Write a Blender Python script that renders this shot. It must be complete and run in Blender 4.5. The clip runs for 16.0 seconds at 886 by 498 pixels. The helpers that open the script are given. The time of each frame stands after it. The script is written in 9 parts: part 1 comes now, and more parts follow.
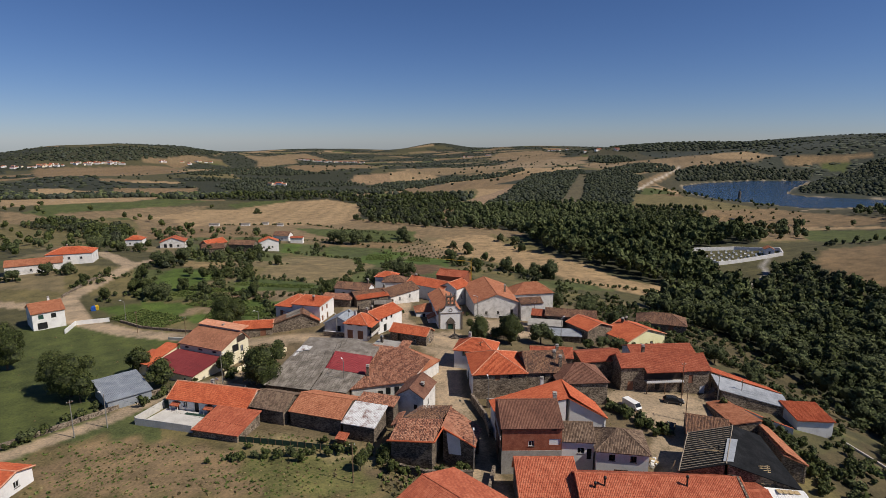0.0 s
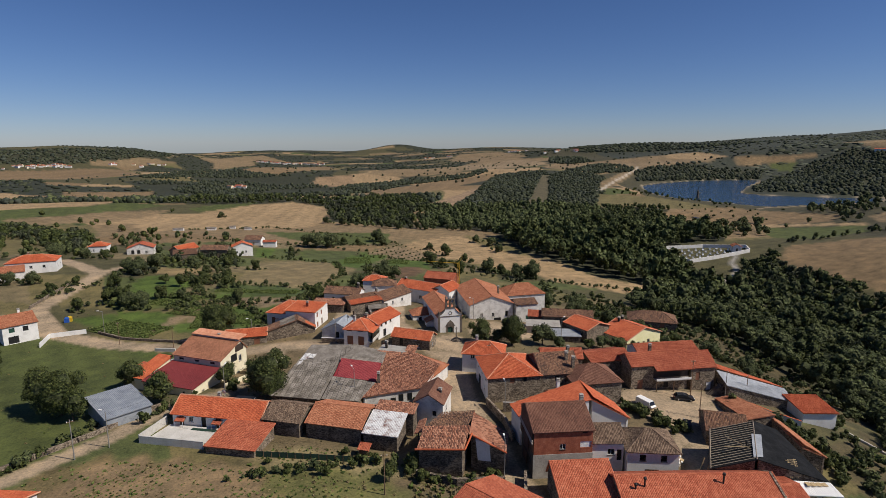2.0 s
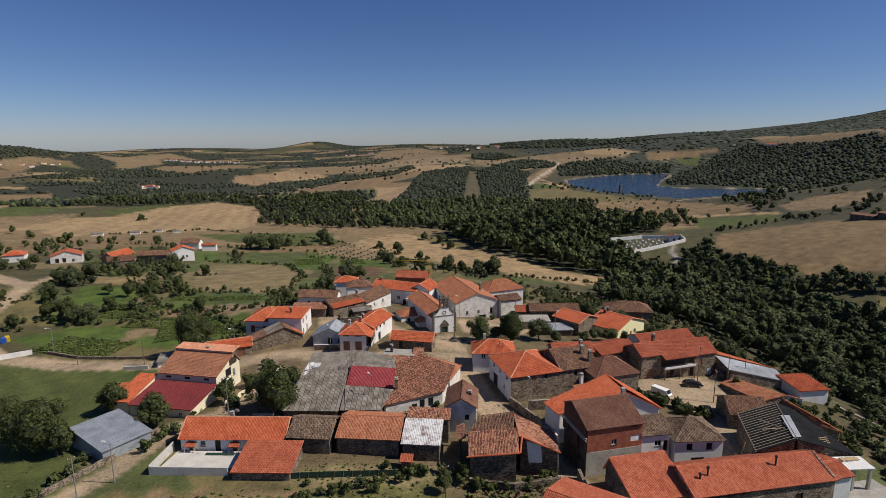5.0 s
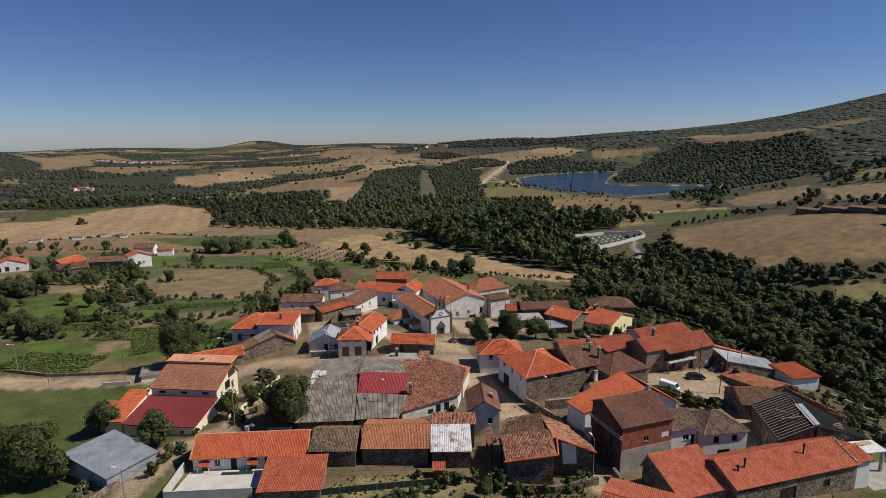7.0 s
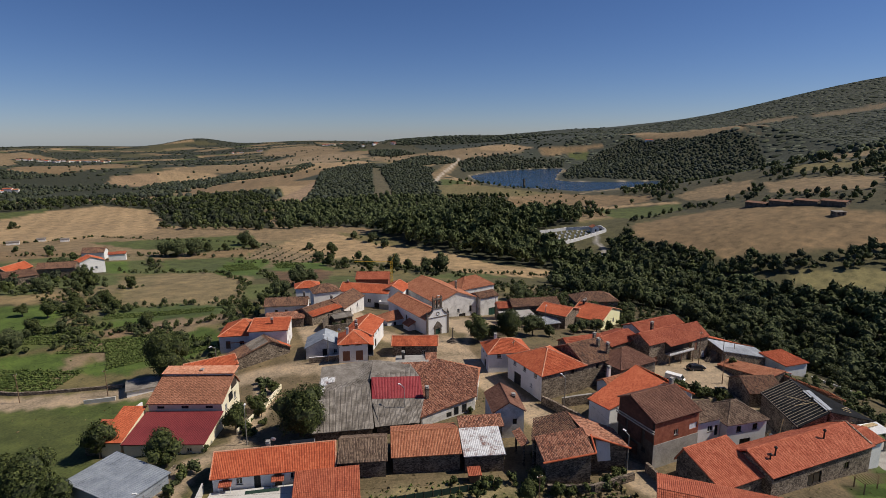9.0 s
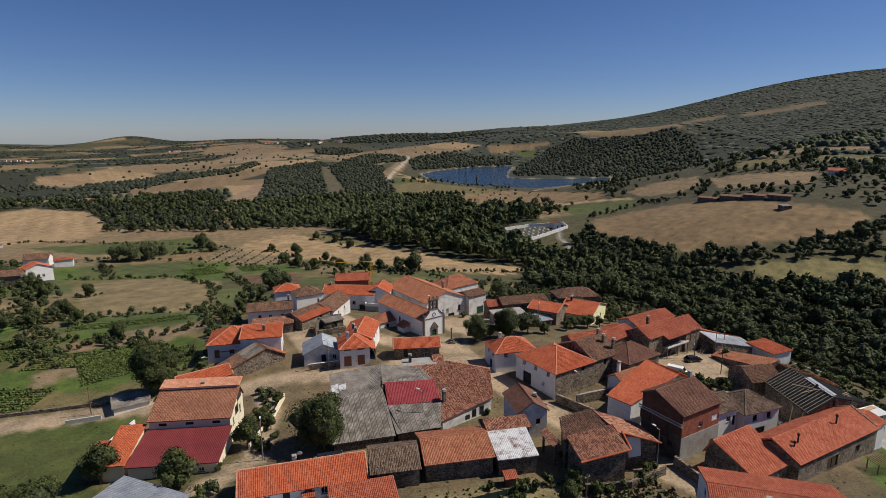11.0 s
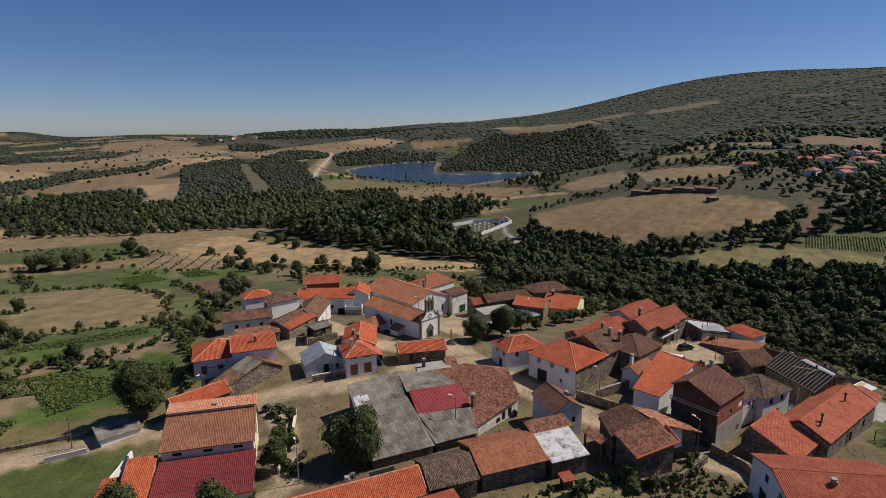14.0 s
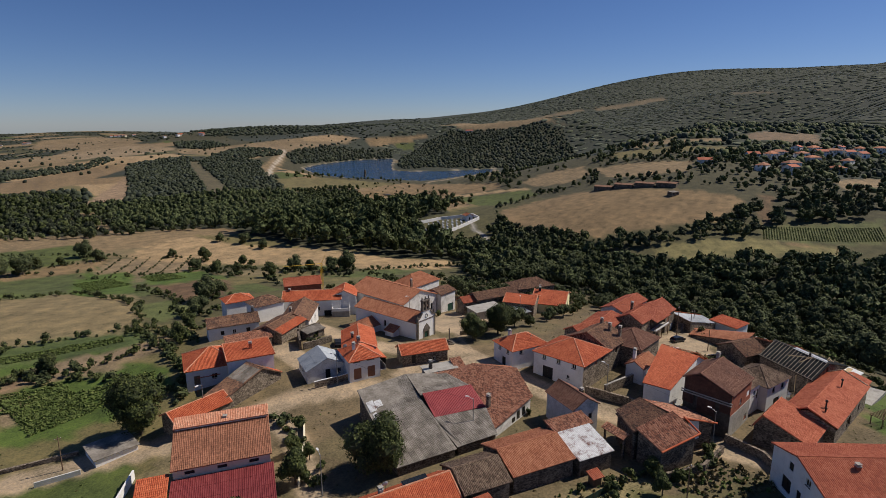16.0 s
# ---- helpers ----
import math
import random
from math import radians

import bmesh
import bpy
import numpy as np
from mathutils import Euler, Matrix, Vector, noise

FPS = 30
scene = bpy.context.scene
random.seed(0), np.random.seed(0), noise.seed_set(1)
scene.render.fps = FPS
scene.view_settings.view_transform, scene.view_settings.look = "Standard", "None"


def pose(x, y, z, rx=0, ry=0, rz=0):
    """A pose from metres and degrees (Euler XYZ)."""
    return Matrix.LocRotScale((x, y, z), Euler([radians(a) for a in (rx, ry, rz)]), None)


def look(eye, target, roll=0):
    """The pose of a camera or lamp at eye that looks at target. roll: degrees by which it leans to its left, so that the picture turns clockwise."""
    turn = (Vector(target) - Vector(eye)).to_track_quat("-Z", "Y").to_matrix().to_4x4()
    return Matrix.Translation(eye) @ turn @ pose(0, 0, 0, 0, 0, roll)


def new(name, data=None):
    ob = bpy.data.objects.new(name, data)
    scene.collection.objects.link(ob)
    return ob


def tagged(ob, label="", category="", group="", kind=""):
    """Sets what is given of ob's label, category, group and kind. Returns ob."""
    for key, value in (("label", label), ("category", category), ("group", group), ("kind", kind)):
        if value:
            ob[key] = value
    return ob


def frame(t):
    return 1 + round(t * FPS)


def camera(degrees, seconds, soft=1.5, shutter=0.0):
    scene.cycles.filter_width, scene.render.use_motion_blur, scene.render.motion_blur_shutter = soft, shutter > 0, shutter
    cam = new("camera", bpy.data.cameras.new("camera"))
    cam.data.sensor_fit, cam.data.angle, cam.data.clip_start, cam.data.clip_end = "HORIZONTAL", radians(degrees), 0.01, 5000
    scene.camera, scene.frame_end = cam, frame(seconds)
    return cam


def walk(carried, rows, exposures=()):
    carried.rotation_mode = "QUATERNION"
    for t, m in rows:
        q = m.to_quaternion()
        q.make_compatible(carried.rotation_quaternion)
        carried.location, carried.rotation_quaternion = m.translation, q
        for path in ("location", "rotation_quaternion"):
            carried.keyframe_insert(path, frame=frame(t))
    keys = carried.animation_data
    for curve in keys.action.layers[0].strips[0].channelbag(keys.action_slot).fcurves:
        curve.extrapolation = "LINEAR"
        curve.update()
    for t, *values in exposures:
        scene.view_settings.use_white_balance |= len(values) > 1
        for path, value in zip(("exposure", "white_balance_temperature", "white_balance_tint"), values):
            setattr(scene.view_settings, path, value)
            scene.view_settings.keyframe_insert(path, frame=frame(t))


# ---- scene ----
cam = camera(77.3, 16.0, soft=0.75)
METRES, EYE, TILT, LEAN, TURN = 105.0, 54.0, -11.0, 0.0, 0.0
ROWS = [
    (0.0, 0.0, 0.0, 0.0, -0.0, 0.0, 0.0),
    (0.5, -0.0194, 0.004, 0.0001, -0.71, 0.1, 0.15),
    (1.0, -0.0444, 0.0085, 0.0006, -1.66, 0.19, 0.34),
    (1.5, -0.0737, 0.0141, 0.0022, -2.79, 0.16, 0.58),
    (2.0, -0.1055, 0.0217, 0.0038, -4.07, 0.11, 0.87),
    (2.5, -0.1376, 0.0307, 0.0051, -5.39, 0.04, 1.17),
    (3.0, -0.1694, 0.0407, 0.0062, -6.75, -0.04, 1.46),
    (3.5, -0.2005, 0.0509, 0.0078, -8.1, -0.15, 1.74),
    (4.0, -0.2318, 0.0619, 0.0096, -9.48, -0.25, 2.01),
    (6.5, -0.3816, 0.1298, 0.0182, -16.32, -0.72, 3.35),
    (7.0, -0.4105, 0.1453, 0.0215, -17.69, -0.82, 3.61),
    (7.5, -0.4391, 0.1612, 0.0251, -19.04, -0.99, 3.89),
    (8.0, -0.4674, 0.1778, 0.028, -20.44, -1.14, 4.14),
    (8.5, -0.4951, 0.1954, 0.0311, -21.81, -1.29, 4.39),
    (9.0, -0.5224, 0.2134, 0.0339, -23.22, -1.48, 4.64),
    (11.5, -0.6505, 0.3105, 0.0519, -30.22, -2.39, 5.78),
    (12.0, -0.6749, 0.3319, 0.0565, -31.63, -2.62, 5.99),
    (12.5, -0.6987, 0.3541, 0.061, -33.05, -2.82, 6.21),
    (13.0, -0.7219, 0.3771, 0.0659, -34.49, -3.04, 6.43),
    (13.5, -0.7433, 0.3989, 0.0702, -35.85, -3.26, 6.61),
    (14.0, -0.7655, 0.4227, 0.0745, -37.29, -3.49, 6.8),
    (14.5, -0.7866, 0.4469, 0.0797, -38.75, -3.75, 7.02),
    (15.0, -0.8074, 0.4713, 0.085, -40.22, -4.02, 7.22),
    (15.5, -0.8231, 0.4906, 0.089, -41.39, -4.28, 7.37),
    (16.0, -0.8322, 0.5033, 0.0911, -42.19, -4.45, 7.52),
]
walk(cam, [(t, pose(0, 0, EYE, TILT, LEAN, TURN) @ pose(METRES * x, METRES * y, METRES * z, 90 + pitch, roll, yaw)) for t, x, y, z, yaw, pitch, roll in ROWS])

# ---------------------------------------------------------------- daylight
SUN_FROM = Vector((0.93, -0.36, 0)).normalized()
SUN_HIGH = radians(48)
world = bpy.data.worlds.new("sky")
scene.world = world
world.use_nodes = True
wt = world.node_tree
sky = wt.nodes.new("ShaderNodeTexSky")
sky.sky_type, sky.sun_disc = "NISHITA", False
sky.sun_elevation = SUN_HIGH
sky.sun_rotation = math.atan2(SUN_FROM.x, SUN_FROM.y)
sky.altitude, sky.air_density, sky.dust_density, sky.ozone_density = 1500, 0.9, 0.5, 3.5
deep = wt.nodes.new("ShaderNodeHueSaturation")
deep.inputs["Saturation"].default_value = 1.12
wt.links.new(sky.outputs[0], deep.inputs["Color"])
air = wt.nodes.new("ShaderNodeMix")
air.data_type, air.blend_type = "RGBA", "MULTIPLY"
air.inputs["Factor"].default_value = 1.0
air.inputs["B"].default_value = (0.85, 0.87, 1.075, 1)
wt.links.new(deep.outputs[0], air.inputs["A"])
wt.links.new(air.outputs["Result"], wt.nodes["Background"].inputs[0])
wt.nodes["Background"].inputs[1].default_value = 0.064
sun = new("sun", bpy.data.lights.new("sun", "SUN"))
sun.data.energy, sun.data.angle, sun.data.color = 4.4, radians(0.55), (1.0, 0.915, 0.80)
way = SUN_FROM * math.cos(SUN_HIGH) + Vector((0, 0, math.sin(SUN_HIGH)))
sun.matrix_world = look(way * 300, (0, 0, 0))
scene.view_settings.exposure = 0.0

# ---------------------------------------------------------------- lie of the land
WATER = -25.2
LAKE = [(430, 1002), (499, 1069), (628, 1138), (735, 1138), (731, 1111), (587, 934), (520, 842), (528, 803), (622, 760),
        (681, 746), (622, 698), (542, 678), (440, 655), (432, 683), (395, 747), (381, 807), (387, 872)]


def swell(x, y, cx, cy, r, h):
    """A rounded rise (or hollow, h below 0) of radius r."""
    return h * np.exp(-((x - cx) ** 2 + (y - cy) ** 2) / (2 * r * r))


def inside(x, y, poly):
    """How far points lie inside a polygon (outside: minus), in metres."""
    x, y = np.asarray(x, float), np.asarray(y, float)
    best = np.full(x.shape, 1e9)
    odd = np.zeros(x.shape, bool)
    n = len(poly)
    for i in range(n):
        (ax, ay), (bx, by) = poly[i], poly[(i + 1) % n]
        dx, dy = bx - ax, by - ay
        k = np.clip(((x - ax) * dx + (y - ay) * dy) / (dx * dx + dy * dy + 1e-9), 0, 1)
        best = np.minimum(best, np.hypot(x - ax - k * dx, y - ay - k * dy))
        if ay != by:
            odd ^= ((ay > y) != (by > y)) & (x < (bx - ax) * (y - ay) / (by - ay) + ax)
    return np.where(odd, best, -best)


def near_line(x, y, line):
    """Distance to a line of points, in metres."""
    x, y = np.asarray(x, float), np.asarray(y, float)
    best = np.full(x.shape, 1e9)
    for (ax, ay), (bx, by) in zip(line, line[1:]):
        dx, dy = bx - ax, by - ay
        k = np.clip(((x - ax) * dx + (y - ay) * dy) / (dx * dx + dy * dy + 1e-9), 0, 1)
        best = np.minimum(best, np.hypot(x - ax - k * dx, y - ay - k * dy))
    return best


def land(x, y):
    """Height of the ground."""
    x, y = np.asarray(x, float), np.asarray(y, float)
    z = np.full(x.shape, -10.0)
    z += swell(x, y, -100, 20, 80, 10.2)
    z += swell(x, y, 1940, 910, 730, 179.1)
    z += swell(x, y, 230, 110, 80, -5.6)
    z += swell(x, y, 300, 760, 250, -16.2)
    z += swell(x, y, 50, 110, 30, 3.4)
    z += swell(x, y, 0, 150, 30, 4.4)
    z += swell(x, y, 120, 250, 60, -6.8)
    z += swell(x, y, 0, 30, 30, 4.8)
    z += swell(x, y, 260, 150, 50, -3.9)
    z += swell(x, y, 80, 180, 20, 1.6)
    z += swell(x, y, 930, 1020, 450, -16.9)
    z += swell(x, y, -500, 800, 300, -2.9)
    z += swell(x, y, -140, 280, 80, 7.1)
    z += swell(x, y, 100, 60, 20, -3.8)
    z += swell(x, y, 20, 370, 50, -7.3)
    z += swell(x, y, 210, 300, 60, 0.8)
    z += swell(x, y, 700, 210, 250, 22.6)
    z += swell(x, y, 150, 60, 30, -9.8)
    z += swell(x, y, 140, 130, 30, -9.5)
    z += swell(x, y, -60, 120, 20, 1.2)
    z += swell(x, y, 1200, 2100, 600, 1.8)
    z += swell(x, y, 170, 200, 40, -10.6)
    z += swell(x, y, -80, 330, 50, -6.3)
    z += swell(x, y, 0, -400, 100, 7.7)
    z += swell(x, y, -40, 90, 20, 1.0)
    z += swell(x, y, -200, 120, 40, 2.3)
    z += swell(x, y, 350, 300, 80, -8.4)
    z += swell(x, y, -100, 480, 80, -5.2)
    z += swell(x, y, 30, 70, 20, 1.1)
    z += swell(x, y, 300, 500, 100, -11.9)
    z += swell(x, y, -40, 160, 20, 1.0)
    z += swell(x, y, 100, 140, 20, -2.7)
    z += swell(x, y, -1200, 2100, 300, 65.9)
    z += swell(x, y, -970, 1640, 630, -26.1)
    z += swell(x, y, -210, 630, 110, -10.4)
    z += swell(x, y, -600, -500, 300, 9.8)
    z += swell(x, y, -400, 400, 100, -6.0)
    z += swell(x, y, 500, -200, 120, 7.9)
    z += swell(x, y, -30, 60, 20, 0.6)
    z += swell(x, y, 600, 800, 180, -24.9)
    z += swell(x, y, 100, 560, 90, -7.4)
    z += swell(x, y, 2030, 1880, 540, 79.4)
    z += swell(x, y, 80, 120, 20, 1.0)
    z += swell(x, y, 110, 100, 20, -2.4)
    z += swell(x, y, 50, 150, 20, 0.2)
    z += swell(x, y, 60, 300, 40, -2.8)
    z += swell(x, y, 0, 230, 40, 0.2)
    z += swell(x, y, 900, 2400, 300, 44.7)
    z += swell(x, y, -80, 60, 20, -0.8)
    z += swell(x, y, -900, 0, 180, 10.2)
    z += swell(x, y, -800, 300, 160, -7.9)
    z += swell(x, y, -400, 100, 80, 1.6)
    z += swell(x, y, -120, 180, 30, -0.9)
    z += swell(x, y, 170, 300, 50, -11.0)
    z += swell(x, y, 0, 2100, 600, -21.6)
    z += swell(x, y, -1000, 800, 240, -15.1)
    z += swell(x, y, 220, 50, 50, -10.4)
    z += swell(x, y, 60, 50, 20, -0.7)
    z += swell(x, y, 0, 4100, 1000, 14.7)
    z += swell(x, y, 0, 118, 55, 0.8)
    z += swell(x, y, -30, 188, 22, 3.4)
    z += swell(x, y, -60, 4350, 170, 52)
    z += swell(x, y, -900, 4300, 420, 26)
    z += swell(x, y, -2200, 3900, 500, 40)
    z += swell(x, y, 900, 4300, 500, 34)
    z += swell(x, y, 2300, 3900, 600, 70)
    z += swell(x, y, 290, 340, 75, -7.6)
    z += swell(x, y, 340, 270, 75, 13.3)
    z += swell(x, y, 380, 200, 75, 7.7)
    z += swell(x, y, 410, 120, 75, -14.0)
    z += swell(x, y, 420, 40, 75, 29.3)
    z += swell(x, y, 400, 450, 170, -1.4)
    z += swell(x, y, 530, 260, 170, 20.5)
    z += swell(x, y, 580, 40, 170, -37.3)
    z += swell(x, y, -680, 660, 210, -2.1)
    z += swell(x, y, -390, 850, 210, 3.2)
    z += swell(x, y, 300, 850, 210, 6.6)
    z += swell(x, y, 590, 660, 210, -17.6)
    z += swell(x, y, 790, 360, 210, 37.1)
    z += swell(x, y, 860, 20, 210, -45.9)
    z += swell(x, y, -960, 940, 290, 8.5)
    z += swell(x, y, -610, 1190, 290, -6.8)
    z += swell(x, y, -190, 1310, 290, -38.1)
    z += swell(x, y, 250, 1290, 290, 20.2)
    z += swell(x, y, 650, 1120, 290, -35.9)
    z += swell(x, y, 970, 830, 290, 91.7)
    z += swell(x, y, 1180, 450, 290, -140.4)
    z += swell(x, y, 1260, 20, 290, 189.1)
    z += swell(x, y, -1390, 1360, 400, -2.5)
    z += swell(x, y, -940, 1700, 400, 11.5)
    z += swell(x, y, -410, 1880, 400, 28.3)
    z += swell(x, y, 140, 1910, 400, 9.3)
    z += swell(x, y, 680, 1780, 400, -29.5)
    z += swell(x, y, 1160, 1490, 400, 70.2)
    z += swell(x, y, 1540, 1080, 400, -152.4)
    z += swell(x, y, 1780, 570, 400, 130.8)
    z += swell(x, y, 1860, 20, 400, -69.1)
    z += swell(x, y, -1880, 1860, 480, 6.3)
    z += swell(x, y, -1340, 2270, 480, -125.0)
    z += swell(x, y, -720, 2530, 480, 5.2)
    z += swell(x, y, -40, 2620, 480, -37.1)
    z += swell(x, y, 630, 2530, 480, 17.9)
    z += swell(x, y, 1260, 2270, 480, -6.2)
    z += swell(x, y, 1800, 1860, 480, -78.8)
    z += swell(x, y, 2210, 1320, 480, -1.2)
    z += swell(x, y, 2470, 690, 480, -190.3)
    z += swell(x, y, 2560, 20, 480, 307.6)
    z += swell(x, y, -2380, 2350, 560, -77.7)
    z += swell(x, y, -1770, 2830, 560, 144.5)
    z += swell(x, y, -1060, 3160, 560, -38.3)
    z += swell(x, y, -300, 3310, 560, -39.3)
    z += swell(x, y, 470, 3280, 560, 24.1)
    z += swell(x, y, 1220, 3070, 560, -31.2)
    z += swell(x, y, 1900, 2690, 560, 87.1)
    z += swell(x, y, 2470, 2160, 560, -19.5)
    z += swell(x, y, 2900, 1520, 560, 208.3)
    z += swell(x, y, 3170, 790, 560, 204.6)
    z += swell(x, y, 3260, 20, 560, 51.3)
    z += swell(x, y, -3190, 3170, 620, -21.5)
    z += swell(x, y, -2730, 3570, 620, -41.4)
    z += swell(x, y, -2210, 3910, 620, -53.5)
    z += swell(x, y, -1660, 4170, 620, -13.7)
    z += swell(x, y, -1070, 4350, 620, 9.5)
    z += swell(x, y, -460, 4450, 620, -33.1)
    z += swell(x, y, 150, 4470, 620, 5.1)
    z += swell(x, y, 760, 4400, 620, -1.3)
    z += swell(x, y, 1360, 4240, 620, -23.5)
    z += swell(x, y, 1930, 4010, 620, -11.3)
    z += swell(x, y, 2460, 3700, 620, -11.7)
    z += swell(x, y, 2940, 3320, 620, -2.2)
    z += swell(x, y, 3370, 2880, 620, 2.2)
    z += swell(x, y, -110, 4520, 150, -2.8)
    far = np.clip((np.hypot(x, y) - 500) / 900, 0, 1)
    z += far * (4 * np.sin(x / 170 + 1.3 * np.sin(y / 240)) * np.sin(y / 190 + 0.7) + 2 * np.sin(x / 61 + y / 83))
    shore = inside(x, y, LAKE)
    z = np.where(shore > 0, np.minimum(z, WATER - np.minimum(4, 0.3 + 0.12 * shore)), z)
    z = np.where((shore <= 0) & (shore > -420), np.minimum(z, WATER + 1.2 - 0.05 * shore + (np.minimum(shore, 0) / 42) ** 2), z)
    z = np.where((shore <= 0) & (shore > -160), np.maximum(z, WATER + np.minimum(1.6, 0.25 - 0.05 * shore)), z)
    return z


def level(x, y):
    return float(land(np.array([x]), np.array([y]))[0])

# ---------------------------------------------------------------- materials
MATS = {}


def material(name, tones, size=1.0, fine=8.0, rough=0.85, bump=0.0, metal=0.0, island=0.0, streak=None, gloss=0.3, attribute="", stones=0.0, rubble=0.32):
    """A weathered surface: two or three tones mixed by broad stains and fine grain, real-world size in metres; island: how
    much loose pieces differ from one another; stones: size of rubble stones in metres; streak: (sx, sy, sz) stretch of the stains."""
    if name in MATS:
        return MATS[name]
    m = bpy.data.materials.new(name)
    m.use_nodes = True
    t = m.node_tree
    N, L = t.nodes, t.links
    p = N["Principled BSDF"]
    geo = N.new("ShaderNodeNewGeometry")
    scale = N.new("ShaderNodeVectorMath")
    scale.operation = "MULTIPLY"
    scale.inputs[1].default_value = streak or (1, 1, 1)
    L.new(geo.outputs["Position"], scale.inputs[0])

    def noise_at(sz, detail):
        n = N.new("ShaderNodeTexNoise")
        n.inputs["Scale"].default_value, n.inputs["Detail"].default_value, n.inputs["Roughness"].default_value = 1 / sz, detail, 0.62
        L.new(scale.outputs[0], n.inputs["Vector"])
        return n.outputs["Fac"]

    broad, grain = noise_at(size, 4), noise_at(size / fine, 3)
    ramp = N.new("ShaderNodeValToRGB")
    e = ramp.color_ramp.elements
    while len(e) < len(tones):
        e.new(0.5)
    for i, c in enumerate(tones):
        e[i].position = 0.34 + 0.32 * i / max(1, len(tones) - 1)
        e[i].color = (*c, 1)
    mix = N.new("ShaderNodeMath")
    mix.operation = "MULTIPLY_ADD"
    mix.inputs[1].default_value, mix.inputs[2].default_value = 0.35, 0.0
    L.new(grain, mix.inputs[0])
    add = N.new("ShaderNodeMath")
    add.operation = "MULTIPLY_ADD"
    add.inputs[1].default_value = 0.65
    L.new(broad, add.inputs[0])
    L.new(mix.outputs[0], add.inputs[2])
    fac = add.outputs[0]
    if island:
        more = N.new("ShaderNodeMath")
        more.operation = "MULTIPLY_ADD"
        more.inputs[1].default_value, more.inputs[2].default_value = island, -island / 2
        L.new(geo.outputs["Random Per Island"], more.inputs[0])
        plus = N.new("ShaderNodeMath")
        plus.operation = "ADD"
        L.new(fac, plus.inputs[0])
        L.new(more.outputs[0], plus.inputs[1])
        fac = plus.outputs[0]
    if stones:
        cell = N.new("ShaderNodeTexVoronoi")
        cell.inputs["Scale"].default_value = 1 / stones
        flatter = N.new("ShaderNodeVectorMath")
        flatter.operation = "MULTIPLY"
        flatter.inputs[1].default_value = (1, 1, 1.8)
        L.new(scale.outputs[0], flatter.inputs[0])
        L.new(flatter.outputs[0], cell.inputs["Vector"])
        grey = N.new("ShaderNodeSeparateColor")
        L.new(cell.outputs["Color"], grey.inputs[0])
        blend = N.new("ShaderNodeMath")
        blend.operation = "MULTIPLY_ADD"
        blend.inputs[1].default_value = rubble
        L.new(grey.outputs[0], blend.inputs[0])
        less = N.new("ShaderNodeMath")
        less.operation = "MULTIPLY_ADD"
        less.inputs[1].default_value, less.inputs[2].default_value = 0.9, 0.05 - rubble / 2
        L.new(fac, less.inputs[0])
        L.new(less.outputs[0], blend.inputs[2])
        fac = blend.outputs[0]
    L.new(fac, ramp.inputs[0])
    colour = ramp.outputs[0]
    if attribute:
        att = N.new("ShaderNodeAttribute")
        att.attribute_name = attribute
        mul = N.new("ShaderNodeMix")
        mul.data_type, mul.blend_type = "RGBA", "MULTIPLY"
        mul.inputs["Factor"].default_value = 1.0
        L.new(att.outputs["Color"], mul.inputs["A"])
        L.new(colour, mul.inputs["B"])
        colour = mul.outputs["Result"]
    L.new(colour, p.inputs["Base Color"])
    p.inputs["Roughness"].default_value, p.inputs["Metallic"].default_value = rough, metal
    p.inputs["Specular IOR Level"].default_value = gloss
    if bump:
        b = N.new("ShaderNodeBump")
        b.inputs["Strength"].default_value, b.inputs["Distance"].default_value = 0.7, bump
        L.new(add.outputs[0], b.inputs["Height"])
        L.new(b.outputs[0], p.inputs["Normal"])
    MATS[name] = m
    return m


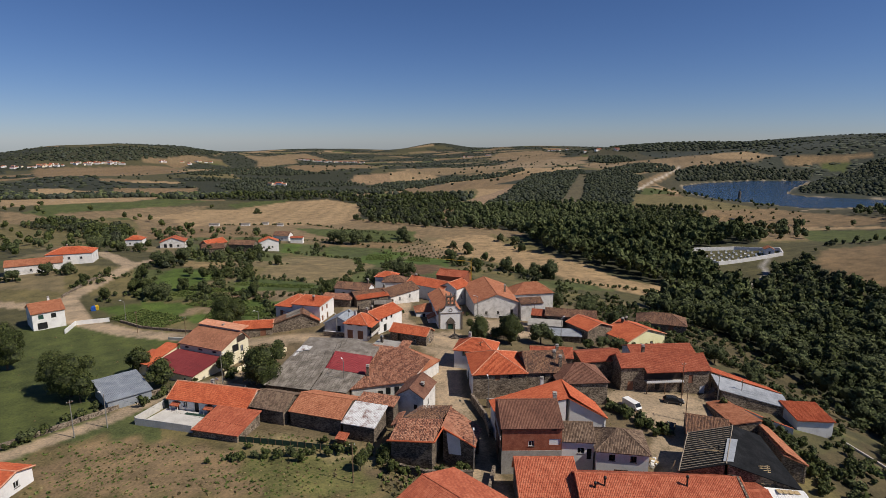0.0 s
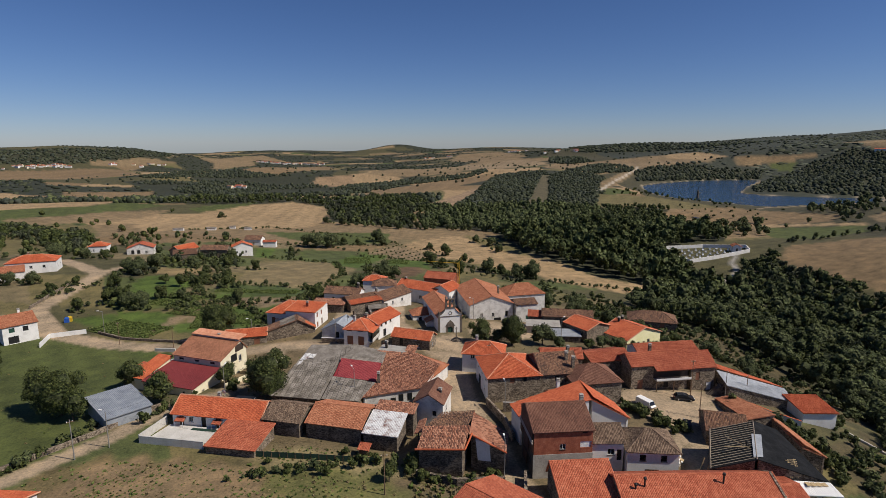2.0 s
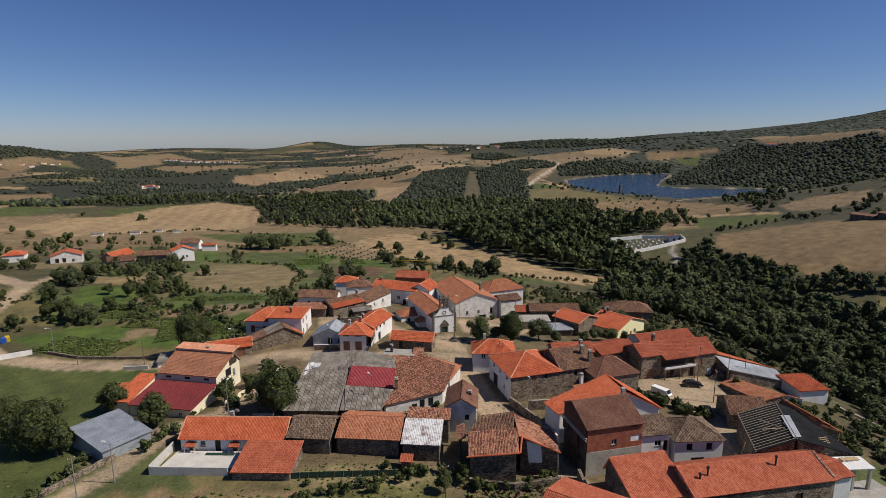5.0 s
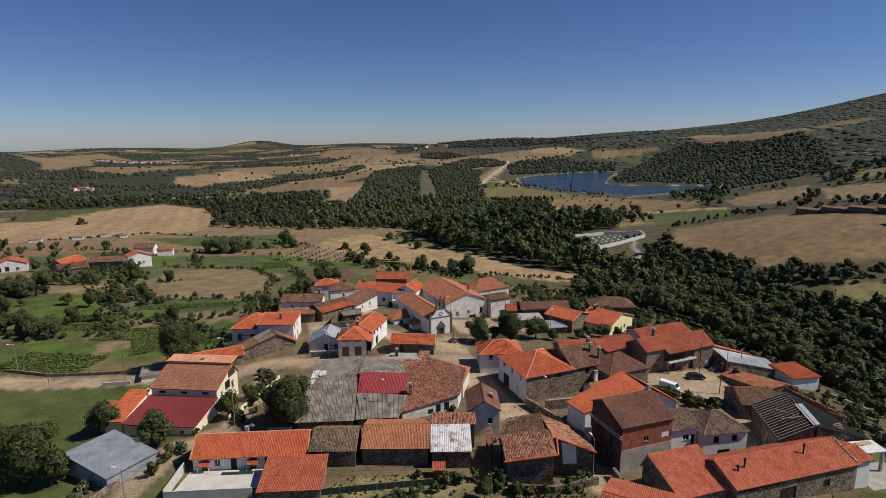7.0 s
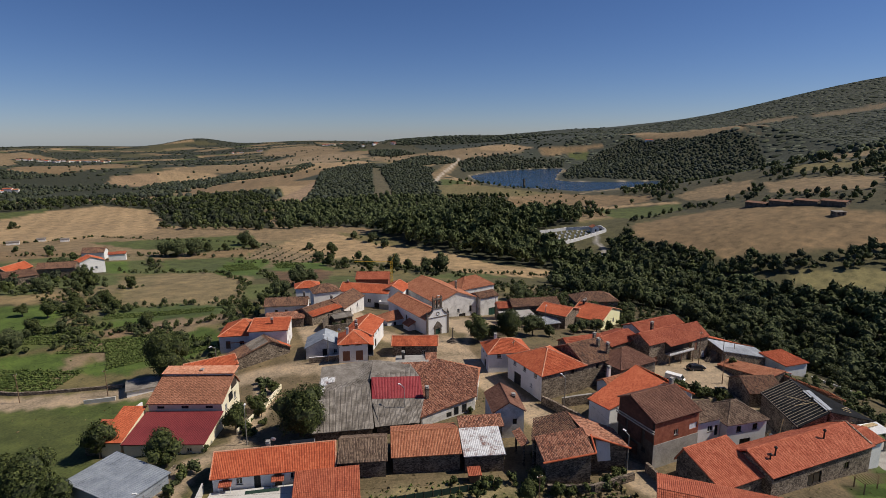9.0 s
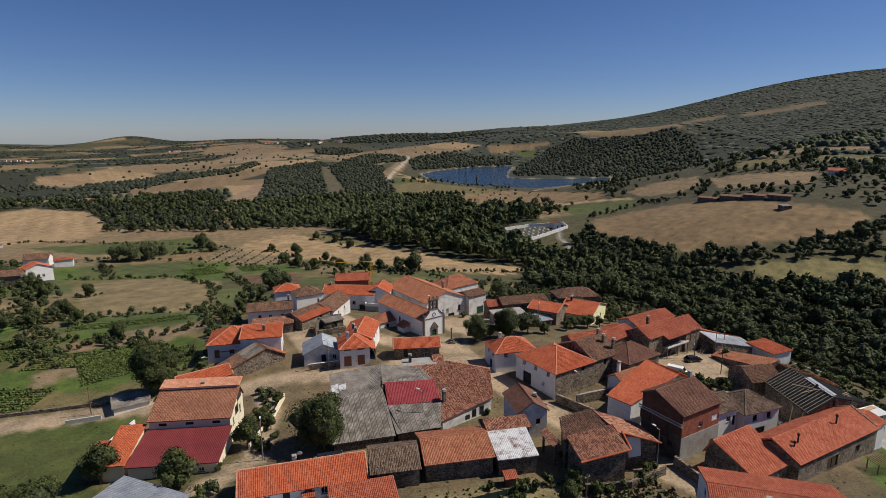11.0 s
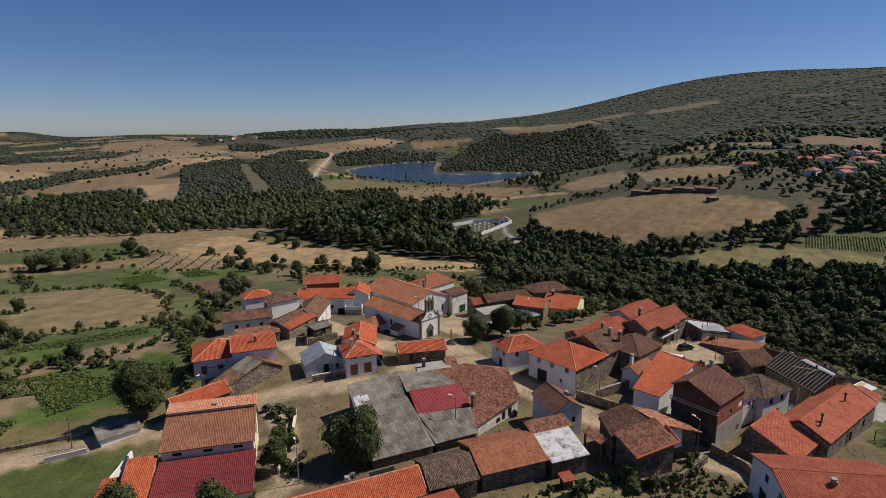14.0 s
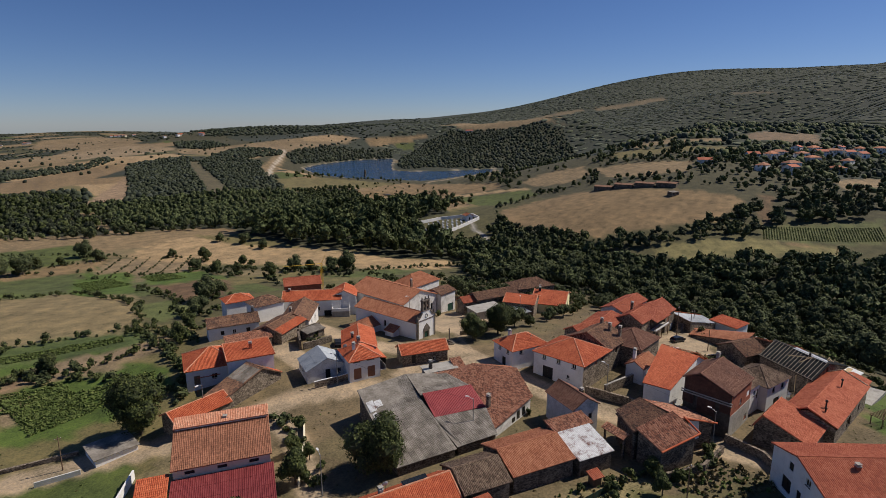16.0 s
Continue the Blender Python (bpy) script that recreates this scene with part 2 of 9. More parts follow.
M = dict(
    ground=material("soil_and_grass", [(0.52, 0.54, 0.50), (1.0, 1.0, 1.0), (1.50, 1.42, 1.32)], 6, 12, 0.95, 0.25, attribute="tint", stones=0.3, rubble=0.12),
    tile_new=material("new_orange_tiles", [(0.37, 0.080, 0.034), (0.47, 0.108, 0.044), (0.55, 0.15, 0.066)], 3, 8, 0.8, 0.01, island=0.25),
    tile_salmon=material("salmon_clay_tiles", [(0.38, 0.098, 0.050), (0.48, 0.138, 0.072), (0.56, 0.185, 0.10)], 2, 8, 0.85, 0.01, island=0.3),
    tile_pale=material("pale_mortared_tiles", [(0.50, 0.20, 0.11), (0.60, 0.28, 0.17), (0.66, 0.36, 0.24)], 1, 6, 0.85, island=0.2),
    tile_red=material("red_tiles", [(0.30, 0.075, 0.04), (0.38, 0.10, 0.05), (0.45, 0.14, 0.075)], 3, 8, 0.8, 0.01, island=0.25),
    tile_warm=material("warm_clay_tiles", [(0.29, 0.105, 0.055), (0.39, 0.15, 0.078), (0.46, 0.20, 0.11)], 2, 8, 0.85, 0.015, island=0.3),
    tile_clay=material("brown_clay_tiles", [(0.22, 0.095, 0.055), (0.29, 0.125, 0.072), (0.36, 0.16, 0.095)], 3, 8, 0.85, 0.01, island=0.25),
    tile_brown=material("brown_weathered_tiles", [(0.10, 0.06, 0.045), (0.19, 0.10, 0.065), (0.27, 0.15, 0.09)], 2, 8, 0.9, 0.015, island=0.4),
    tile_choc=material("chocolate_tiles", [(0.13, 0.06, 0.042), (0.19, 0.09, 0.06), (0.24, 0.12, 0.08)], 3, 8, 0.85, 0.01, island=0.2),
    tile_old=material("mossy_old_tiles", [(0.17, 0.08, 0.055), (0.33, 0.135, 0.08), (0.44, 0.22, 0.14)], 1.6, 8, 0.92, 0.03, island=0.5),
    tile_grey=material("lichened_grey_tiles", [(0.09, 0.060, 0.043), (0.16, 0.108, 0.075), (0.235, 0.165, 0.115)], 1.6, 8, 0.92, 0.03, island=0.35),
    fibre=material("grey_fibre_cement", [(0.105, 0.090, 0.074), (0.195, 0.172, 0.146), (0.31, 0.28, 0.245)], 2.0, 6, 0.9, 0.01, island=0.14),
    metal_red=material("red_painted_sheet", [(0.23, 0.028, 0.035), (0.29, 0.04, 0.045), (0.33, 0.06, 0.06)], 4, 8, 0.5, 0.0),
    metal_maroon=material("maroon_painted_sheet", [(0.145, 0.022, 0.024), (0.18, 0.028, 0.030), (0.21, 0.04, 0.04)], 4, 8, 0.6, 0.0),
    metal_grey=material("galvanised_sheet", [(0.30, 0.32, 0.34), (0.42, 0.44, 0.46), (0.52, 0.54, 0.56)], 2, 8, 0.5, 0.0, metal=0.35),
    metal_dull=material("dull_blue_grey_sheet", [(0.20, 0.225, 0.26), (0.30, 0.33, 0.37), (0.38, 0.41, 0.45)], 2, 8, 0.6, 0.0, metal=0.2),
    metal_rusty=material("peeling_white_sheet", [(0.16, 0.06, 0.04), (0.60, 0.60, 0.60), (0.72, 0.72, 0.72)], 1.6, 5, 0.7, 0.0),
    white=material("white_render", [(0.62, 0.61, 0.59), (0.76, 0.75, 0.73), (0.82, 0.81, 0.79)], 2.5, 10, 0.9, 0.004),
    worn_white=material("worn_white_render", [(0.43, 0.41, 0.38), (0.66, 0.64, 0.61), (0.77, 0.75, 0.72)], 1.5, 6, 0.92, 0.008),
    cream=material("cream_render", [(0.70, 0.62, 0.42), (0.78, 0.71, 0.52), (0.82, 0.76, 0.58)], 3, 8, 0.9, 0.004),
    yellow=material("pale_yellow_render", [(0.72, 0.68, 0.36), (0.80, 0.76, 0.46), (0.84, 0.80, 0.52)], 3, 8, 0.9, 0.004),
    stone=material("brown_schist_wall", [(0.07, 0.054, 0.042), (0.18, 0.142, 0.105), (0.33, 0.27, 0.205)], 1.6, 5, 0.95, 0.05, stones=0.28),
    stone_dark=material("dark_schist_wall", [(0.05, 0.040, 0.032), (0.125, 0.10, 0.078), (0.24, 0.195, 0.15)], 1.6, 5, 0.95, 0.05, stones=0.28),
    granite=material("granite_trim", [(0.065, 0.053, 0.042), (0.125, 0.103, 0.083), (0.21, 0.18, 0.15)], 0.6, 5, 0.9, 0.01),
    brick=material("hollow_brick_wall", [(0.18, 0.055, 0.035), (0.28, 0.088, 0.05), (0.36, 0.14, 0.085)], 0.8, 5, 0.9, 0.015),
    # much darker than brick, for infill panels and gable of one wall
    dark_brick=material("dark_brick_wall", [(0.050, 0.026, 0.019), (0.085, 0.042, 0.030), (0.13, 0.065, 0.045)], 0.9, 5, 0.9, 0.015),
    concrete=material("grey_concrete", [(0.24, 0.22, 0.20), (0.34, 0.32, 0.29), (0.42, 0.40, 0.36)], 1.5, 8, 0.92, 0.006),
    # dirty concrete, with the left wall's shade darkened into its colour
    shaded_dirty_concrete=material("shaded_dirty_concrete", [(0.045, 0.037, 0.030), (0.080, 0.066, 0.054), (0.13, 0.108, 0.09)], 1.8, 6, 0.92, 0.006),
    pale_concrete=material("pale_concrete", [(0.46, 0.44, 0.40), (0.55, 0.53, 0.49), (0.62, 0.60, 0.56)], 2, 8, 0.9, 0.004),
    glass=material("dark_window_glass", [(0.012, 0.014, 0.016), (0.02, 0.023, 0.026)], 2, 4, 0.08, 0.0, gloss=0.6),
    frame=material("white_window_frame", [(0.66, 0.66, 0.65), (0.74, 0.74, 0.73)], 1, 6, 0.6),
    dark_frame=material("dark_window_frame", [(0.04, 0.03, 0.025), (0.07, 0.05, 0.04)], 1, 6, 0.6),
    shutter=material("brown_roller_shutter", [(0.22, 0.10, 0.06), (0.28, 0.13, 0.08)], 1, 6, 0.7),
    wood=material("weathered_timber", [(0.10, 0.065, 0.04), (0.19, 0.12, 0.075), (0.28, 0.19, 0.12)], 0.5, 5, 0.85, 0.01, streak=(1, 1, 6)),
    old_wood=material("greyed_timber", [(0.20, 0.165, 0.125), (0.30, 0.25, 0.19), (0.36, 0.31, 0.25)], 0.6, 5, 0.85, 0.0),
    pale_wood=material("new_timber", [(0.42, 0.30, 0.16), (0.55, 0.42, 0.24)], 0.6, 5, 0.8, 0.0),
    green_door=material("green_painted_door", [(0.015, 0.055, 0.04), (0.025, 0.075, 0.055)], 0.8, 6, 0.6),
    grey_door=material("grey_metal_door", [(0.10, 0.12, 0.13), (0.15, 0.17, 0.18)], 0.8, 6, 0.6),
    black=material("black_metal", [(0.012, 0.012, 0.013), (0.025, 0.025, 0.026)], 0.6, 6, 0.5),
    felt=material("black_roof_membrane", [(0.009, 0.010, 0.011), (0.016, 0.017, 0.019), (0.028, 0.029, 0.032)], 2, 8, 0.85, 0.003, gloss=0.05),
    dry_grass=material("dry_grass", [(0.10, 0.085, 0.035), (0.17, 0.14, 0.06), (0.25, 0.20, 0.10)], 3, 5, 0.9, island=0.5),
    # far foliage greyed and lightened in its colour, to stand for distance haze
    haze_leaf=material("haze_grey_leaves", [(0.032, 0.040, 0.030), (0.050, 0.059, 0.045), (0.072, 0.082, 0.062)], 30, 5, 0.9, island=0.5, gloss=0.1),
    far_leaf=material("grey_green_oak_crowns", [(0.028, 0.035, 0.022), (0.046, 0.054, 0.033), (0.072, 0.080, 0.050)], 14, 6, 0.9, island=0.5, gloss=0.05),
    # scrub: leaf tones raised further, for haze and softer shaded sides
    scrub=material("haze_pale_scrub_leaves", [(0.060, 0.069, 0.050), (0.088, 0.098, 0.071), (0.120, 0.130, 0.094)], 40, 6, 0.9, island=0.5, gloss=0.05),
    weed=material("green_weeds", [(0.060, 0.088, 0.020), (0.095, 0.130, 0.030), (0.135, 0.165, 0.048)], 3, 5, 0.9, island=0.5),
    pole=material("concrete_pole", [(0.19, 0.18, 0.165), (0.27, 0.26, 0.24)], 0.8, 6, 0.85),
    bark=material("bark", [(0.05, 0.04, 0.03), (0.10, 0.08, 0.06), (0.15, 0.12, 0.09)], 0.3, 4, 0.95, 0.02, streak=(3, 3, 0.6)),
    leaf=material("broad_leaves", [(0.024, 0.034, 0.009), (0.050, 0.065, 0.017), (0.094, 0.108, 0.032)], 9, 10, 0.75, island=0.45, gloss=0.2),
    leaf_dark=material("dark_oak_leaves", [(0.038, 0.050, 0.021), (0.072, 0.088, 0.036), (0.118, 0.134, 0.056)], 16, 6, 0.8, island=0.45, gloss=0.15),
    leaf_light=material("poplar_leaves", [(0.046, 0.062, 0.021), (0.082, 0.104, 0.036), (0.122, 0.142, 0.054)], 9, 6, 0.75, island=0.45, gloss=0.2),
    # leaf_core: dark tone on solid inner lumps, painting the shade inside crowns
    leaf_core=material("crown_core_shade", [(0.038, 0.046, 0.020), (0.062, 0.073, 0.031)], 2, 4, 0.95),
    car=material("dark_blue_car_paint", [(0.018, 0.022, 0.03), (0.024, 0.028, 0.036)], 2, 6, 0.25, gloss=0.6),
    rubber=material("tyre_rubber", [(0.012, 0.012, 0.012), (0.02, 0.02, 0.02)], 0.4, 4, 0.9),
    rim=material("alloy_rim", [(0.42, 0.42, 0.43), (0.52, 0.52, 0.53)], 0.4, 4, 0.35, metal=0.8),
    yellow_paint=material("yellow_paint", [(0.55, 0.34, 0.02), (0.65, 0.42, 0.04)], 1, 5, 0.5),
    blue_paint=material("blue_plastic", [(0.02, 0.08, 0.35), (0.03, 0.11, 0.42)], 1, 5, 0.5),
    green_net=material("green_netting", [(0.012, 0.035, 0.025), (0.025, 0.055, 0.04)], 0.7, 5, 0.9),
    white_paint=material("white_paint", [(0.74, 0.74, 0.73), (0.80, 0.80, 0.79)], 1.5, 6, 0.6),
    gravestone=material("pale_marble", [(0.50, 0.50, 0.50), (0.66, 0.66, 0.66), (0.76, 0.76, 0.76)], 1.0, 4, 0.5),
)


def water_material():
    m = bpy.data.materials.new("lake_water")
    m.use_nodes = True
    t = m.node_tree
    p = t.nodes["Principled BSDF"]
    p.inputs["Base Color"].default_value = (0.012, 0.032, 0.055, 1)
    p.inputs["Roughness"].default_value = 0.12
    n = t.nodes.new("ShaderNodeTexNoise")
    n.inputs["Scale"].default_value, n.inputs["Detail"].default_value = 0.35, 4
    g = t.nodes.new("ShaderNodeNewGeometry")
    t.links.new(g.outputs["Position"], n.inputs["Vector"])
    b = t.nodes.new("ShaderNodeBump")
    b.inputs["Strength"].default_value, b.inputs["Distance"].default_value = 0.8, 1.2
    t.links.new(n.outputs["Fac"], b.inputs["Height"])
    t.links.new(b.outputs[0], p.inputs["Normal"])
    return m

# ---------------------------------------------------------------- builders
def mesh_of(name, verts, faces, mats, smooth=False, index=None):
    """A mesh object from arrays of vertices and faces (triangles or quads)."""
    verts = np.asarray(verts, np.float32).reshape(-1, 3)
    me = bpy.data.meshes.new(name)
    sizes = np.array([len(f) for f in faces], np.int32) if isinstance(faces, list) else np.full(len(faces), faces.shape[1], np.int32)
    flat = np.concatenate([np.asarray(f, np.int32) for f in faces]) if isinstance(faces, list) else np.ascontiguousarray(faces, np.int32).ravel()
    me.vertices.add(len(verts))
    me.vertices.foreach_set("co", verts.ravel())
    me.loops.add(len(flat))
    me.loops.foreach_set("vertex_index", flat)
    me.polygons.add(len(sizes))
    starts = np.concatenate([[0], np.cumsum(sizes)[:-1]]).astype(np.int32)
    me.polygons.foreach_set("loop_start", starts)
    if index is not None:
        me.polygons.foreach_set("material_index", np.asarray(index, np.int32))
    me.update(calc_edges=True)
    if smooth:
        me.shade_smooth()
    else:
        me.shade_flat()
    for m in mats if isinstance(mats, (list, tuple)) else [mats]:
        me.materials.append(m)
    return me


class Solid:
    """Gathers boxes, prisms, tubes and sheets into one mesh."""

    def __init__(self):
        self.v, self.f = [], []

    def add(self, verts, faces):
        k = len(self.v)
        self.v += [tuple(p) for p in verts]
        self.f += [tuple(i + k for i in f) for f in faces]
        return self

    def box(self, x0, y0, z0, x1, y1, z1, m=None):
        p = [Vector(q) for q in ((x0, y0, z0), (x1, y0, z0), (x1, y1, z0), (x0, y1, z0), (x0, y0, z1), (x1, y0, z1), (x1, y1, z1), (x0, y1, z1))]
        if m:
            p = [m @ q for q in p]
        return self.add(p, [(3, 2, 1, 0), (4, 5, 6, 7), (0, 1, 5, 4), (1, 2, 6, 5), (2, 3, 7, 6), (3, 0, 4, 7)])

    def prism(self, ring, down):
        """A slab: a ring of points and the same ring moved by the vector down."""
        n, ring, down = len(ring), [Vector(p) for p in ring], Vector(down)
        self.add(ring + [p + down for p in ring],
                 [tuple(range(n)), tuple(reversed(range(n, 2 * n)))] + [(i, i + n, (i + 1) % n + n, (i + 1) % n) for i in range(n)])
        return self

    def tube(self, a, b, r0, r1=None, sides=8, cap=True):
        a, b = Vector(a), Vector(b)
        r1 = r0 if r1 is None else r1
        q = (b - a).to_track_quat("Z", "Y")
        ring = [(math.cos(2 * math.pi * i / sides), math.sin(2 * math.pi * i / sides)) for i in range(sides)]
        pts = [a + q @ Vector((c * r0, s * r0, 0)) for c, s in ring] + [b + q @ Vector((c * r1, s * r1, 0)) for c, s in ring]
        fs = [(i, (i + 1) % sides, (i + 1) % sides + sides, i + sides) for i in range(sides)]
        if cap:
            fs += [tuple(reversed(range(sides))), tuple(range(sides, 2 * sides))]
        return self.add(pts, fs)

    def turned(self, rings, sides=10, m=None):
        """A turned body from (radius, height) pairs."""
        pts = []
        for r, z in rings:
            for i in range(sides):
                a = 2 * math.pi * i / sides
                q = Vector((r * math.cos(a), r * math.sin(a), z))
                pts.append(m @ q if m else q)
        fs = [(k * sides + i, k * sides + (i + 1) % sides, (k + 1) * sides + (i + 1) % sides, (k + 1) * sides + i)
              for k in range(len(rings) - 1) for i in range(sides)]
        fs += [tuple(reversed(range(sides))), tuple(range((len(rings) - 1) * sides, len(rings) * sides))]
        return self.add(pts, fs)


def welded(solid):
    """The Solid with points that lie on one another joined."""
    seen, v, back = {}, [], []
    for p in solid.v:
        k = (round(p[0], 3), round(p[1], 3), round(p[2], 3))
        if k not in seen:
            seen[k] = len(v)
            v.append(p)
        back.append(seen[k])
    return v, [g for g in ([back[i] for i in f] for f in solid.f) if len(set(g)) == len(g)]


def part(name, solid, mat, parent=None, label="", kind="", smooth=False):
    """Links a Solid as ONE mesh object under a thing or a part."""
    v, f = (solid.v, solid.f) if kind == "stuff" else welded(solid)
    ob = new(name, mesh_of(name, v, f, mat, smooth))
    if parent is not None:
        ob.parent = parent
    return tagged(ob, label=label, kind=kind)


def thing(name, label, category, m=None, group="", kind=""):
    ob = new(name)
    ob.empty_display_size = 0.3
    if m is not None:
        ob.matrix_basis = m
    return tagged(ob, label, category, group, kind)


RND = random.Random(7)


def tiles(solid, ring, wide=0.24, tall=0.40, bow=0.055, wobble=0.012, gap=0.0):
    """Lays arched clay tiles on a convex ring whose first two points are the eave."""
    ring = [Vector(p) for p in ring]
    o, u = ring[0], (ring[1] - ring[0]).normalized()
    n = u.cross(ring[2] - ring[0]).normalized()
    v = n.cross(u)
    flat = [((p - o).dot(u), (p - o).dot(v)) for p in ring]
    lo, hi = min(p[0] for p in flat), max(p[0] for p in flat)
    count = max(1, int(round((hi - lo) / wide)))
    step = (hi - lo) / count
    for i in range(count):
        x = lo + (i + 0.5) * step
        cut = []
        for (ax, ay), (bx, by) in zip(flat, flat[1:] + flat[:1]):
            if (ax - x) * (bx - x) <= 0 and ax != bx:
                cut.append(ay + (by - ay) * (x - ax) / (bx - ax))
        if len(cut) < 2 or max(cut) - min(cut) < 0.1:
            continue
        y, top = min(cut), max(cut)
        while y < top - 0.05:
            if gap and RND.random() < gap:
                y += tall
                continue
            y1 = min(y + tall, top)
            dx, lift = RND.uniform(-wobble, wobble), RND.uniform(0, wobble)
            pts = []
            for yy, up in ((y - 0.02, 0.045), (y1, 0.01)):
                for k, h in ((-0.5, 0), (-0.22, bow), (0.22, bow), (0.5, 0)):
                    pts.append(o + u * (x + dx + k * step * 1.02) + v * yy + n * (h + up + lift))
            solid.add(pts, [(0, 1, 5, 4), (1, 2, 6, 5), (2, 3, 7, 6)])
            y = y1


def waves(solid, ring, pitch=0.25, bow=0.05, panel=1.0, square=False):
    """Corrugated or ribbed sheets on a convex ring, each sheet an island of its own."""
    ring = [Vector(p) for p in ring]
    o, u = ring[0], (ring[1] - ring[0]).normalized()
    n = u.cross(ring[2] - ring[0]).normalized()
    v = n.cross(u)
    flat = [((p - o).dot(u), (p - o).dot(v)) for p in ring]
    lo, hi = min(p[0] for p in flat), max(p[0] for p in flat)

    def span(x):
        cut = []
        for (ax, ay), (bx, by) in zip(flat, flat[1:] + flat[:1]):
            if (ax - x) * (bx - x) <= 0 and ax != bx:
                cut.append(ay + (by - ay) * (x - ax) / (bx - ax))
        return (min(cut), max(cut)) if len(cut) > 1 else (0, 0)

    x = lo
    while x < hi - 0.05:
        x1 = min(x + panel, hi)
        a, b = span(min(x + 0.01, hi)), span(max(x1 - 0.01, lo))
        long = max(a[1] - a[0], b[1] - b[0])
        rows = max(1, int(round(long / 2.4)))
        for r in range(rows):
            k0, k1 = r / rows, (r + 1) / rows
            steps = max(2, int((x1 - x) / pitch * (4 if square else 2)))
            pts, lift = [], RND.uniform(0, 0.012)
            for s in range(steps + 1):
                q = s / steps
                lo_v, hi_v = a[0] + (b[0] - a[0]) * q, a[1] + (b[1] - a[1]) * q
                h = (bow if (s % 4 == 1) else 0) if square else (bow if s % 2 else 0)
                for kk, up in ((k0, 0.03 if r else 0.0), (k1, 0.0)):
                    pts.append(o + u * (x + (x1 - x) * q) + v * (lo_v + (hi_v - lo_v) * kk) + n * (h + up + 0.02 + lift))
            solid.add(pts, [(2 * s, 2 * s + 2, 2 * s + 3, 2 * s + 1) for s in range(steps)])
        x = x1


def roof_on(parent, ring, mat, style="tile", deck=None, thick=0.14, name="roof", gap=0.0, size=1.0):
    """One roof slope: a deck slab with its covering laid on it. The first two points of the ring are the eave."""
    ring = [Vector(p) for p in ring]
    n = (ring[1] - ring[0]).cross(ring[2] - ring[0]).normalized()
    if n.z < 0:
        n, ring = -n, [ring[1], ring[0]] + ring[:1:-1]
    slab = part(name, Solid().prism(ring, -n * thick), M[deck] if deck else M[mat], parent)
    cover = Solid()
    if style == "tile":
        tiles(cover, ring, 0.26 * size, 0.42 * size, 0.06, gap=gap)
    elif style == "old":
        tiles(cover, ring, 0.25 * size, 0.40 * size, 0.065, 0.045, gap)
    elif style == "sheet":
        waves(cover, ring, 0.22, 0.05, 1.05)
    elif style == "rib":
        waves(cover, ring, 0.30, 0.045, 1.2, True)
    if cover.v:
        part("tile_covering" if style in ("tile", "old") else "sheet_covering", cover, M[mat], slab, kind="stuff")
    return slab


def cap_line(parent, a, b, mat, r=0.13):
    """Half-round cap tiles along a ridge or hip."""
    a, b = Vector(a), Vector(b)
    mat = "tile_pale" if mat == "tile_new" else mat
    n = max(1, int((b - a).length / 0.42))
    s = Solid()
    for i in range(n):
        p, q = a.lerp(b, i / n), a.lerp(b, (i + 1) / n)
        s.tube(p + Vector((0, 0, 0.05)), q + Vector((0, 0, 0.03)), r * 1.05, r * 0.9, 6, False)
    part("ridge_tiles", s, M[mat], parent, kind="stuff")


def panel(solid, a, b, z0, z1, holes=(), thick=0.35, top=None):
    """An upright wall from a to b (outside on the right-hand side going a to b) with real openings (u, v, w, h) through its outer leaf.
    top: (u, z) points of a gable above z1."""
    a, b = Vector((*a, 0)), Vector((*b, 0))
    long = (b - a).length
    u = (b - a) / long
    inn = Vector((-u.y, u.x, 0))
    us = sorted({0.0, long, *[min(max(h[0], 0), long) for h in holes], *[min(max(h[0] + h[2], 0), long) for h in holes]})
    vs = sorted({z0, z1, *[h[1] for h in holes if z0 < h[1] < z1], *[h[1] + h[3] for h in holes if z0 < h[1] + h[3] < z1]})

    def at(x, z, k=0.0):
        q = a + u * x + inn * k
        return (q.x, q.y, z)

    for x0, x1 in zip(us, us[1:]):
        for y0, y1 in zip(vs, vs[1:]):
            mx, my = (x0 + x1) / 2, (y0 + y1) / 2
            if any(h[0] < mx < h[0] + h[2] and h[1] < my < h[1] + h[3] for h in holes):
                continue
            solid.add([at(x0, y0), at(x1, y0), at(x1, y1), at(x0, y1)], [(0, 1, 2, 3)])
    solid.add([at(0, z0, thick), at(long, z0, thick), at(long, z1, thick), at(0, z1, thick)], [(3, 2, 1, 0)])
    for hx, hy, hw, hh in holes:
        o = [at(hx, hy), at(hx + hw, hy), at(hx + hw, hy + hh), at(hx, hy + hh)]
        i = [at(hx, hy, 0.2), at(hx + hw, hy, 0.2), at(hx + hw, hy + hh, 0.2), at(hx, hy + hh, 0.2)]
        solid.add(o + i, [(0, 4, 5, 1), (1, 5, 6, 2), (2, 6, 7, 3), (3, 7, 4, 0)])
    if top:
        ring = [at(0, z1)] + [at(x, z) for x, z in reversed(top)] + [at(long, z1)]
        ring = [at(long, z1)] + [at(x, z) for x, z in reversed(top)] + [at(0, z1)]
        solid.prism(ring, inn * thick)


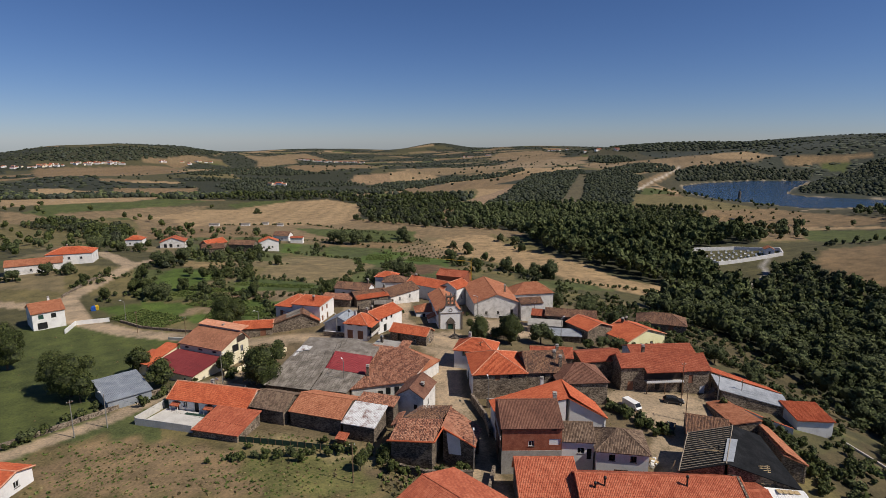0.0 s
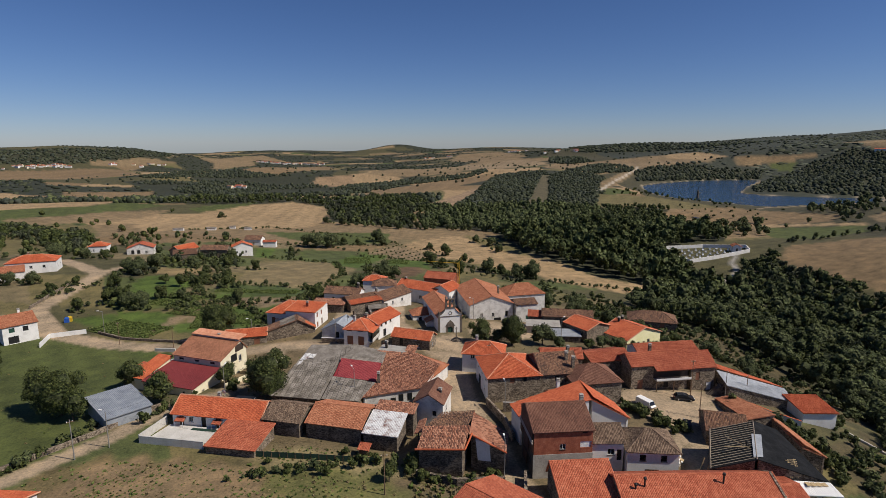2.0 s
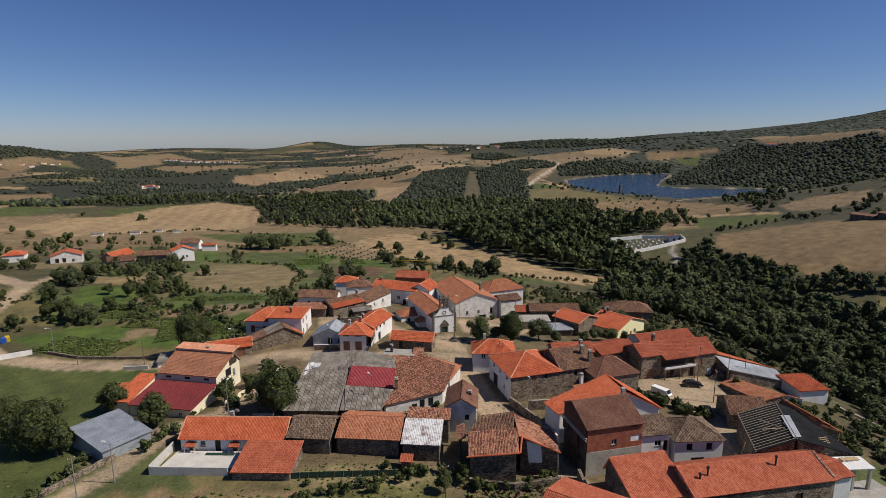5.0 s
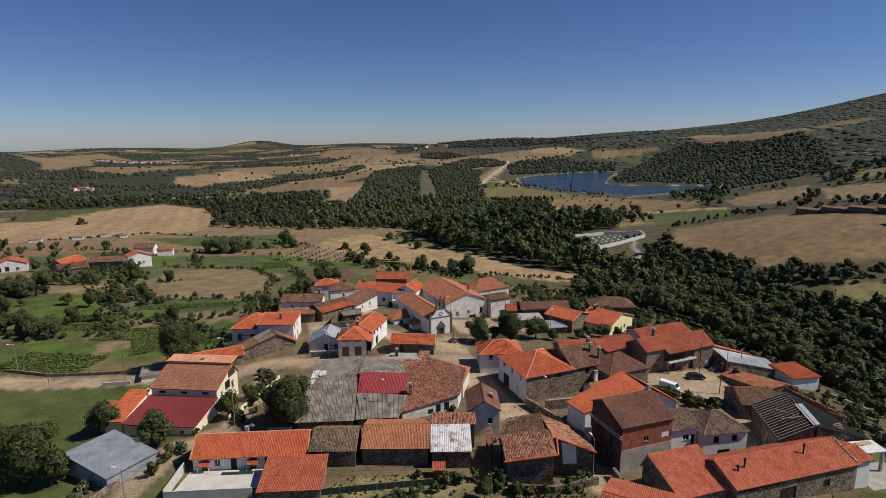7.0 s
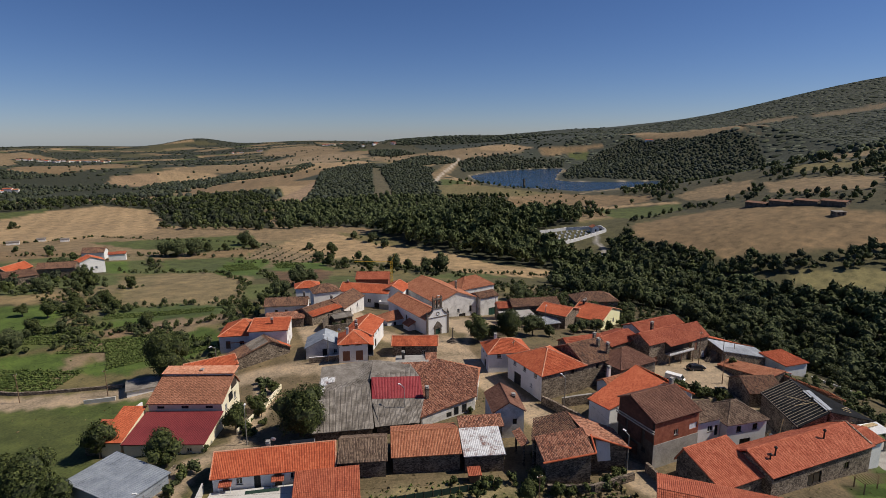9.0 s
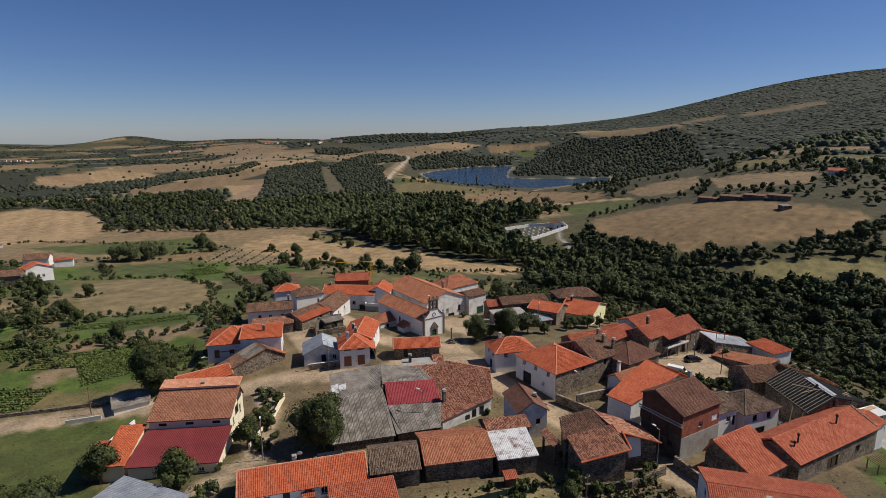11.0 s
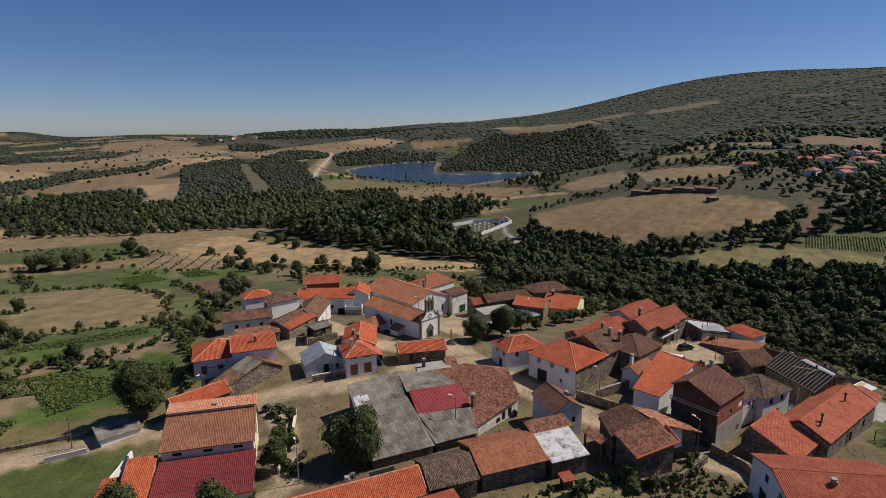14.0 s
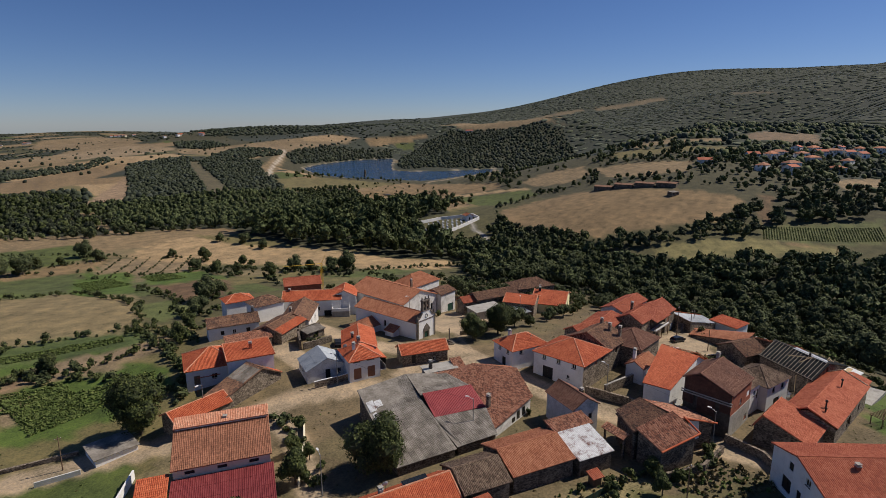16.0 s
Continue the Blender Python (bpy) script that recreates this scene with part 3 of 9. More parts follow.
def opening(parent, a, b, hole, what, mat_frame="frame"):
    """A window or door set into a wall opening."""
    a, b = Vector((*a, 0)), Vector((*b, 0))
    u = (b - a).normalized()
    inn = Vector((-u.y, u.x, 0))
    x, z, w, h = hole
    m = Matrix((( u.x, inn.x, 0, a.x), (u.y, inn.y, 0, a.y), (0, 0, 1, 0), (0, 0, 0, 1)))
    if what == "window":
        out = [(x, z), (x + w, z), (x + w, z + h), (x, z + h)]
        inn_ = [(x + 0.08, z + 0.08), (x + w - 0.08, z + 0.08), (x + w - 0.08, z + h - 0.08), (x + 0.08, z + h - 0.08)]
        pts = [m @ Vector((px_, dy, pz)) for dy in (0.10, 0.16) for ring in (out, inn_) for px_, pz in ring]
        fs = []
        for i in range(4):
            k = (i + 1) % 4
            fs += [(i, k, 4 + k, 4 + i), (8 + k, 8 + i, 12 + i, 12 + k), (4 + i, 4 + k, 12 + k, 12 + i), (k, i, 8 + i, 8 + k)]
        win = part("window", Solid().add(pts, fs), M[mat_frame], parent)
        part("mullion", Solid().box(x + w / 2 - 0.03, 0.11, z + 0.08, x + w / 2 + 0.03, 0.155, z + h - 0.08, m), M[mat_frame], win)
        part("sill", Solid().box(x - 0.08, -0.06, z - 0.07, x + w + 0.08, 0.09, z, m), M["granite"], win)
        part("pane", Solid().box(x + 0.02, 0.162, z + 0.02, x + w - 0.02, 0.19, z + h - 0.02, m), M["glass"], win, "dark window glass")
        return win
    skin = {"door": "wood", "green": "green_door", "garage": "grey_door", "shutter": "shutter", "dark": "black", "blue": "grey_door", "white": "white_paint", "brown": "shutter"}[what]
    d = Solid()
    if what in ("shutter", "garage", "white", "brown"):
        rows = max(2, int(h / 0.16))
        prof = []
        for i in range(rows):
            prof += [(0.09, z + h * i / rows), (0.09, z + h * (i + 0.8) / rows), (0.125, z + h * (i + 0.84) / rows)]
        prof += [(0.09, z + h), (0.19, z + h), (0.19, z)]
        n = len(prof)
        pts = [m @ Vector((xx, yy, zz)) for xx in (x, x + w) for yy, zz in prof]
        d.add(pts, [(i, i + n, (i + 1) % n + n, (i + 1) % n) for i in range(n)])
    else:
        cuts_u, cuts_v = [0, 0.09, 0.46, 0.54, 0.91, 1], [0, 0.07, 0.93, 1]
        grid = {}
        pts, fs = [], []
        for i, u_ in enumerate(cuts_u):
            for j, v_ in enumerate(cuts_v):
                pts.append(m @ Vector((x + w * u_, 0.12, z + h * v_)))
        for i in range(5):
            for j in range(3):
                q = (i * 4 + j, i * 4 + 4 + j, i * 4 + 5 + j, i * 4 + 1 + j)
                if j == 1 and i in (1, 3):
                    k = len(pts)
                    mid = sum((pts[t] for t in q), Vector()) / 4
                    pts += [pts[t].lerp(mid, 0.06) + (m.to_3x3() @ Vector((0, 0.04, 0))) for t in q]
                    fs += [(q[t], q[(t + 1) % 4], k + (t + 1) % 4, k + t) for t in range(4)] + [(k, k + 1, k + 2, k + 3)]
                else:
                    fs.append(q)
        d.add(pts, fs)
    return part("shutter" if what == "shutter" else "door", d, M[skin], parent)


def chimney(parent, x, y, z0, z1, mat="brick", kind="pot", wide=0.6):
    s = Solid().box(x - wide / 2, y - wide / 2, z0, x + wide / 2, y + wide / 2, z1)
    st = part("chimney", s, M[mat], parent)
    if kind == "pot":
        part("chimney_cap", Solid().box(x - wide * 0.62, y - wide * 0.62, z1, x + wide * 0.62, y + wide * 0.62, z1 + 0.1)
             .box(x - wide * 0.35, y - wide * 0.35, z1 + 0.1, x + wide * 0.35, y + wide * 0.35, z1 + 0.35)
             .box(x - wide * 0.6, y - wide * 0.6, z1 + 0.35, x + wide * 0.6, y + wide * 0.6, z1 + 0.43), M["concrete"], st)


def house(label, x, y, yaw, w, d, eave, rise, roof="gable_w", walls="white", cover="tile_new", style="tile", base=None, off=0.0,
          back=None, lean=0.0, over=0.35, side=0.3, front_o=(), back_o=(), left_o=(), right_o=(), stacks=(), name="house", category="house",
          size=1.0, gap=0.0, frames="frame", edge="", caps=True, deck=None):
    """A house with a rectangular plan. w runs along its front, d behind it; eave is the height of the roof's lower edge; rise that of the ridge above it.
    roof: gable_w (ridge along the front), gable_d (gable to the front), hip, shed. Openings are (along, up from the floor, wide, high, what)."""
    ground = min(level(x + (i * w / 2) * math.cos(radians(yaw)) - (j * d / 2) * math.sin(radians(yaw)),
                       y + (i * w / 2) * math.sin(radians(yaw)) + (j * d / 2) * math.cos(radians(yaw))) for i in (-1, 0, 1) for j in (-1, 0, 1))
    floor = max(level(x, y), ground) if base is None else base
    th = thing(name, label, category, pose(x, y, 0, 0, 0, yaw))
    W, D = w / 2, d / 2
    z0 = min(ground, floor) - 0.4
    back = eave if back is None else back

    def tilt(p):
        return (p[0], p[1], p[2] + lean * p[0] / w)

    a, b = W - side, D - over
    ridge = eave + rise
    slopes, lines, gables = [], [], {}
    if roof == "gable_w":
        r = off
        slopes = [[(-W, -D, eave), (W, -D, eave), (W, r, ridge), (-W, r, ridge)], [(W, D, back), (-W, D, back), (-W, r, ridge), (W, r, ridge)]]
        lines = [((-W, r, ridge), (W, r, ridge))]
        wf = eave + rise * over / (D + r) - 0.16
        wb = back + (ridge - back) * over / max(0.1, D - r) - 0.16
        low = min(wf, wb)
        gables = {"right": [(0, wf), (b + r, ridge - 0.17), (2 * b, wb)], "left": [(0, wb), (b - r, ridge - 0.17), (2 * b, wf)]}
        tops = dict(front=wf, back=wb, left=low - 0.01, right=low - 0.01)
    elif roof == "gable_d":
        r = off
        slopes = [[(-W, D, eave), (-W, -D, eave), (r, -D, ridge), (r, D, ridge)], [(W, -D, back), (W, D, back), (r, D, ridge), (r, -D, ridge)]]
        lines = [((r, -D, ridge), (r, D, ridge))]
        wl = eave + rise * side / (W + r) - 0.16
        wr = back + (ridge - back) * side / max(0.1, W - r) - 0.16
        low = min(wl, wr)
        gables = {"front": [(0, wl), (a + r, ridge - 0.17), (2 * a, wr)], "back": [(0, wr), (a - r, ridge - 0.17), (2 * a, wl)]}
        tops = dict(front=low - 0.01, back=low - 0.01, left=wl, right=wr)
    elif roof == "hip":
        run = min(W, D)
        if W >= D:
            p, q = (-W + run, off, ridge), (W - run, off, ridge)
            slopes = [[(-W, -D, eave), (W, -D, eave), q, p], [(W, D, eave), (-W, D, eave), p, q], [(-W, D, eave), (-W, -D, eave), p], [(W, -D, eave), (W, D, eave), q]]
            lines = [(p, q), ((-W, -D, eave), p), ((W, -D, eave), q), ((-W, D, eave), p), ((W, D, eave), q)]
        else:
            p, q = (off, -D + run, ridge), (off, D - run, ridge)
            slopes = [[(-W, -D, eave), (W, -D, eave), p], [(W, D, eave), (-W, D, eave), q], [(-W, D, eave), (-W, -D, eave), p, q], [(W, -D, eave), (W, D, eave), q, p]]
            lines = [(p, q), ((-W, -D, eave), p), ((W, -D, eave), p), ((-W, D, eave), q), ((W, D, eave), q)]
        t = eave + 0.02
        tops = dict(front=t, back=t, left=t, right=t)
    else:
        slopes = [[(-W, -D, eave), (W, -D, eave), (W, D, ridge), (-W, D, ridge)]]
        wf, wb = eave + rise * over / d - 0.16, ridge - rise * over / d - 0.16
        gables = {"right": [(0, wf), (2 * b, wb)], "left": [(0, wb), (2 * b, wf)]}
        low = min(wf, wb)
        tops = dict(front=wf, back=wb, left=low - 0.01, right=low - 0.01)
    corners = dict(front=((-a, -b), (a, -b)), right=((a, -b), (a, b)), back=((a, b), (-a, b)), left=((-a, b), (-a, -b)))
    kinds = walls if isinstance(walls, dict) else {"rest": walls}
    leaves = {}
    opens = dict(front=front_o, back=back_o, left=left_o, right=right_o)
    for k, (p, q) in corners.items():
        holes = [(h[0], floor + h[1], h[2], h[3]) for h in opens[k]]
        s = leaves.setdefault(kinds.get(k, kinds["rest"]), Solid())
        panel(s, p, q, z0, tops[k] - abs(lean) / 2, holes, 0.35, gables.get(k))
    for m, s in leaves.items():
        part("wall", s, M[m], th)
    for k, (p, q) in corners.items():
        for h in opens[k]:
            opening(th, p, q, (h[0], floor + h[1], h[2], h[3]), h[4], frames)
    for ring in slopes:
        roof_on(th, [tilt(p) for p in ring], cover, style, deck, gap=gap, size=size)
    if caps and style in ("tile", "old"):
        if roof in ("gable_w", "gable_d") and cover == "tile_new":
            for ring in slopes:
                lines += [(ring[1], ring[2]), (ring[0], ring[3])]
        for p, q in lines:
            cap_line(th, tilt(p), tilt(q), edge or ("tile_pale" if cover == "tile_new" else cover))
    for st in stacks:
        cx, cy, h = st[:3]
        zz = max([eave] + [ridge - 1.2])
        chimney(th, cx, cy, zz - 0.6, ridge + h, *(st[3:]))
    return th


def inset(ring, by):
    """A convex ring of points drawn in sideways by so many metres, at the roof's own slope."""
    pts = [Vector(p) for p in ring]
    c = sum(pts, Vector()) / len(pts)
    out = []
    for p in pts:
        d = Vector((p.x - c.x, p.y - c.y, 0))
        out.append(p.lerp(c, min(0.4, by * 1.3 / max(d.length, 0.1))))
    return out


def shelter(label, rings, walls="stone_dark", name="barn", category="barn", posts=False, open_sides=()):
    """A barn under one or more free roof slopes; rings of (points with the eave first, covering, style)."""
    th = thing(name, label, category)
    for n, (ring, cover, style) in enumerate(rings):
        roof_on(th, ring, cover, style, size=1.0)
        pts = [p - Vector((0, 0, 0.2)) for p in inset(ring, 0.35)]
        k = len(pts)
        if posts:
            for p in pts:
                part("post", Solid().tube((p.x, p.y, level(p.x, p.y) - 0.2), p, 0.1), M["wood"], th)
            continue
        s = Solid()
        for i in range(k):
            if (n, i) in open_sides:
                continue
            a, b = pts[i], pts[(i + 1) % k]
            u = Vector((b.x - a.x, b.y - a.y, 0)).normalized()
            inn = Vector((-u.y, u.x, 0)) * 0.3
            za, zb = level(a.x, a.y) - 0.5, level(b.x, b.y) - 0.5
            s.prism([(a.x, a.y, za), (b.x, b.y, zb), b, a], inn)
        part("wall", s, M[walls], th)
    return th


def garden_wall(label, line, high=1.2, thick=0.35, mat="stone", name="garden_wall", cap=None):
    """A wall that follows the ground along a line of points, in short stepped lengths."""
    th = thing(name, label, "wall")
    s, c = Solid(), Solid()
    for (ax, ay), (bx, by) in zip(line, line[1:]):
        long = math.hypot(bx - ax, by - ay)
        n = max(1, int(long / 2.0))
        for i in range(n):
            p = [Vector((ax + (bx - ax) * k / n, ay + (by - ay) * k / n, 0)) for k in (i, i + 1)]
            u = (p[1] - p[0]).normalized()
            side = Vector((-u.y, u.x, 0)) * thick / 2
            z = [level(q.x, q.y) for q in p]
            h = high + (RND.uniform(-0.06, 0.06) if mat.startswith("stone") else 0)
            ring = [p[0] - side, p[1] - side, p[1] + side, p[0] + side]
            tops = [Vector((q.x, q.y, zz + h)) for q, zz in zip(ring, (z[0], z[1], z[1], z[0]))]
            lows = [Vector((q.x, q.y, zz - 0.5)) for q, zz in zip(ring, (z[0], z[1], z[1], z[0]))]
            s.add(lows + tops, [(3, 2, 1, 0), (4, 5, 6, 7), (0, 1, 5, 4), (1, 2, 6, 5), (2, 3, 7, 6), (3, 0, 4, 7)])
            if cap:
                up = Vector((0, 0, 0.08))
                c.prism([q + up + (q - (tops[0] + tops[2]) / 2).normalized() * 0.05 for q in tops], -up)
    part("wall_body", s, M[mat], th)
    if cap:
        part("coping", c, M[cap], th)
    return th


def utility_pole(x, y, high=7.5, lamp=False, mat="pole", turn=0.0, arms=True):
    z = level(x, y)
    th = thing("street_lamp" if lamp else "utility_pole", "tall concrete pole with a street lamp beside the lane" if lamp else "weathered utility pole carrying overhead wires",
               "street lamp" if lamp else "pole", pose(x, y, z, 0, 0, turn), "poles of the village")
    part("pole", Solid().tube((0, 0, -0.5), (0, 0, high), 0.11, 0.06, 8), M[mat], th)
    if lamp:
        part("arm", Solid().tube((0, 0, high - 0.15), (0.9, 0, high + 0.25), 0.045, 0.035, 6), M["metal_grey"], th)
        part("lamp_head", Solid().box(0.8, -0.13, high + 0.2, 1.45, 0.13, high + 0.34), M["white_paint"], th)
    elif arms:
        part("crossarm", Solid().box(-0.5, -0.05, high - 0.5, 0.5, 0.05, high - 0.4), M["wood"], th)
        for k in (-0.42, 0.0, 0.42):
            part("insulator", Solid().turned([(0.03, high - 0.4), (0.06, high - 0.34), (0.03, high - 0.24)], 6, Matrix.Translation((k, 0, 0))), M["white_paint"], th)
    return Vector((x, y, z + high - 0.3))


def wire(a, b, sag=0.5):
    th = thing("overhead_wire", "thin dark overhead cable strung between poles", "cable", group="overhead cables")
    s, last = Solid(), None
    for i in range(11):
        k = i / 10
        q = a.lerp(b, k) - Vector((0, 0, 4 * sag * k * (1 - k)))
        if last is not None:
            s.tube(last, q, 0.012, 0.012, 3, False)
        last = q
    part("cable", s, M["black"], th)

# ---------------------------------------------------------------- ground sheet
TAN, WHEAT, OLIVE = (0.215, 0.155, 0.085), (0.32, 0.225, 0.122), (0.145, 0.122, 0.052)
GRASS, LUSH, PLOUGH = (0.076, 0.092, 0.026), (0.074, 0.112, 0.022), (0.135, 0.088, 0.050)
DIRT, SCRUB, STUBBLE = (0.345, 0.265, 0.178), (0.080, 0.074, 0.034), (0.20, 0.138, 0.072)
FIELDS = []


def field(tone, edge, *corners):
    FIELDS.append((tone, edge, list(corners)))


field(STUBBLE, 8, (-1635, 2234), (-1219, 2493), (-744, 1619), (-896, 1515), (-1135, 1546))
field(TAN, 8, (-1418, 2637), (-1274, 2851), (-1107, 2859), (-1213, 2647), (-1335, 2525))
field(TAN, 8, (-1126, 3160), (-943, 3844), (-798, 3537), (-999, 2969))
field(STUBBLE, 8, (-495, 1725), (-558, 3006), (-228, 1824), (-368, 1624))
field(TAN, 8, (316, 3276), (586, 3316), (510, 2347), (323, 2359), (223, 2911))
field(TAN, 8, (-1002, 3043), (-907, 3427), (-798, 3068), (-828, 2713), (-909, 2732))
field((0.27, 0.185, 0.105), 5, (-250, 1565), (-158, 1633), (-126, 1370), (-178, 1381), (-243, 1461))
field(WHEAT, 5, (-158, 1633), (-83, 1727), (-60, 1647), (-9, 1463), (-61, 1389), (-126, 1370))
field(TAN, 5, (-139, 1662), (18, 1770), (280, 2329), (475, 2366), (527, 2108), (300, 1747), (124, 1434), (6, 1491))
field((0.25, 0.185, 0.11), 5, (234, 2233), (446, 2237), (501, 1924), (317, 1663), (157, 1470))
field(WHEAT, 4, (-24, 1376), (146, 1398), (296, 1567), (378, 1567), (318, 1302), (124, 1246), (23, 1145))
field(STUBBLE, 4, (-98, 857), (-29, 1147), (80, 1279), (199, 1314), (197, 1242), (88, 996), (44, 936), (-36, 802))
field(TAN, 5, (473, 1840), (607, 1765), (771, 1675), (823, 1387), (737, 1333), (548, 1288), (409, 1167), (381, 1320), (374, 1495))
field(WHEAT, 4, (783, 1659), (850, 1594), (831, 1400), (770, 1390), (752, 1560))
field(TAN, 5, (827, 1357), (917, 1310), (949, 1247), (843, 1273), (791, 1293))
field(STUBBLE, 5, (822, 1357), (957, 1287), (959, 1243), (867, 1264), (801, 1297))
field(GRASS, 4, (856, 1268), (899, 1235), (843, 1173), (834, 1227))
field((0.25, 0.175, 0.11), 2.5, (18, 684), (61, 807), (128, 982), (79, 774), (49, 671))
field(TAN, 4, (360, 1027), (553, 1331), (544, 1271), (398, 1031), (311, 884))
field((0.105, 0.090, 0.052), 3, (290, 1197), (304, 1183), (173, 699), (149, 705))
field(OLIVE, 3, (290, 833), (351, 785), (376, 654), (342, 615), (283, 655), (232, 684))
field(STUBBLE, 3, (306, 630), (390, 648), (388, 545), (376, 462), (348, 439), (312, 486), (261, 490), (256, 538))
field(TAN, 3, (155, 440), (236, 527), (202, 450), (147, 403))
field(TAN, 2.5, (373, 429), (408, 422), (421, 386), (382, 352), (349, 353), (345, 389))
field(GRASS, 2.5, (300, 460), (337, 391), (306, 356), (264, 360), (257, 383))
field(WHEAT, 1.5, (314, 483), (340, 434), (343, 396), (334, 389), (328, 423), (300, 460))
field(STUBBLE, 2.5, (238, 340), (275, 333), (295, 314), (296, 289), (301, 237), (310, 190), (302, 184), (276, 184), (259, 184), (246, 199), (226, 217), (209, 234), (206, 257), (207, 284), (212, 309))
field(TAN, 3, (402, 362), (411, 330), (410, 291), (407, 268), (361, 247), (340, 271), (344, 305))
field((0.105, 0.105, 0.042), 2.5, (204, 193), (220, 174), (251, 150), (247, 144), (219, 159), (203, 187))
field((0.095, 0.105, 0.04), 2.5, (269, 163), (321, 113), (285, 106), (268, 125), (251, 153))
field(STUBBLE, 2, (246, 156), (256, 138), (264, 119), (252, 121), (240, 138))
field(PLOUGH, 3, (325, 183), (326, 174), (282, 162), (269, 163))
field((0.17, 0.12, 0.075), 4, (587, 295), (634, 292), (690, 242), (621, 225), (565, 268))
field(TAN, 3, (518, 388), (564, 302), (549, 290), (495, 368))
field(TAN, 3, (435, 165), (507, 145), (434, 133), (387, 150))
field(OLIVE, 4, (479, 390), (516, 272), (495, 258), (439, 359))
field(TAN, 6, (1163, 1417), (1501, 1527), (1009, 858), (995, 804), (1023, 980), (1038, 1208))
field((0.15, 0.115, 0.068), 6, (1724, 1516), (1869, 1499), (1963, 1423), (1944, 1385), (1804, 1448), (1017, 904))
field((0.15, 0.115, 0.068), 6, (1936, 1397), (2036, 1302), (2180, 1177), (2093, 1119), (1945, 1247))
field((0.13, 0.105, 0.062), 6, (1753, 754), (1616, 587), (1579, 556), (1685, 712))
field((0.14, 0.11, 0.065), 6, (1607, 1570), (1813, 1420), (1765, 1359), (1063, 1063))
field(WHEAT, 3, (-786, 1052), (-725, 1057), (-554, 931), (-599, 858), (-670, 908))
field(STUBBLE, 3, (-655, 1103), (-531, 1202), (-480, 1085), (-414, 821), (-508, 853))
field(WHEAT, 2.5, (-667, 833), (-493, 761), (-395, 783), (-394, 695), (-483, 652), (-506, 631))
field(GRASS, 2.5, (-478, 644), (-394, 695), (-382, 758), (-315, 744), (-330, 666), (-369, 606), (-412, 579))
field(TAN, 2.5, (-406, 570), (-367, 602), (-340, 659), (-290, 685), (-288, 619), (-303, 563), (-348, 534))
field(TAN, 3, (-477, 593), (-420, 565), (-364, 524), (-370, 495), (-408, 506))
field(GRASS, 2.5, (-278, 707), (-256, 750), (-209, 776), (-216, 717), (-254, 680))
field(WHEAT, 3, (-263, 534), (-271, 595), (-244, 694), (-204, 756), (-160, 767), (-107, 699), (-84, 567), (-93, 518), (-150, 513), (-204, 517), (-226, 482))
field(TAN, 2, (-171, 481), (-142, 485), (-101, 438), (-77, 402), (-78, 388), (-110, 403))
field(GRASS, 2, (-132, 485), (-23, 452), (-21, 405), (-59, 392), (-98, 421))
field(TAN, 2, (-86, 511), (8, 477), (7, 443), (-19, 412), (-23, 456))
field(STUBBLE, 1.5, (-84, 381), (-42, 396), (-20, 400), (-33, 374), (-83, 369))
field(WHEAT, 2, (-9, 408), (24, 433), (39, 421), (39, 386), (67, 349), (74, 328), (90, 284), (113, 269), (106, 253), (92, 252), (69, 269), (37, 325), (9, 351), (-12, 380))
field(OLIVE, 2, (38, 433), (57, 409), (67, 367), (62, 358), (43, 387), (40, 410))
field(WHEAT, 2, (-10, 400), (13, 427), (30, 428), (42, 403), (54, 368), (81, 324), (97, 287), (119, 273), (113, 260), (75, 270), (43, 306), (24, 335), (1, 368))
field((0.21, 0.155, 0.09), 2, (-41, 353), (-18, 400), (14, 358), (4, 331))
field(LUSH, 1.5, (-53, 308), (-47, 355), (-23, 354), (-34, 294))
field(PLOUGH, 1.5, (-25, 301), (2, 287), (-8, 259), (-27, 267))
field(LUSH, 1.5, (-19, 343), (1, 331), (3, 291), (-25, 305))
field(OLIVE, 3, (-95, 330), (-50, 313), (-41, 263), (-47, 233), (-85, 240))
field(GRASS, 2, (-89, 241), (-47, 232), (-50, 208), (-65, 194), (-88, 219))
field(GRASS, 2, (-160, 150), (-141, 169), (-133, 175), (-121, 178), (-85, 160), (-73, 139), (-75, 126), (-78, 116), (-72, 110), (-79, 91), (-120, 60))
field((0.155, 0.120, 0.055), 2, (-90, 76), (-66, 96), (-18, 89), (-10, 78), (-5, 60), (-80, 40))
field((0.19, 0.165, 0.07), 2, (207, 200), (236, 172), (254, 150), (240, 138), (198, 188))
field(LUSH, 1.5, (-127, 194), (-119, 196), (-93, 197), (-84, 178), (-105, 177))
field(GRASS, 2, (-128, 222), (-107, 224), (-97, 204), (-118, 204))
field((0.10, 0.11, 0.04), 1.5, (-92, 232), (-50, 230), (-48, 222), (-90, 222))
field(LUSH, 1.5, (-90, 221), (-48, 221), (-47, 215), (-88, 214))
field((0.23, 0.155, 0.095), 1.5, (-86, 213), (-46, 214), (-46, 207), (-84, 205))
field(LUSH, 1.5, (-81, 198), (-58, 202), (-52, 190), (-56, 176), (-72, 176))
field((0.28, 0.20, 0.12), 1.2, (-84, 178), (-78, 176), (-64, 206), (-70, 210))
field((0.10, 0.115, 0.04), 1.5, (-44, 262), (-30, 262), (-28, 234), (-42, 234))
field((0.20, 0.19, 0.175), 1, (4, 76), (11, 73), (15, 68), (14, 58), (8, 62))
field(LUSH, 2, (34, 55), (62, 55), (62, 69), (50, 71), (34, 69))
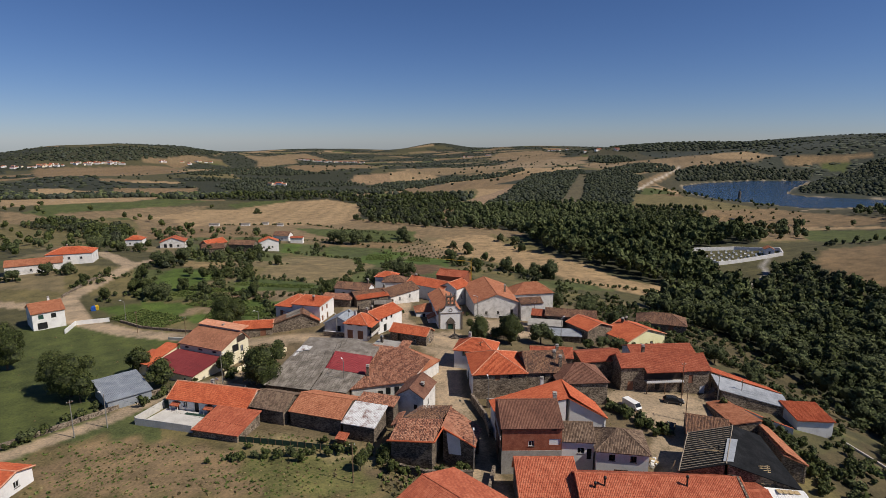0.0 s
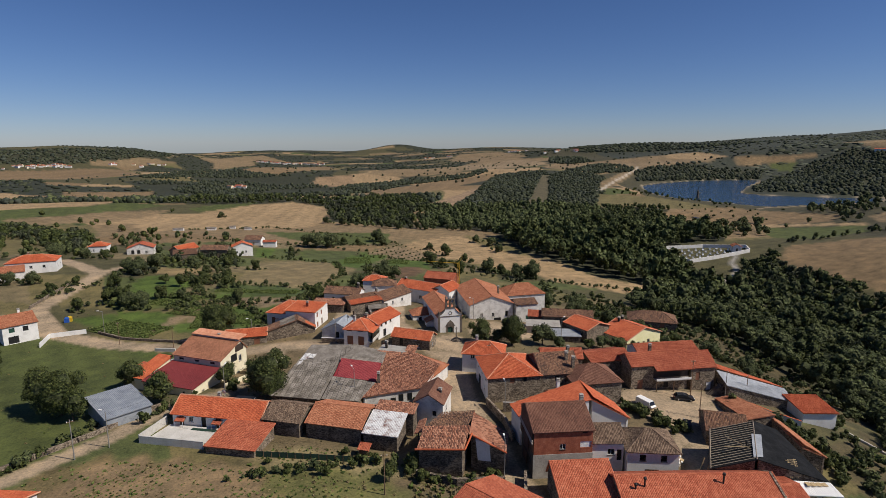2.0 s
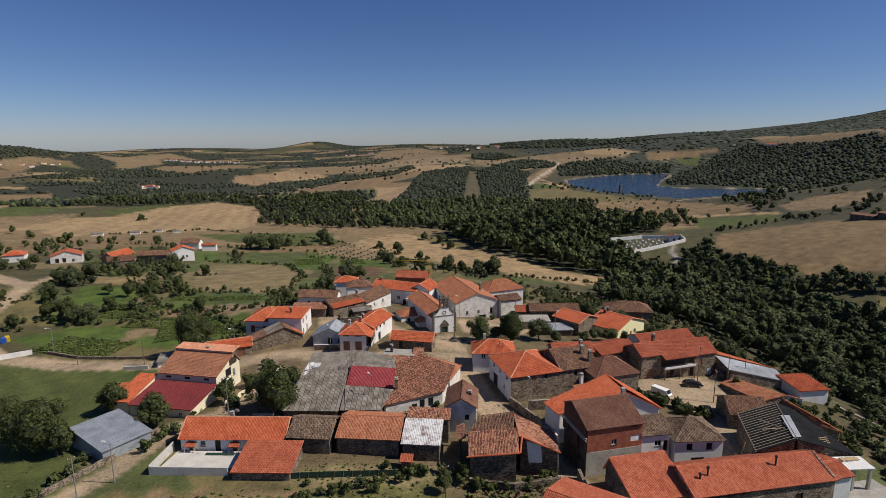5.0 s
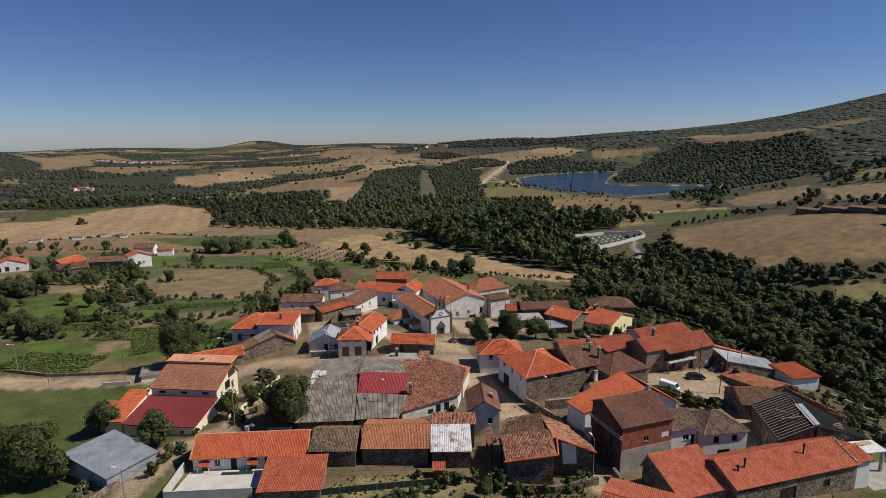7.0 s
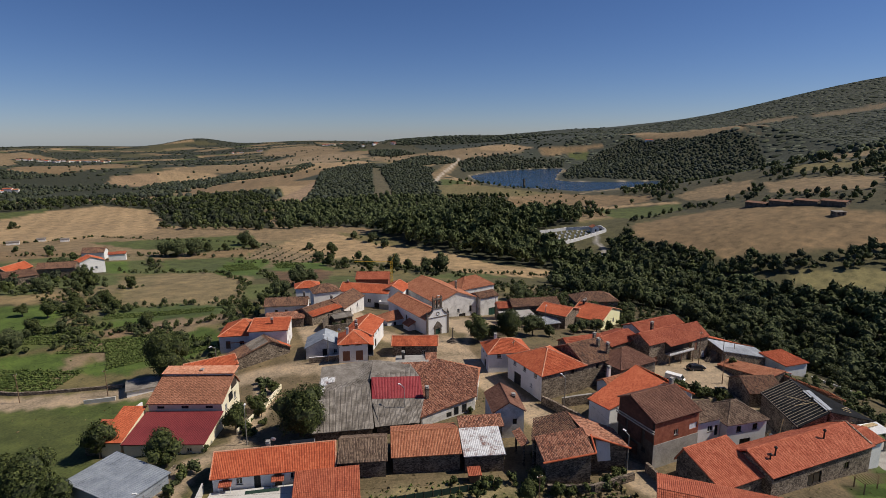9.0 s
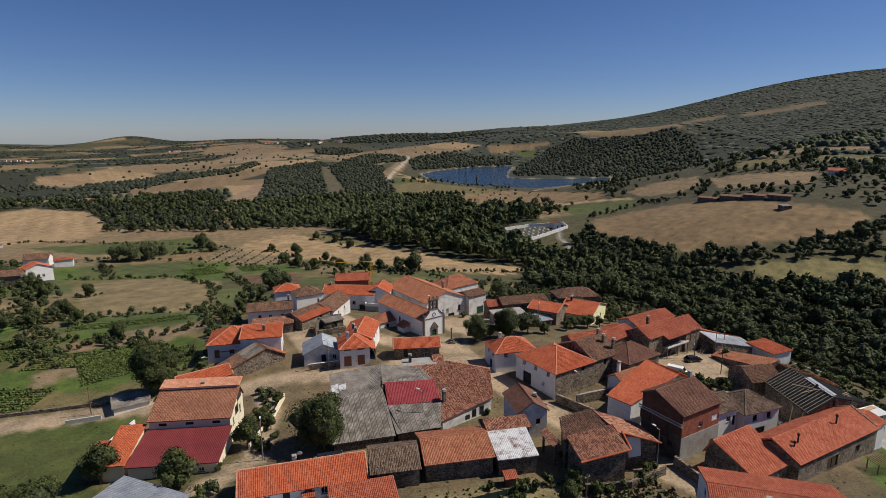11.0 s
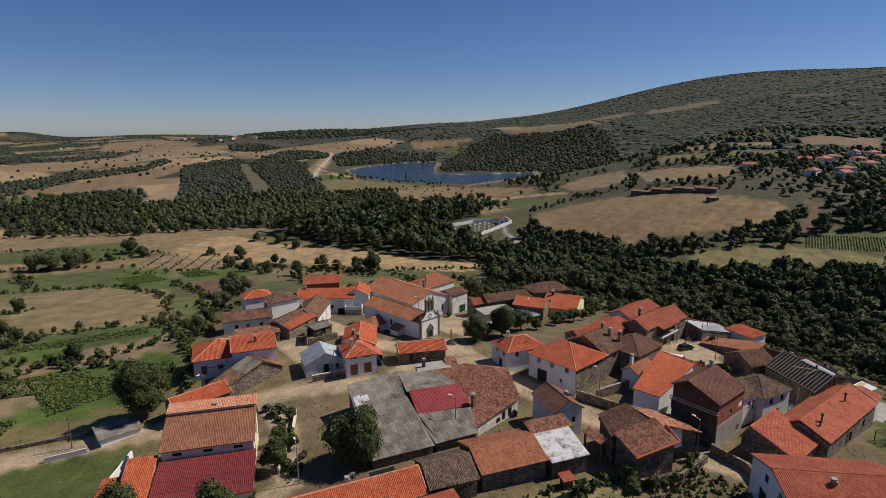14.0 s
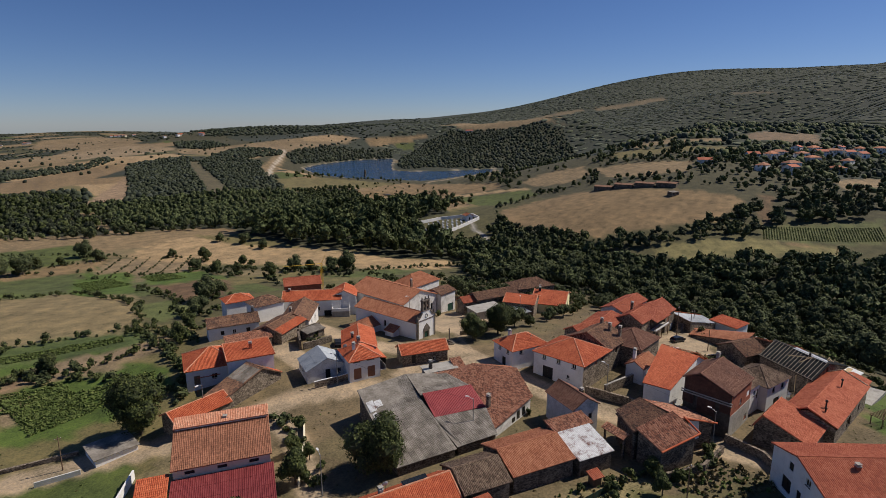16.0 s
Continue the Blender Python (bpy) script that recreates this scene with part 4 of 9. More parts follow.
field((0.20, 0.165, 0.085), 2, (-37, 91), (-36, 97), (-15, 93), (-10, 88), (-16, 86))
field((0.17, 0.15, 0.062), 2, (192, 180), (222, 150), (252, 118), (262, 126), (240, 150), (205, 186))
field(LUSH, 1.2, (-113, 201), (-97, 199), (-92, 194), (-93, 176), (-107, 181))
field(LUSH, 1.2, (-86, 184), (-80, 194), (-77, 196), (-75, 174), (-86, 177))
field((0.25, 0.185, 0.11), 1.2, (-93, 176), (-91, 191), (-84, 203), (-80, 199), (-87, 187), (-89, 178))
field(LUSH, 2, (-125, 239), (-106, 256), (-100, 231), (-109, 214), (-118, 214))
field(LUSH, 1.2, (-68, 196), (-54, 190), (-58, 175), (-64, 177))
field((0.085, 0.110, 0.034), 1.5, (-85, 235), (-48, 231), (-49, 215), (-85, 222))
field((0.20, 0.155, 0.082), 2, (-86, 304), (-53, 325), (-46, 270), (-49, 237), (-83, 242))
field((0.088, 0.112, 0.030), 2, (-78, 369), (-45, 367), (-54, 318), (-76, 335))
field((0.19, 0.145, 0.085), 1.2, (-72, 206), (-69, 213), (-49, 212), (-50, 202), (-66, 198))
field(LUSH, 0.6, (41, 115.2), (45.4, 115.6), (45.2, 116.9), (41, 116.5))
field((0.14, 0.125, 0.052), 1.2, (52, 112), (60, 111.6), (57, 104), (52, 104))
field(LUSH, 1.2, (-84, 185.6), (-80, 204), (-66, 201), (-69, 175), (-75, 171.7), (-85, 176.6))
field((0.19, 0.152, 0.078), 1.0, (-92.2, 303.0), (-74.3, 327.6), (-55.0, 309.9), (-34.9, 283.5), (-44.9, 244.2), (-48.8, 226.8), (-83.2, 240.0))
field((0.066, 0.090, 0.030), 1.0, (-81.1, 235.2), (-46.4, 228.6), (-48.7, 212.8), (-79.2, 225.5))
field(LUSH, 1.0, (-51.9, 318.3), (-39.0, 363.7), (-21.7, 359.2), (-34.4, 292.2), (-48.5, 300.8))
field(LUSH, 1.0, (-107.2, 368.0), (-96.1, 374.8), (-91.2, 333.0), (-99.2, 331.6))
field((0.075, 0.090, 0.032), 1.2, (-77.4, 373.9), (-40.2, 368.0), (-54.0, 316.8), (-72.7, 344.2))
field(LUSH, 1.0, (-126.4, 253.2), (-103.5, 252.4), (-99.4, 232.7), (-124.8, 237.5))
field((0.23, 0.17, 0.085), 1.0, (-128.8, 273.2), (-108.0, 273.8), (-103.2, 255.2), (-124.0, 256.8))
field(LUSH, 1.0, (-18.2, 329.4), (5.4, 327.6), (1.9, 308.2), (-20.3, 298.9))
field((0.125, 0.078, 0.044), 1.2, (-23.4, 295.7), (-0.7, 300.7), (-6.6, 264.5), (-18.5, 252.0), (-26.9, 260.8))
field((0.13, 0.115, 0.05), 1.2, (14.1, 284.8), (45.3, 255.6), (71.2, 226.1), (59.6, 210.6), (36.1, 232.6), (14.7, 255.1))
field(LUSH, 1.0, (-52.6, 319.0), (-35.7, 361.4), (-20.0, 349.2), (-35.1, 300.0), (-49.9, 299.8))
field((0.20, 0.155, 0.08), 1.0, (-73.9, 329.1), (-53.1, 303.1), (-36.9, 292.2), (-43.9, 241.2), (-55.2, 236.1), (-67.9, 245.3), (-80.0, 241.8))
field((0.07, 0.095, 0.030), 1.0, (-80.4, 236.0), (-65.0, 236.6), (-48.8, 225.0), (-49.0, 213.0), (-66.8, 217.6), (-81.3, 224.9))
field((0.21, 0.155, 0.095), 0.8, (-80.1, 213.5), (-68.0, 217.7), (-48.8, 208.6), (-50.4, 200.3), (-66.5, 205.3), (-73.8, 202.1))
field(LUSH, 1.0, (-83.9, 182.5), (-79.8, 196.2), (-64.6, 196.9), (-53.1, 184.7), (-55.0, 174.8), (-68.5, 172.8), (-80.1, 177.1))
field((0.25, 0.185, 0.11), 0.8, (-83.4, 199.7), (-79.8, 199.8), (-77.8, 196.3), (-83.7, 185.1), (-84.6, 184.5))
field((0.205, 0.145, 0.080), 2, (-70.4, 85.2), (-62.4, 94.2), (-46.7, 92.1), (-36.6, 89.9), (-28.2, 76.4), (-63.5, 77.1))
field((0.13, 0.125, 0.045), 2, (-36.6, 89.9), (-18.2, 88.1), (-8.8, 82.5), (-14.4, 77.2), (-27.3, 76.4))
field((0.072, 0.095, 0.024), 1.0, (-87.2, 165.9), (-80.3, 160.4), (-68.8, 154.1), (-72.4, 140.4), (-87.6, 156.1))
TRACKS = [
    (2.2, DIRT, [(-110, 62), (-78, 89), (-67, 103), (-60, 117), (-52, 121), (-46, 138), (-45, 152)]),
    (3.2, DIRT, [(-190, 200), (-142, 193), (-122, 178), (-99, 166), (-76, 159), (-55, 151), (-37, 150), (-20, 140), (-3, 150)]),
    (3.5, DIRT, [(-122, 178), (-143, 203), (-145, 236), (-149, 258), (-172, 282), (-190, 300)]),
    (2.6, DIRT, [(-149, 258), (-140, 300), (-128, 340)]),
    (3.2, DIRT, [(2, 152), (1, 134), (1, 116), (4, 99), (6, 86), (8, 74)]),
    (3.0, DIRT, [(-2, 140), (-14, 165), (-14, 190), (-20, 215)]),
    (3.0, DIRT, [(-30, 150), (-30, 180)]),
    (2.4, DIRT, [(34, 117), (45, 100), (40, 85), (33, 80)]),
    (1.5, (0.30, 0.28, 0.25), [(144, 278), (162, 286), (175, 295), (184, 305), (189, 320), (198, 331), (206, 342), (212, 352)]),
    (3.0, (0.46, 0.40, 0.32), [(300, 866), (304, 874), (359, 990), (440, 1120), (506, 1229), (573, 1348)]),
    (3.0, DIRT, [(396, 612), (470, 640), (560, 668), (650, 710)]),
]
SQUARES = [
    [(-6, 160), (-5, 152), (6, 148), (12, 158), (22, 170), (38, 172), (45, 180), (42, 168), (30, 158), (8, 150), (3, 138), (-3, 138), (-8, 150)],
    [(34, 116), (42, 118), (62, 117), (63, 108), (50, 104), (44, 88), (36, 88), (41, 99), (38, 110)],
    [(8, 158), (10, 174), (36, 176), (42, 166), (20, 152)],
]


# outlines of the woods
CLEARING = [(150, 290), (196, 300), (222, 352), (190, 372), (156, 352)]
VALLEY = [(88, 10), (88, 60), (97, 92), (103, 118), (106, 150), (98, 172), (86, 190), (80, 215), (100, 240), (122, 262), (126, 280), (150, 300), (176, 264), (182, 222), (188, 180), (226, 126), (250, 104), (300, 40), (260, -40), (120, -40)]
BELT = [(66, 360), (60, 430), (91, 407), (160, 440), (225, 440), (232, 400), (215, 372), (190, 372), (156, 352), (150, 290), (122, 272), (100, 296), (84, 326)]
HILL = [(50, 666), (135, 1005), (201, 1297), (257, 1331), (316, 1283), (310, 1180), (371, 1291), (398, 1173), (397, 1100), (249, 700), (218, 650), (146, 705)]
PLAIN = [(-900, 700), (-300, 760), (-190, 735), (-110, 710), (-85, 560), (0, 480), (-10, 680), (-140, 820), (-300, 900), (-900, 980)]
POINT = [(545, 850), (600, 930), (745, 1105), (907, 1210), (1011, 1219), (1035, 1072), (983, 812), (860, 700), (760, 600), (690, 742), (640, 768)]
SHORE = [(452, 1075), (501, 1205), (600, 1360), (681, 1307), (762, 1265), (817, 1232), (753, 1145), (588, 1122)]

SLOPE = [(62, 172), (70, 152), (86, 148), (90, 118), (104, 116), (108, 150), (98, 180), (82, 214), (40, 228), (20, 232), (52, 208)]
BANK = [(64, 70), (70, 96), (86, 104), (92, 112), (90, 60), (86, 20), (60, 30)]
FRONT = [(3, 486), (20, 662), (48, 661), (148, 711), (231, 671), (178, 464), (160, 440), (91, 407), (65, 400), (64, 434), (48, 464)]
DAMWOOD = [(236, 682), (255, 682), (303, 632), (284, 605), (246, 521), (168, 433), (161, 476)]
RIDGE = [(759, 2556), (1039, 2225), (1268, 2055), (1604, 2047), (1350, 1750), (1000, 1800), (927, 1861), (686, 2159)]
KNOLL = [(559, 2140), (640, 2035), (607, 1765), (529, 1767), (499, 1930)]
SPUR = [(381, 1320), (562, 1595), (546, 1317), (506, 1229), (382, 1166)]
HEDGEROW = [(-185, 1334), (-145, 1410), (3, 1427), (143, 1375), (213, 1463), (195, 1351), (129, 1278), (-5, 1242), (-125, 1261)]
TOWNHILL = [(-1910, 2418), (-1860, 2555), (-1827, 2701), (-1583, 2900), (-1383, 3035), (-1268, 3243), (-1208, 2973), (-1353, 2777), (-1418, 2540), (-1665, 2415)]
BEYOND = [(-717, 1559), (-683, 1856), (-376, 1660), (-221, 1514), (-31, 1276), (51, 749), (96, 816), (83, 639), (-70, 811), (-343, 925), (-487, 1102)]


def cells(x, y, size):
    """Random numbers that are the same within each cell of a patchwork."""
    wx = x + 0.25 * size * np.sin(y / size * 1.7) + 0.3 * y
    wy = y + 0.25 * size * np.sin(x / size * 1.3)
    i, j = np.floor(wx / size), np.floor(wy / (size * 0.7))
    h = np.sin(i * 127.1 + j * 311.7) * 43758.5453
    return h - np.floor(h)


def tint(x, y):
    c = np.empty(x.shape + (3,))
    c[:] = SCRUB
    far = np.hypot(x, y)
    n = cells(x, y, 150)
    n2 = cells(x + 900, y - 300, 310)
    patch = [(0.34, TAN), (0.54, STUBBLE), (0.66, WHEAT), (0.80, OLIVE), (0.87, GRASS), (1.1, SCRUB)]
    hill = x * 0.8 - y * 0.12 > 330
    clump = cells(x + 60, y + 20, 190) < 0.55
    for lo, hi_tone in reversed(patch):
        c[(n < lo) & (far > 420) & ~hill] = hi_tone
    dim = (n2 < 0.24) & (far > 420) & ~hill
    c[dim] = SCRUB
    # far clumps: dark ground so the patch reads as one with its trees
    c[clump & (y > 950) & ~hill] = (0.036, 0.040, 0.024)
    slope = (x * 0.8 - y * 0.12 > 190) & (far > 330)
    c[slope & ~hill] = (0.066, 0.061, 0.033)
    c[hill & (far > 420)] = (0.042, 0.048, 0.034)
    c[hill & (n < 0.13) & (far > 420) & (far < 1300)] = (0.16, 0.125, 0.07)
    near = (far < 420) & (x < 90)
    m = cells(x * 2, y * 2, 60)
    c[near & (m < 0.3)] = OLIVE
    c[near & (m > 0.6)] = (0.085, 0.100, 0.034)
    c[near & (m > 0.82)] = (0.175, 0.14, 0.075)
    # inside each wood outline one dark tone, so gaps merge with the crowns
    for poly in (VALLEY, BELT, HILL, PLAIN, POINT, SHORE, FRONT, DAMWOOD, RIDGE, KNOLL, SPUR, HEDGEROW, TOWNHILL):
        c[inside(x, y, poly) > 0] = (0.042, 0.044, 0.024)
    village = inside(x, y, [(-56, 126), (-40, 92), (0, 78), (10, 62), (45, 68), (68, 105), (84, 112), (70, 165), (45, 205), (0, 225), (-35, 215), (-50, 180), (-52, 150)])
    k = np.clip(village / 4 + 0.5, 0, 1)[:, None] * 0.75
    c = c * (1 - k) + np.array((0.155, 0.114, 0.068)) * k
    for poly in (SLOPE, BANK):
        c[inside(x, y, poly) > 0] = (0.092, 0.075, 0.038)
    for tone, edge, poly in FIELDS:
        px, py = np.array(poly).T
        box = (x > px.min() - 20) & (x < px.max() + 20) & (y > py.min() - 20) & (y < py.max() + 20)
        if box.any():
            xx, yy = x[box], y[box]
            k = np.clip(inside(xx + 0.6 * edge * np.sin(yy * 0.7), yy + 0.6 * edge * np.sin(xx * 0.9), poly) / edge + 0.5, 0, 1)[:, None]
            wide = float(np.hypot(px.max() - px.min(), py.max() - py.min()))
            bend, step = 0.7 + 0.013 * wide + 0.11 * len(poly), max(3.2, 0.045 * wide)
            u = (xx * np.cos(bend) + yy * np.sin(bend)) / step
            rows = 1 + 0.075 * np.sin(6.283 * u) + 0.06 * np.sin(2.1 * u + 0.8 * np.sin(yy / step / 5)) + 0.05 * np.sin(xx / step / 1.7 + 2 * np.sin(yy / step / 2.3))
            c[box] = c[box] * (1 - k) + np.array(tone) * rows[:, None] * k
    for poly in SQUARES:
        k = np.clip(inside(x, y, poly) / 1.0 + 0.5, 0, 1)[:, None]
        c = c * (1 - k) + np.array(DIRT) * k
    for wide, tone, line in TRACKS:
        k = np.clip((wide - near_line(x, y, line)) / 0.8 + 0.5, 0, 1)[:, None]
        c = c * (1 - k) + np.array(tone) * k
    shore = inside(x, y, LAKE)
    k = np.clip(1.2 - np.abs(shore + 1) / 3, 0, 1)[:, None] * 0.8
    c = c * (1 - k) + np.array((0.34, 0.28, 0.20)) * k
    return c


def ground():
    """One sheet of rings round the middle of the path, finest over the quarter that is in view, out to the far hills."""
    view = np.arange(-43.0, 87.0, 0.25)
    turn = np.radians(np.concatenate([view, np.arange(88.0, 316.0, 3.0)]))
    reach = [0.5, 20.0, 40.0]
    while reach[-1] < 4900:
        reach.append(reach[-1] + max(1.3, 0.017 * reach[-1]))
    reach = np.array(reach)
    nt, nr = len(turn), len(reach)
    x = (-43 + reach[:, None] * np.sin(turn)[None]).ravel()
    y = (20 + reach[:, None] * np.cos(turn)[None]).ravel()
    v = np.stack([x, y, land(x, y)], -1)
    i, j = np.arange(nr - 1)[:, None] * nt, np.arange(nt)[None]
    k = (j + 1) % nt
    quads = np.stack([(i + j).ravel(), (i + nt + j).ravel(), (i + nt + k).ravel(), (i + k).ravel()], -1)[:, ::-1]
    me = mesh_of("ground", v, quads, M["ground"], True)
    att = me.attributes.new("tint", "FLOAT_COLOR", "POINT")
    c = np.ones((len(v), 4), np.float32)
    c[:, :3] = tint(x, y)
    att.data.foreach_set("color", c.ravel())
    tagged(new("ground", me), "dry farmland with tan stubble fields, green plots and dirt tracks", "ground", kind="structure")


ground()
px, py = np.array(LAKE).T
tagged(part("water", Solid().add([(300, 560, WATER), (800, 560, WATER), (800, 1240, WATER), (300, 1240, WATER)], [(0, 1, 2, 3)]), water_material()),
       "calm blue water of a small reservoir", "water", kind="structure")

# ---------------------------------------------------------------- trees and woods
g = (1 + 5 ** 0.5) / 2
ICO = np.array([(-1, g, 0), (1, g, 0), (-1, -g, 0), (1, -g, 0), (0, -1, g), (0, 1, g), (0, -1, -g), (0, 1, -g), (g, 0, -1), (g, 0, 1), (-g, 0, -1), (-g, 0, 1)])
ICO = ICO / np.linalg.norm(ICO[0])
ICO_F = np.array([(0, 11, 5), (0, 5, 1), (0, 1, 7), (0, 7, 10), (0, 10, 11), (1, 5, 9), (5, 11, 4), (11, 10, 2), (10, 7, 6), (7, 1, 8),
                  (3, 9, 4), (3, 4, 2), (3, 2, 6), (3, 6, 8), (3, 8, 9), (4, 9, 5), (2, 4, 11), (6, 2, 10), (8, 6, 7), (9, 8, 1)])


def crown(lumps, leaves, leaf, rx, z0, z1, seed, core=0.82):
    """Triangles of a crown: an uneven cluster of leafy lumps round solid cores, coloured dark for the shade inside.
    Returns vertices, faces and the index of the material.
    """
    r = np.random.RandomState(seed)
    V, F, I = [], [], []
    k = 0
    mid, half = (z0 + z1) / 2, (z1 - z0) / 2
    spots = []
    for i in range(lumps):
        a, q = r.uniform(0, 2 * np.pi), r.uniform(-0.85, 0.85)
        reach = rx * np.sqrt(1 - q * q) * r.uniform(0.25, 0.78)
        spots.append((reach * np.cos(a), reach * np.sin(a), mid + half * q * 0.72, r.uniform(0.26, 0.56) * min(rx, half * 1.25)))
    spots[0] = (0, 0, mid, 0.54 * min(rx, half * 1.2))
    for sx, sy, sz, sr in spots:
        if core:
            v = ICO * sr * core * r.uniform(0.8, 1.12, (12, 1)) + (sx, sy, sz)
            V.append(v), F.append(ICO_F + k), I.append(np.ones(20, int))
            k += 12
        n = leaves // lumps
        d = r.normal(size=(n, 3))
        d /= np.linalg.norm(d, axis=1)[:, None]
        d[:, 2] = np.where(d[:, 2] < -0.5, -d[:, 2], d[:, 2])
        c = d * sr * r.uniform(0.82, 1.14, (n, 1)) + (sx, sy, sz)
        t = np.cross(d, r.normal(size=(n, 3)))
        t /= np.linalg.norm(t, axis=1)[:, None] + 1e-6
        b = np.cross(d, t) + d * r.uniform(-0.5, 0.7, (n, 1))
        s = leaf * r.uniform(0.6, 1.3, (n, 1))
        v = np.stack([c - t * s * 0.6, c + t * s * 0.6, c + b * s], 1).reshape(-1, 3)
        V.append(v), F.append(np.arange(3 * n).reshape(-1, 3) + k), I.append(np.zeros(n, int))
        k += 3 * n
    return np.concatenate(V), np.concatenate(F), np.concatenate(I)


def trunk_mesh(h, r, limbs, seed, spread):
    q = random.Random(seed)
    s = Solid().tube((0, 0, -0.4), (0.05, 0.03, h * 0.45), r, r * 0.75, 8).tube((0.05, 0.03, h * 0.45), (0.12, -0.05, h * 0.9), r * 0.75, r * 0.3, 8)
    for i in range(limbs):
        a, z = 2 * math.pi * i / limbs + q.uniform(-0.3, 0.3), h * q.uniform(0.35, 0.6)
        e = spread * q.uniform(0.45, 0.7)
        s.tube((0.06, 0, z), (e * math.cos(a), e * math.sin(a), z + h * q.uniform(0.15, 0.3)), r * 0.42, r * 0.12, 6)
    return s


def plant(kind, leaf_mat, lumps, leaves, leaf, rx, z0, z1, seed, r=0.2):
    v, f, i = crown(lumps, leaves, leaf, rx, z0, z1, seed)
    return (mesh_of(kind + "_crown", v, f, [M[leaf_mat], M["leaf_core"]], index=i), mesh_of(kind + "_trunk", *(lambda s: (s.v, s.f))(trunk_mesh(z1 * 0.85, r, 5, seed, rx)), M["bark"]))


GRAND = [plant("grand", "leaf", 20, 9000, 0.17, 3.0, 0.5, 6.0, s) for s in (12, 13)]
ROUND = [plant("round", "leaf", 14, 2000, 0.28, 3.0, 0.5, 5.8, s) for s in (1, 2, 3)]
TALL = [plant("tall", "leaf_light", 10, 2000, 0.34, 1.7, 0.8, 8.0, s) for s in (4, 5)]
OAK = [plant("oak", "leaf_dark", 14, 2000, 0.28, 3.0, 0.5, 5.8, s) for s in (6, 7)]
BUSH = [plant("bush", "leaf", 7, 900, 0.2, 1.3, 0.1, 1.9, s, 0.06) for s in (8, 9)]


def tree(x, y, size=1.0, sort="round", label="", high=1.0, name="tree", group=""):
    pick = {"grand": GRAND, "round": ROUND, "tall": TALL, "oak": OAK, "bush": BUSH}[sort]
    c, t = pick[int(abs(x * 7.3 + y * 3.1)) % len(pick)]
    texts = {"grand": "large old walnut tree with dense dark crown", "round": "broad green leafy tree with a rounded crown", "tall": "slender upright tree with light green leaves",
             "oak": "dark green oak with a dense crown", "bush": "low leafy green shrub on dry ground"}
    th = thing(name if sort != "bush" else "bush", label or texts[sort], "tree" if sort != "bush" else "shrub",
               Matrix.Translation((x, y, level(x, y))) @ Matrix.Rotation(x * 1.7 + y, 4, "Z") @ Matrix.Diagonal((size, size, size * high, 1)), group)
    for nm, me in (("trunk", t), ("crown", c)):
        ob = new(nm, me)
        ob.parent = th
    return th


def wood(name, label, spots, templates, mats, lo, hi, seed, kind="stuff", flat=1.0, smooth=False):
    """Many trees as one object: each spot gets a turned and scaled template."""
    r = np.random.RandomState(seed)
    spots = np.asarray(spots, float)
    which = r.randint(0, len(templates), len(spots))
    V, F, I, k = [], [], [], 0
    zz = land(spots[:, 0], spots[:, 1])
    if smooth:
        east = (land(spots[:, 0] + 5, spots[:, 1]) - land(spots[:, 0] - 5, spots[:, 1])) / 10
        north = (land(spots[:, 0], spots[:, 1] + 5) - land(spots[:, 0], spots[:, 1] - 5)) / 10
    for t, (v, f, i) in enumerate(templates):
        p, z = spots[which == t], zz[which == t]
        n = len(p)
        if not n:
            continue
        a, s = r.uniform(0, 6.28, n), r.uniform(lo, hi, n)
        h = s * r.uniform(0.85, 1.2, n) * flat
        ca, sa = np.cos(a)[:, None], np.sin(a)[:, None]
        X = (v[None, :, 0] * ca - v[None, :, 1] * sa) * s[:, None] + p[:, 0:1]
        Y = (v[None, :, 0] * sa + v[None, :, 1] * ca) * s[:, None] + p[:, 1:2]
        Z = v[None, :, 2] * h[:, None] + z[:, None] - 0.2
        if smooth:
            # low far crowns lie along the slope
            Z = Z + (X - p[:, 0:1]) * east[which == t][:, None] + (Y - p[:, 1:2]) * north[which == t][:, None]
        V.append(np.stack([X, Y, Z], -1).reshape(-1, 3))
        F.append((f[None] + (np.arange(n) * len(v))[:, None, None]).reshape(-1, 3) + k)
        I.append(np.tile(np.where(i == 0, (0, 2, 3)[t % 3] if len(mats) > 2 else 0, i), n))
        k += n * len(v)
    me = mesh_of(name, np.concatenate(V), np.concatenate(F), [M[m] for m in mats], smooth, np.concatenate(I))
    return tagged(new(name, me), label, "woodland", kind=kind)


def scatter(poly, gap, seed, keep=1.0, clear=True, bare=()):
    """Spots on a loose grid inside a polygon, off tracks, fields and water."""
    r = np.random.RandomState(seed)
    p = np.array(poly)
    xs, ys = np.arange(p[:, 0].min(), p[:, 0].max(), gap), np.arange(p[:, 1].min(), p[:, 1].max(), gap)
    X, Y = np.meshgrid(xs, ys)
    x = X.ravel() + r.uniform(-0.5, 0.5, X.size) * gap
    y = Y.ravel() + r.uniform(-0.5, 0.5, X.size) * gap
    ok = (inside(x, y, poly) > 0) & (r.uniform(size=x.size) < keep) & (inside(x, y, LAKE) < -4)
    if clear:
        for tone, edge, f in FIELDS:
            ok &= inside(x, y, f) < -1.0
    for b in bare:
        ok &= inside(x, y, b) < 0
    for wide, tone, line in TRACKS:
        ok &= near_line(x, y, line) > wide + 1.5
    return np.stack([x[ok], y[ok]], -1)


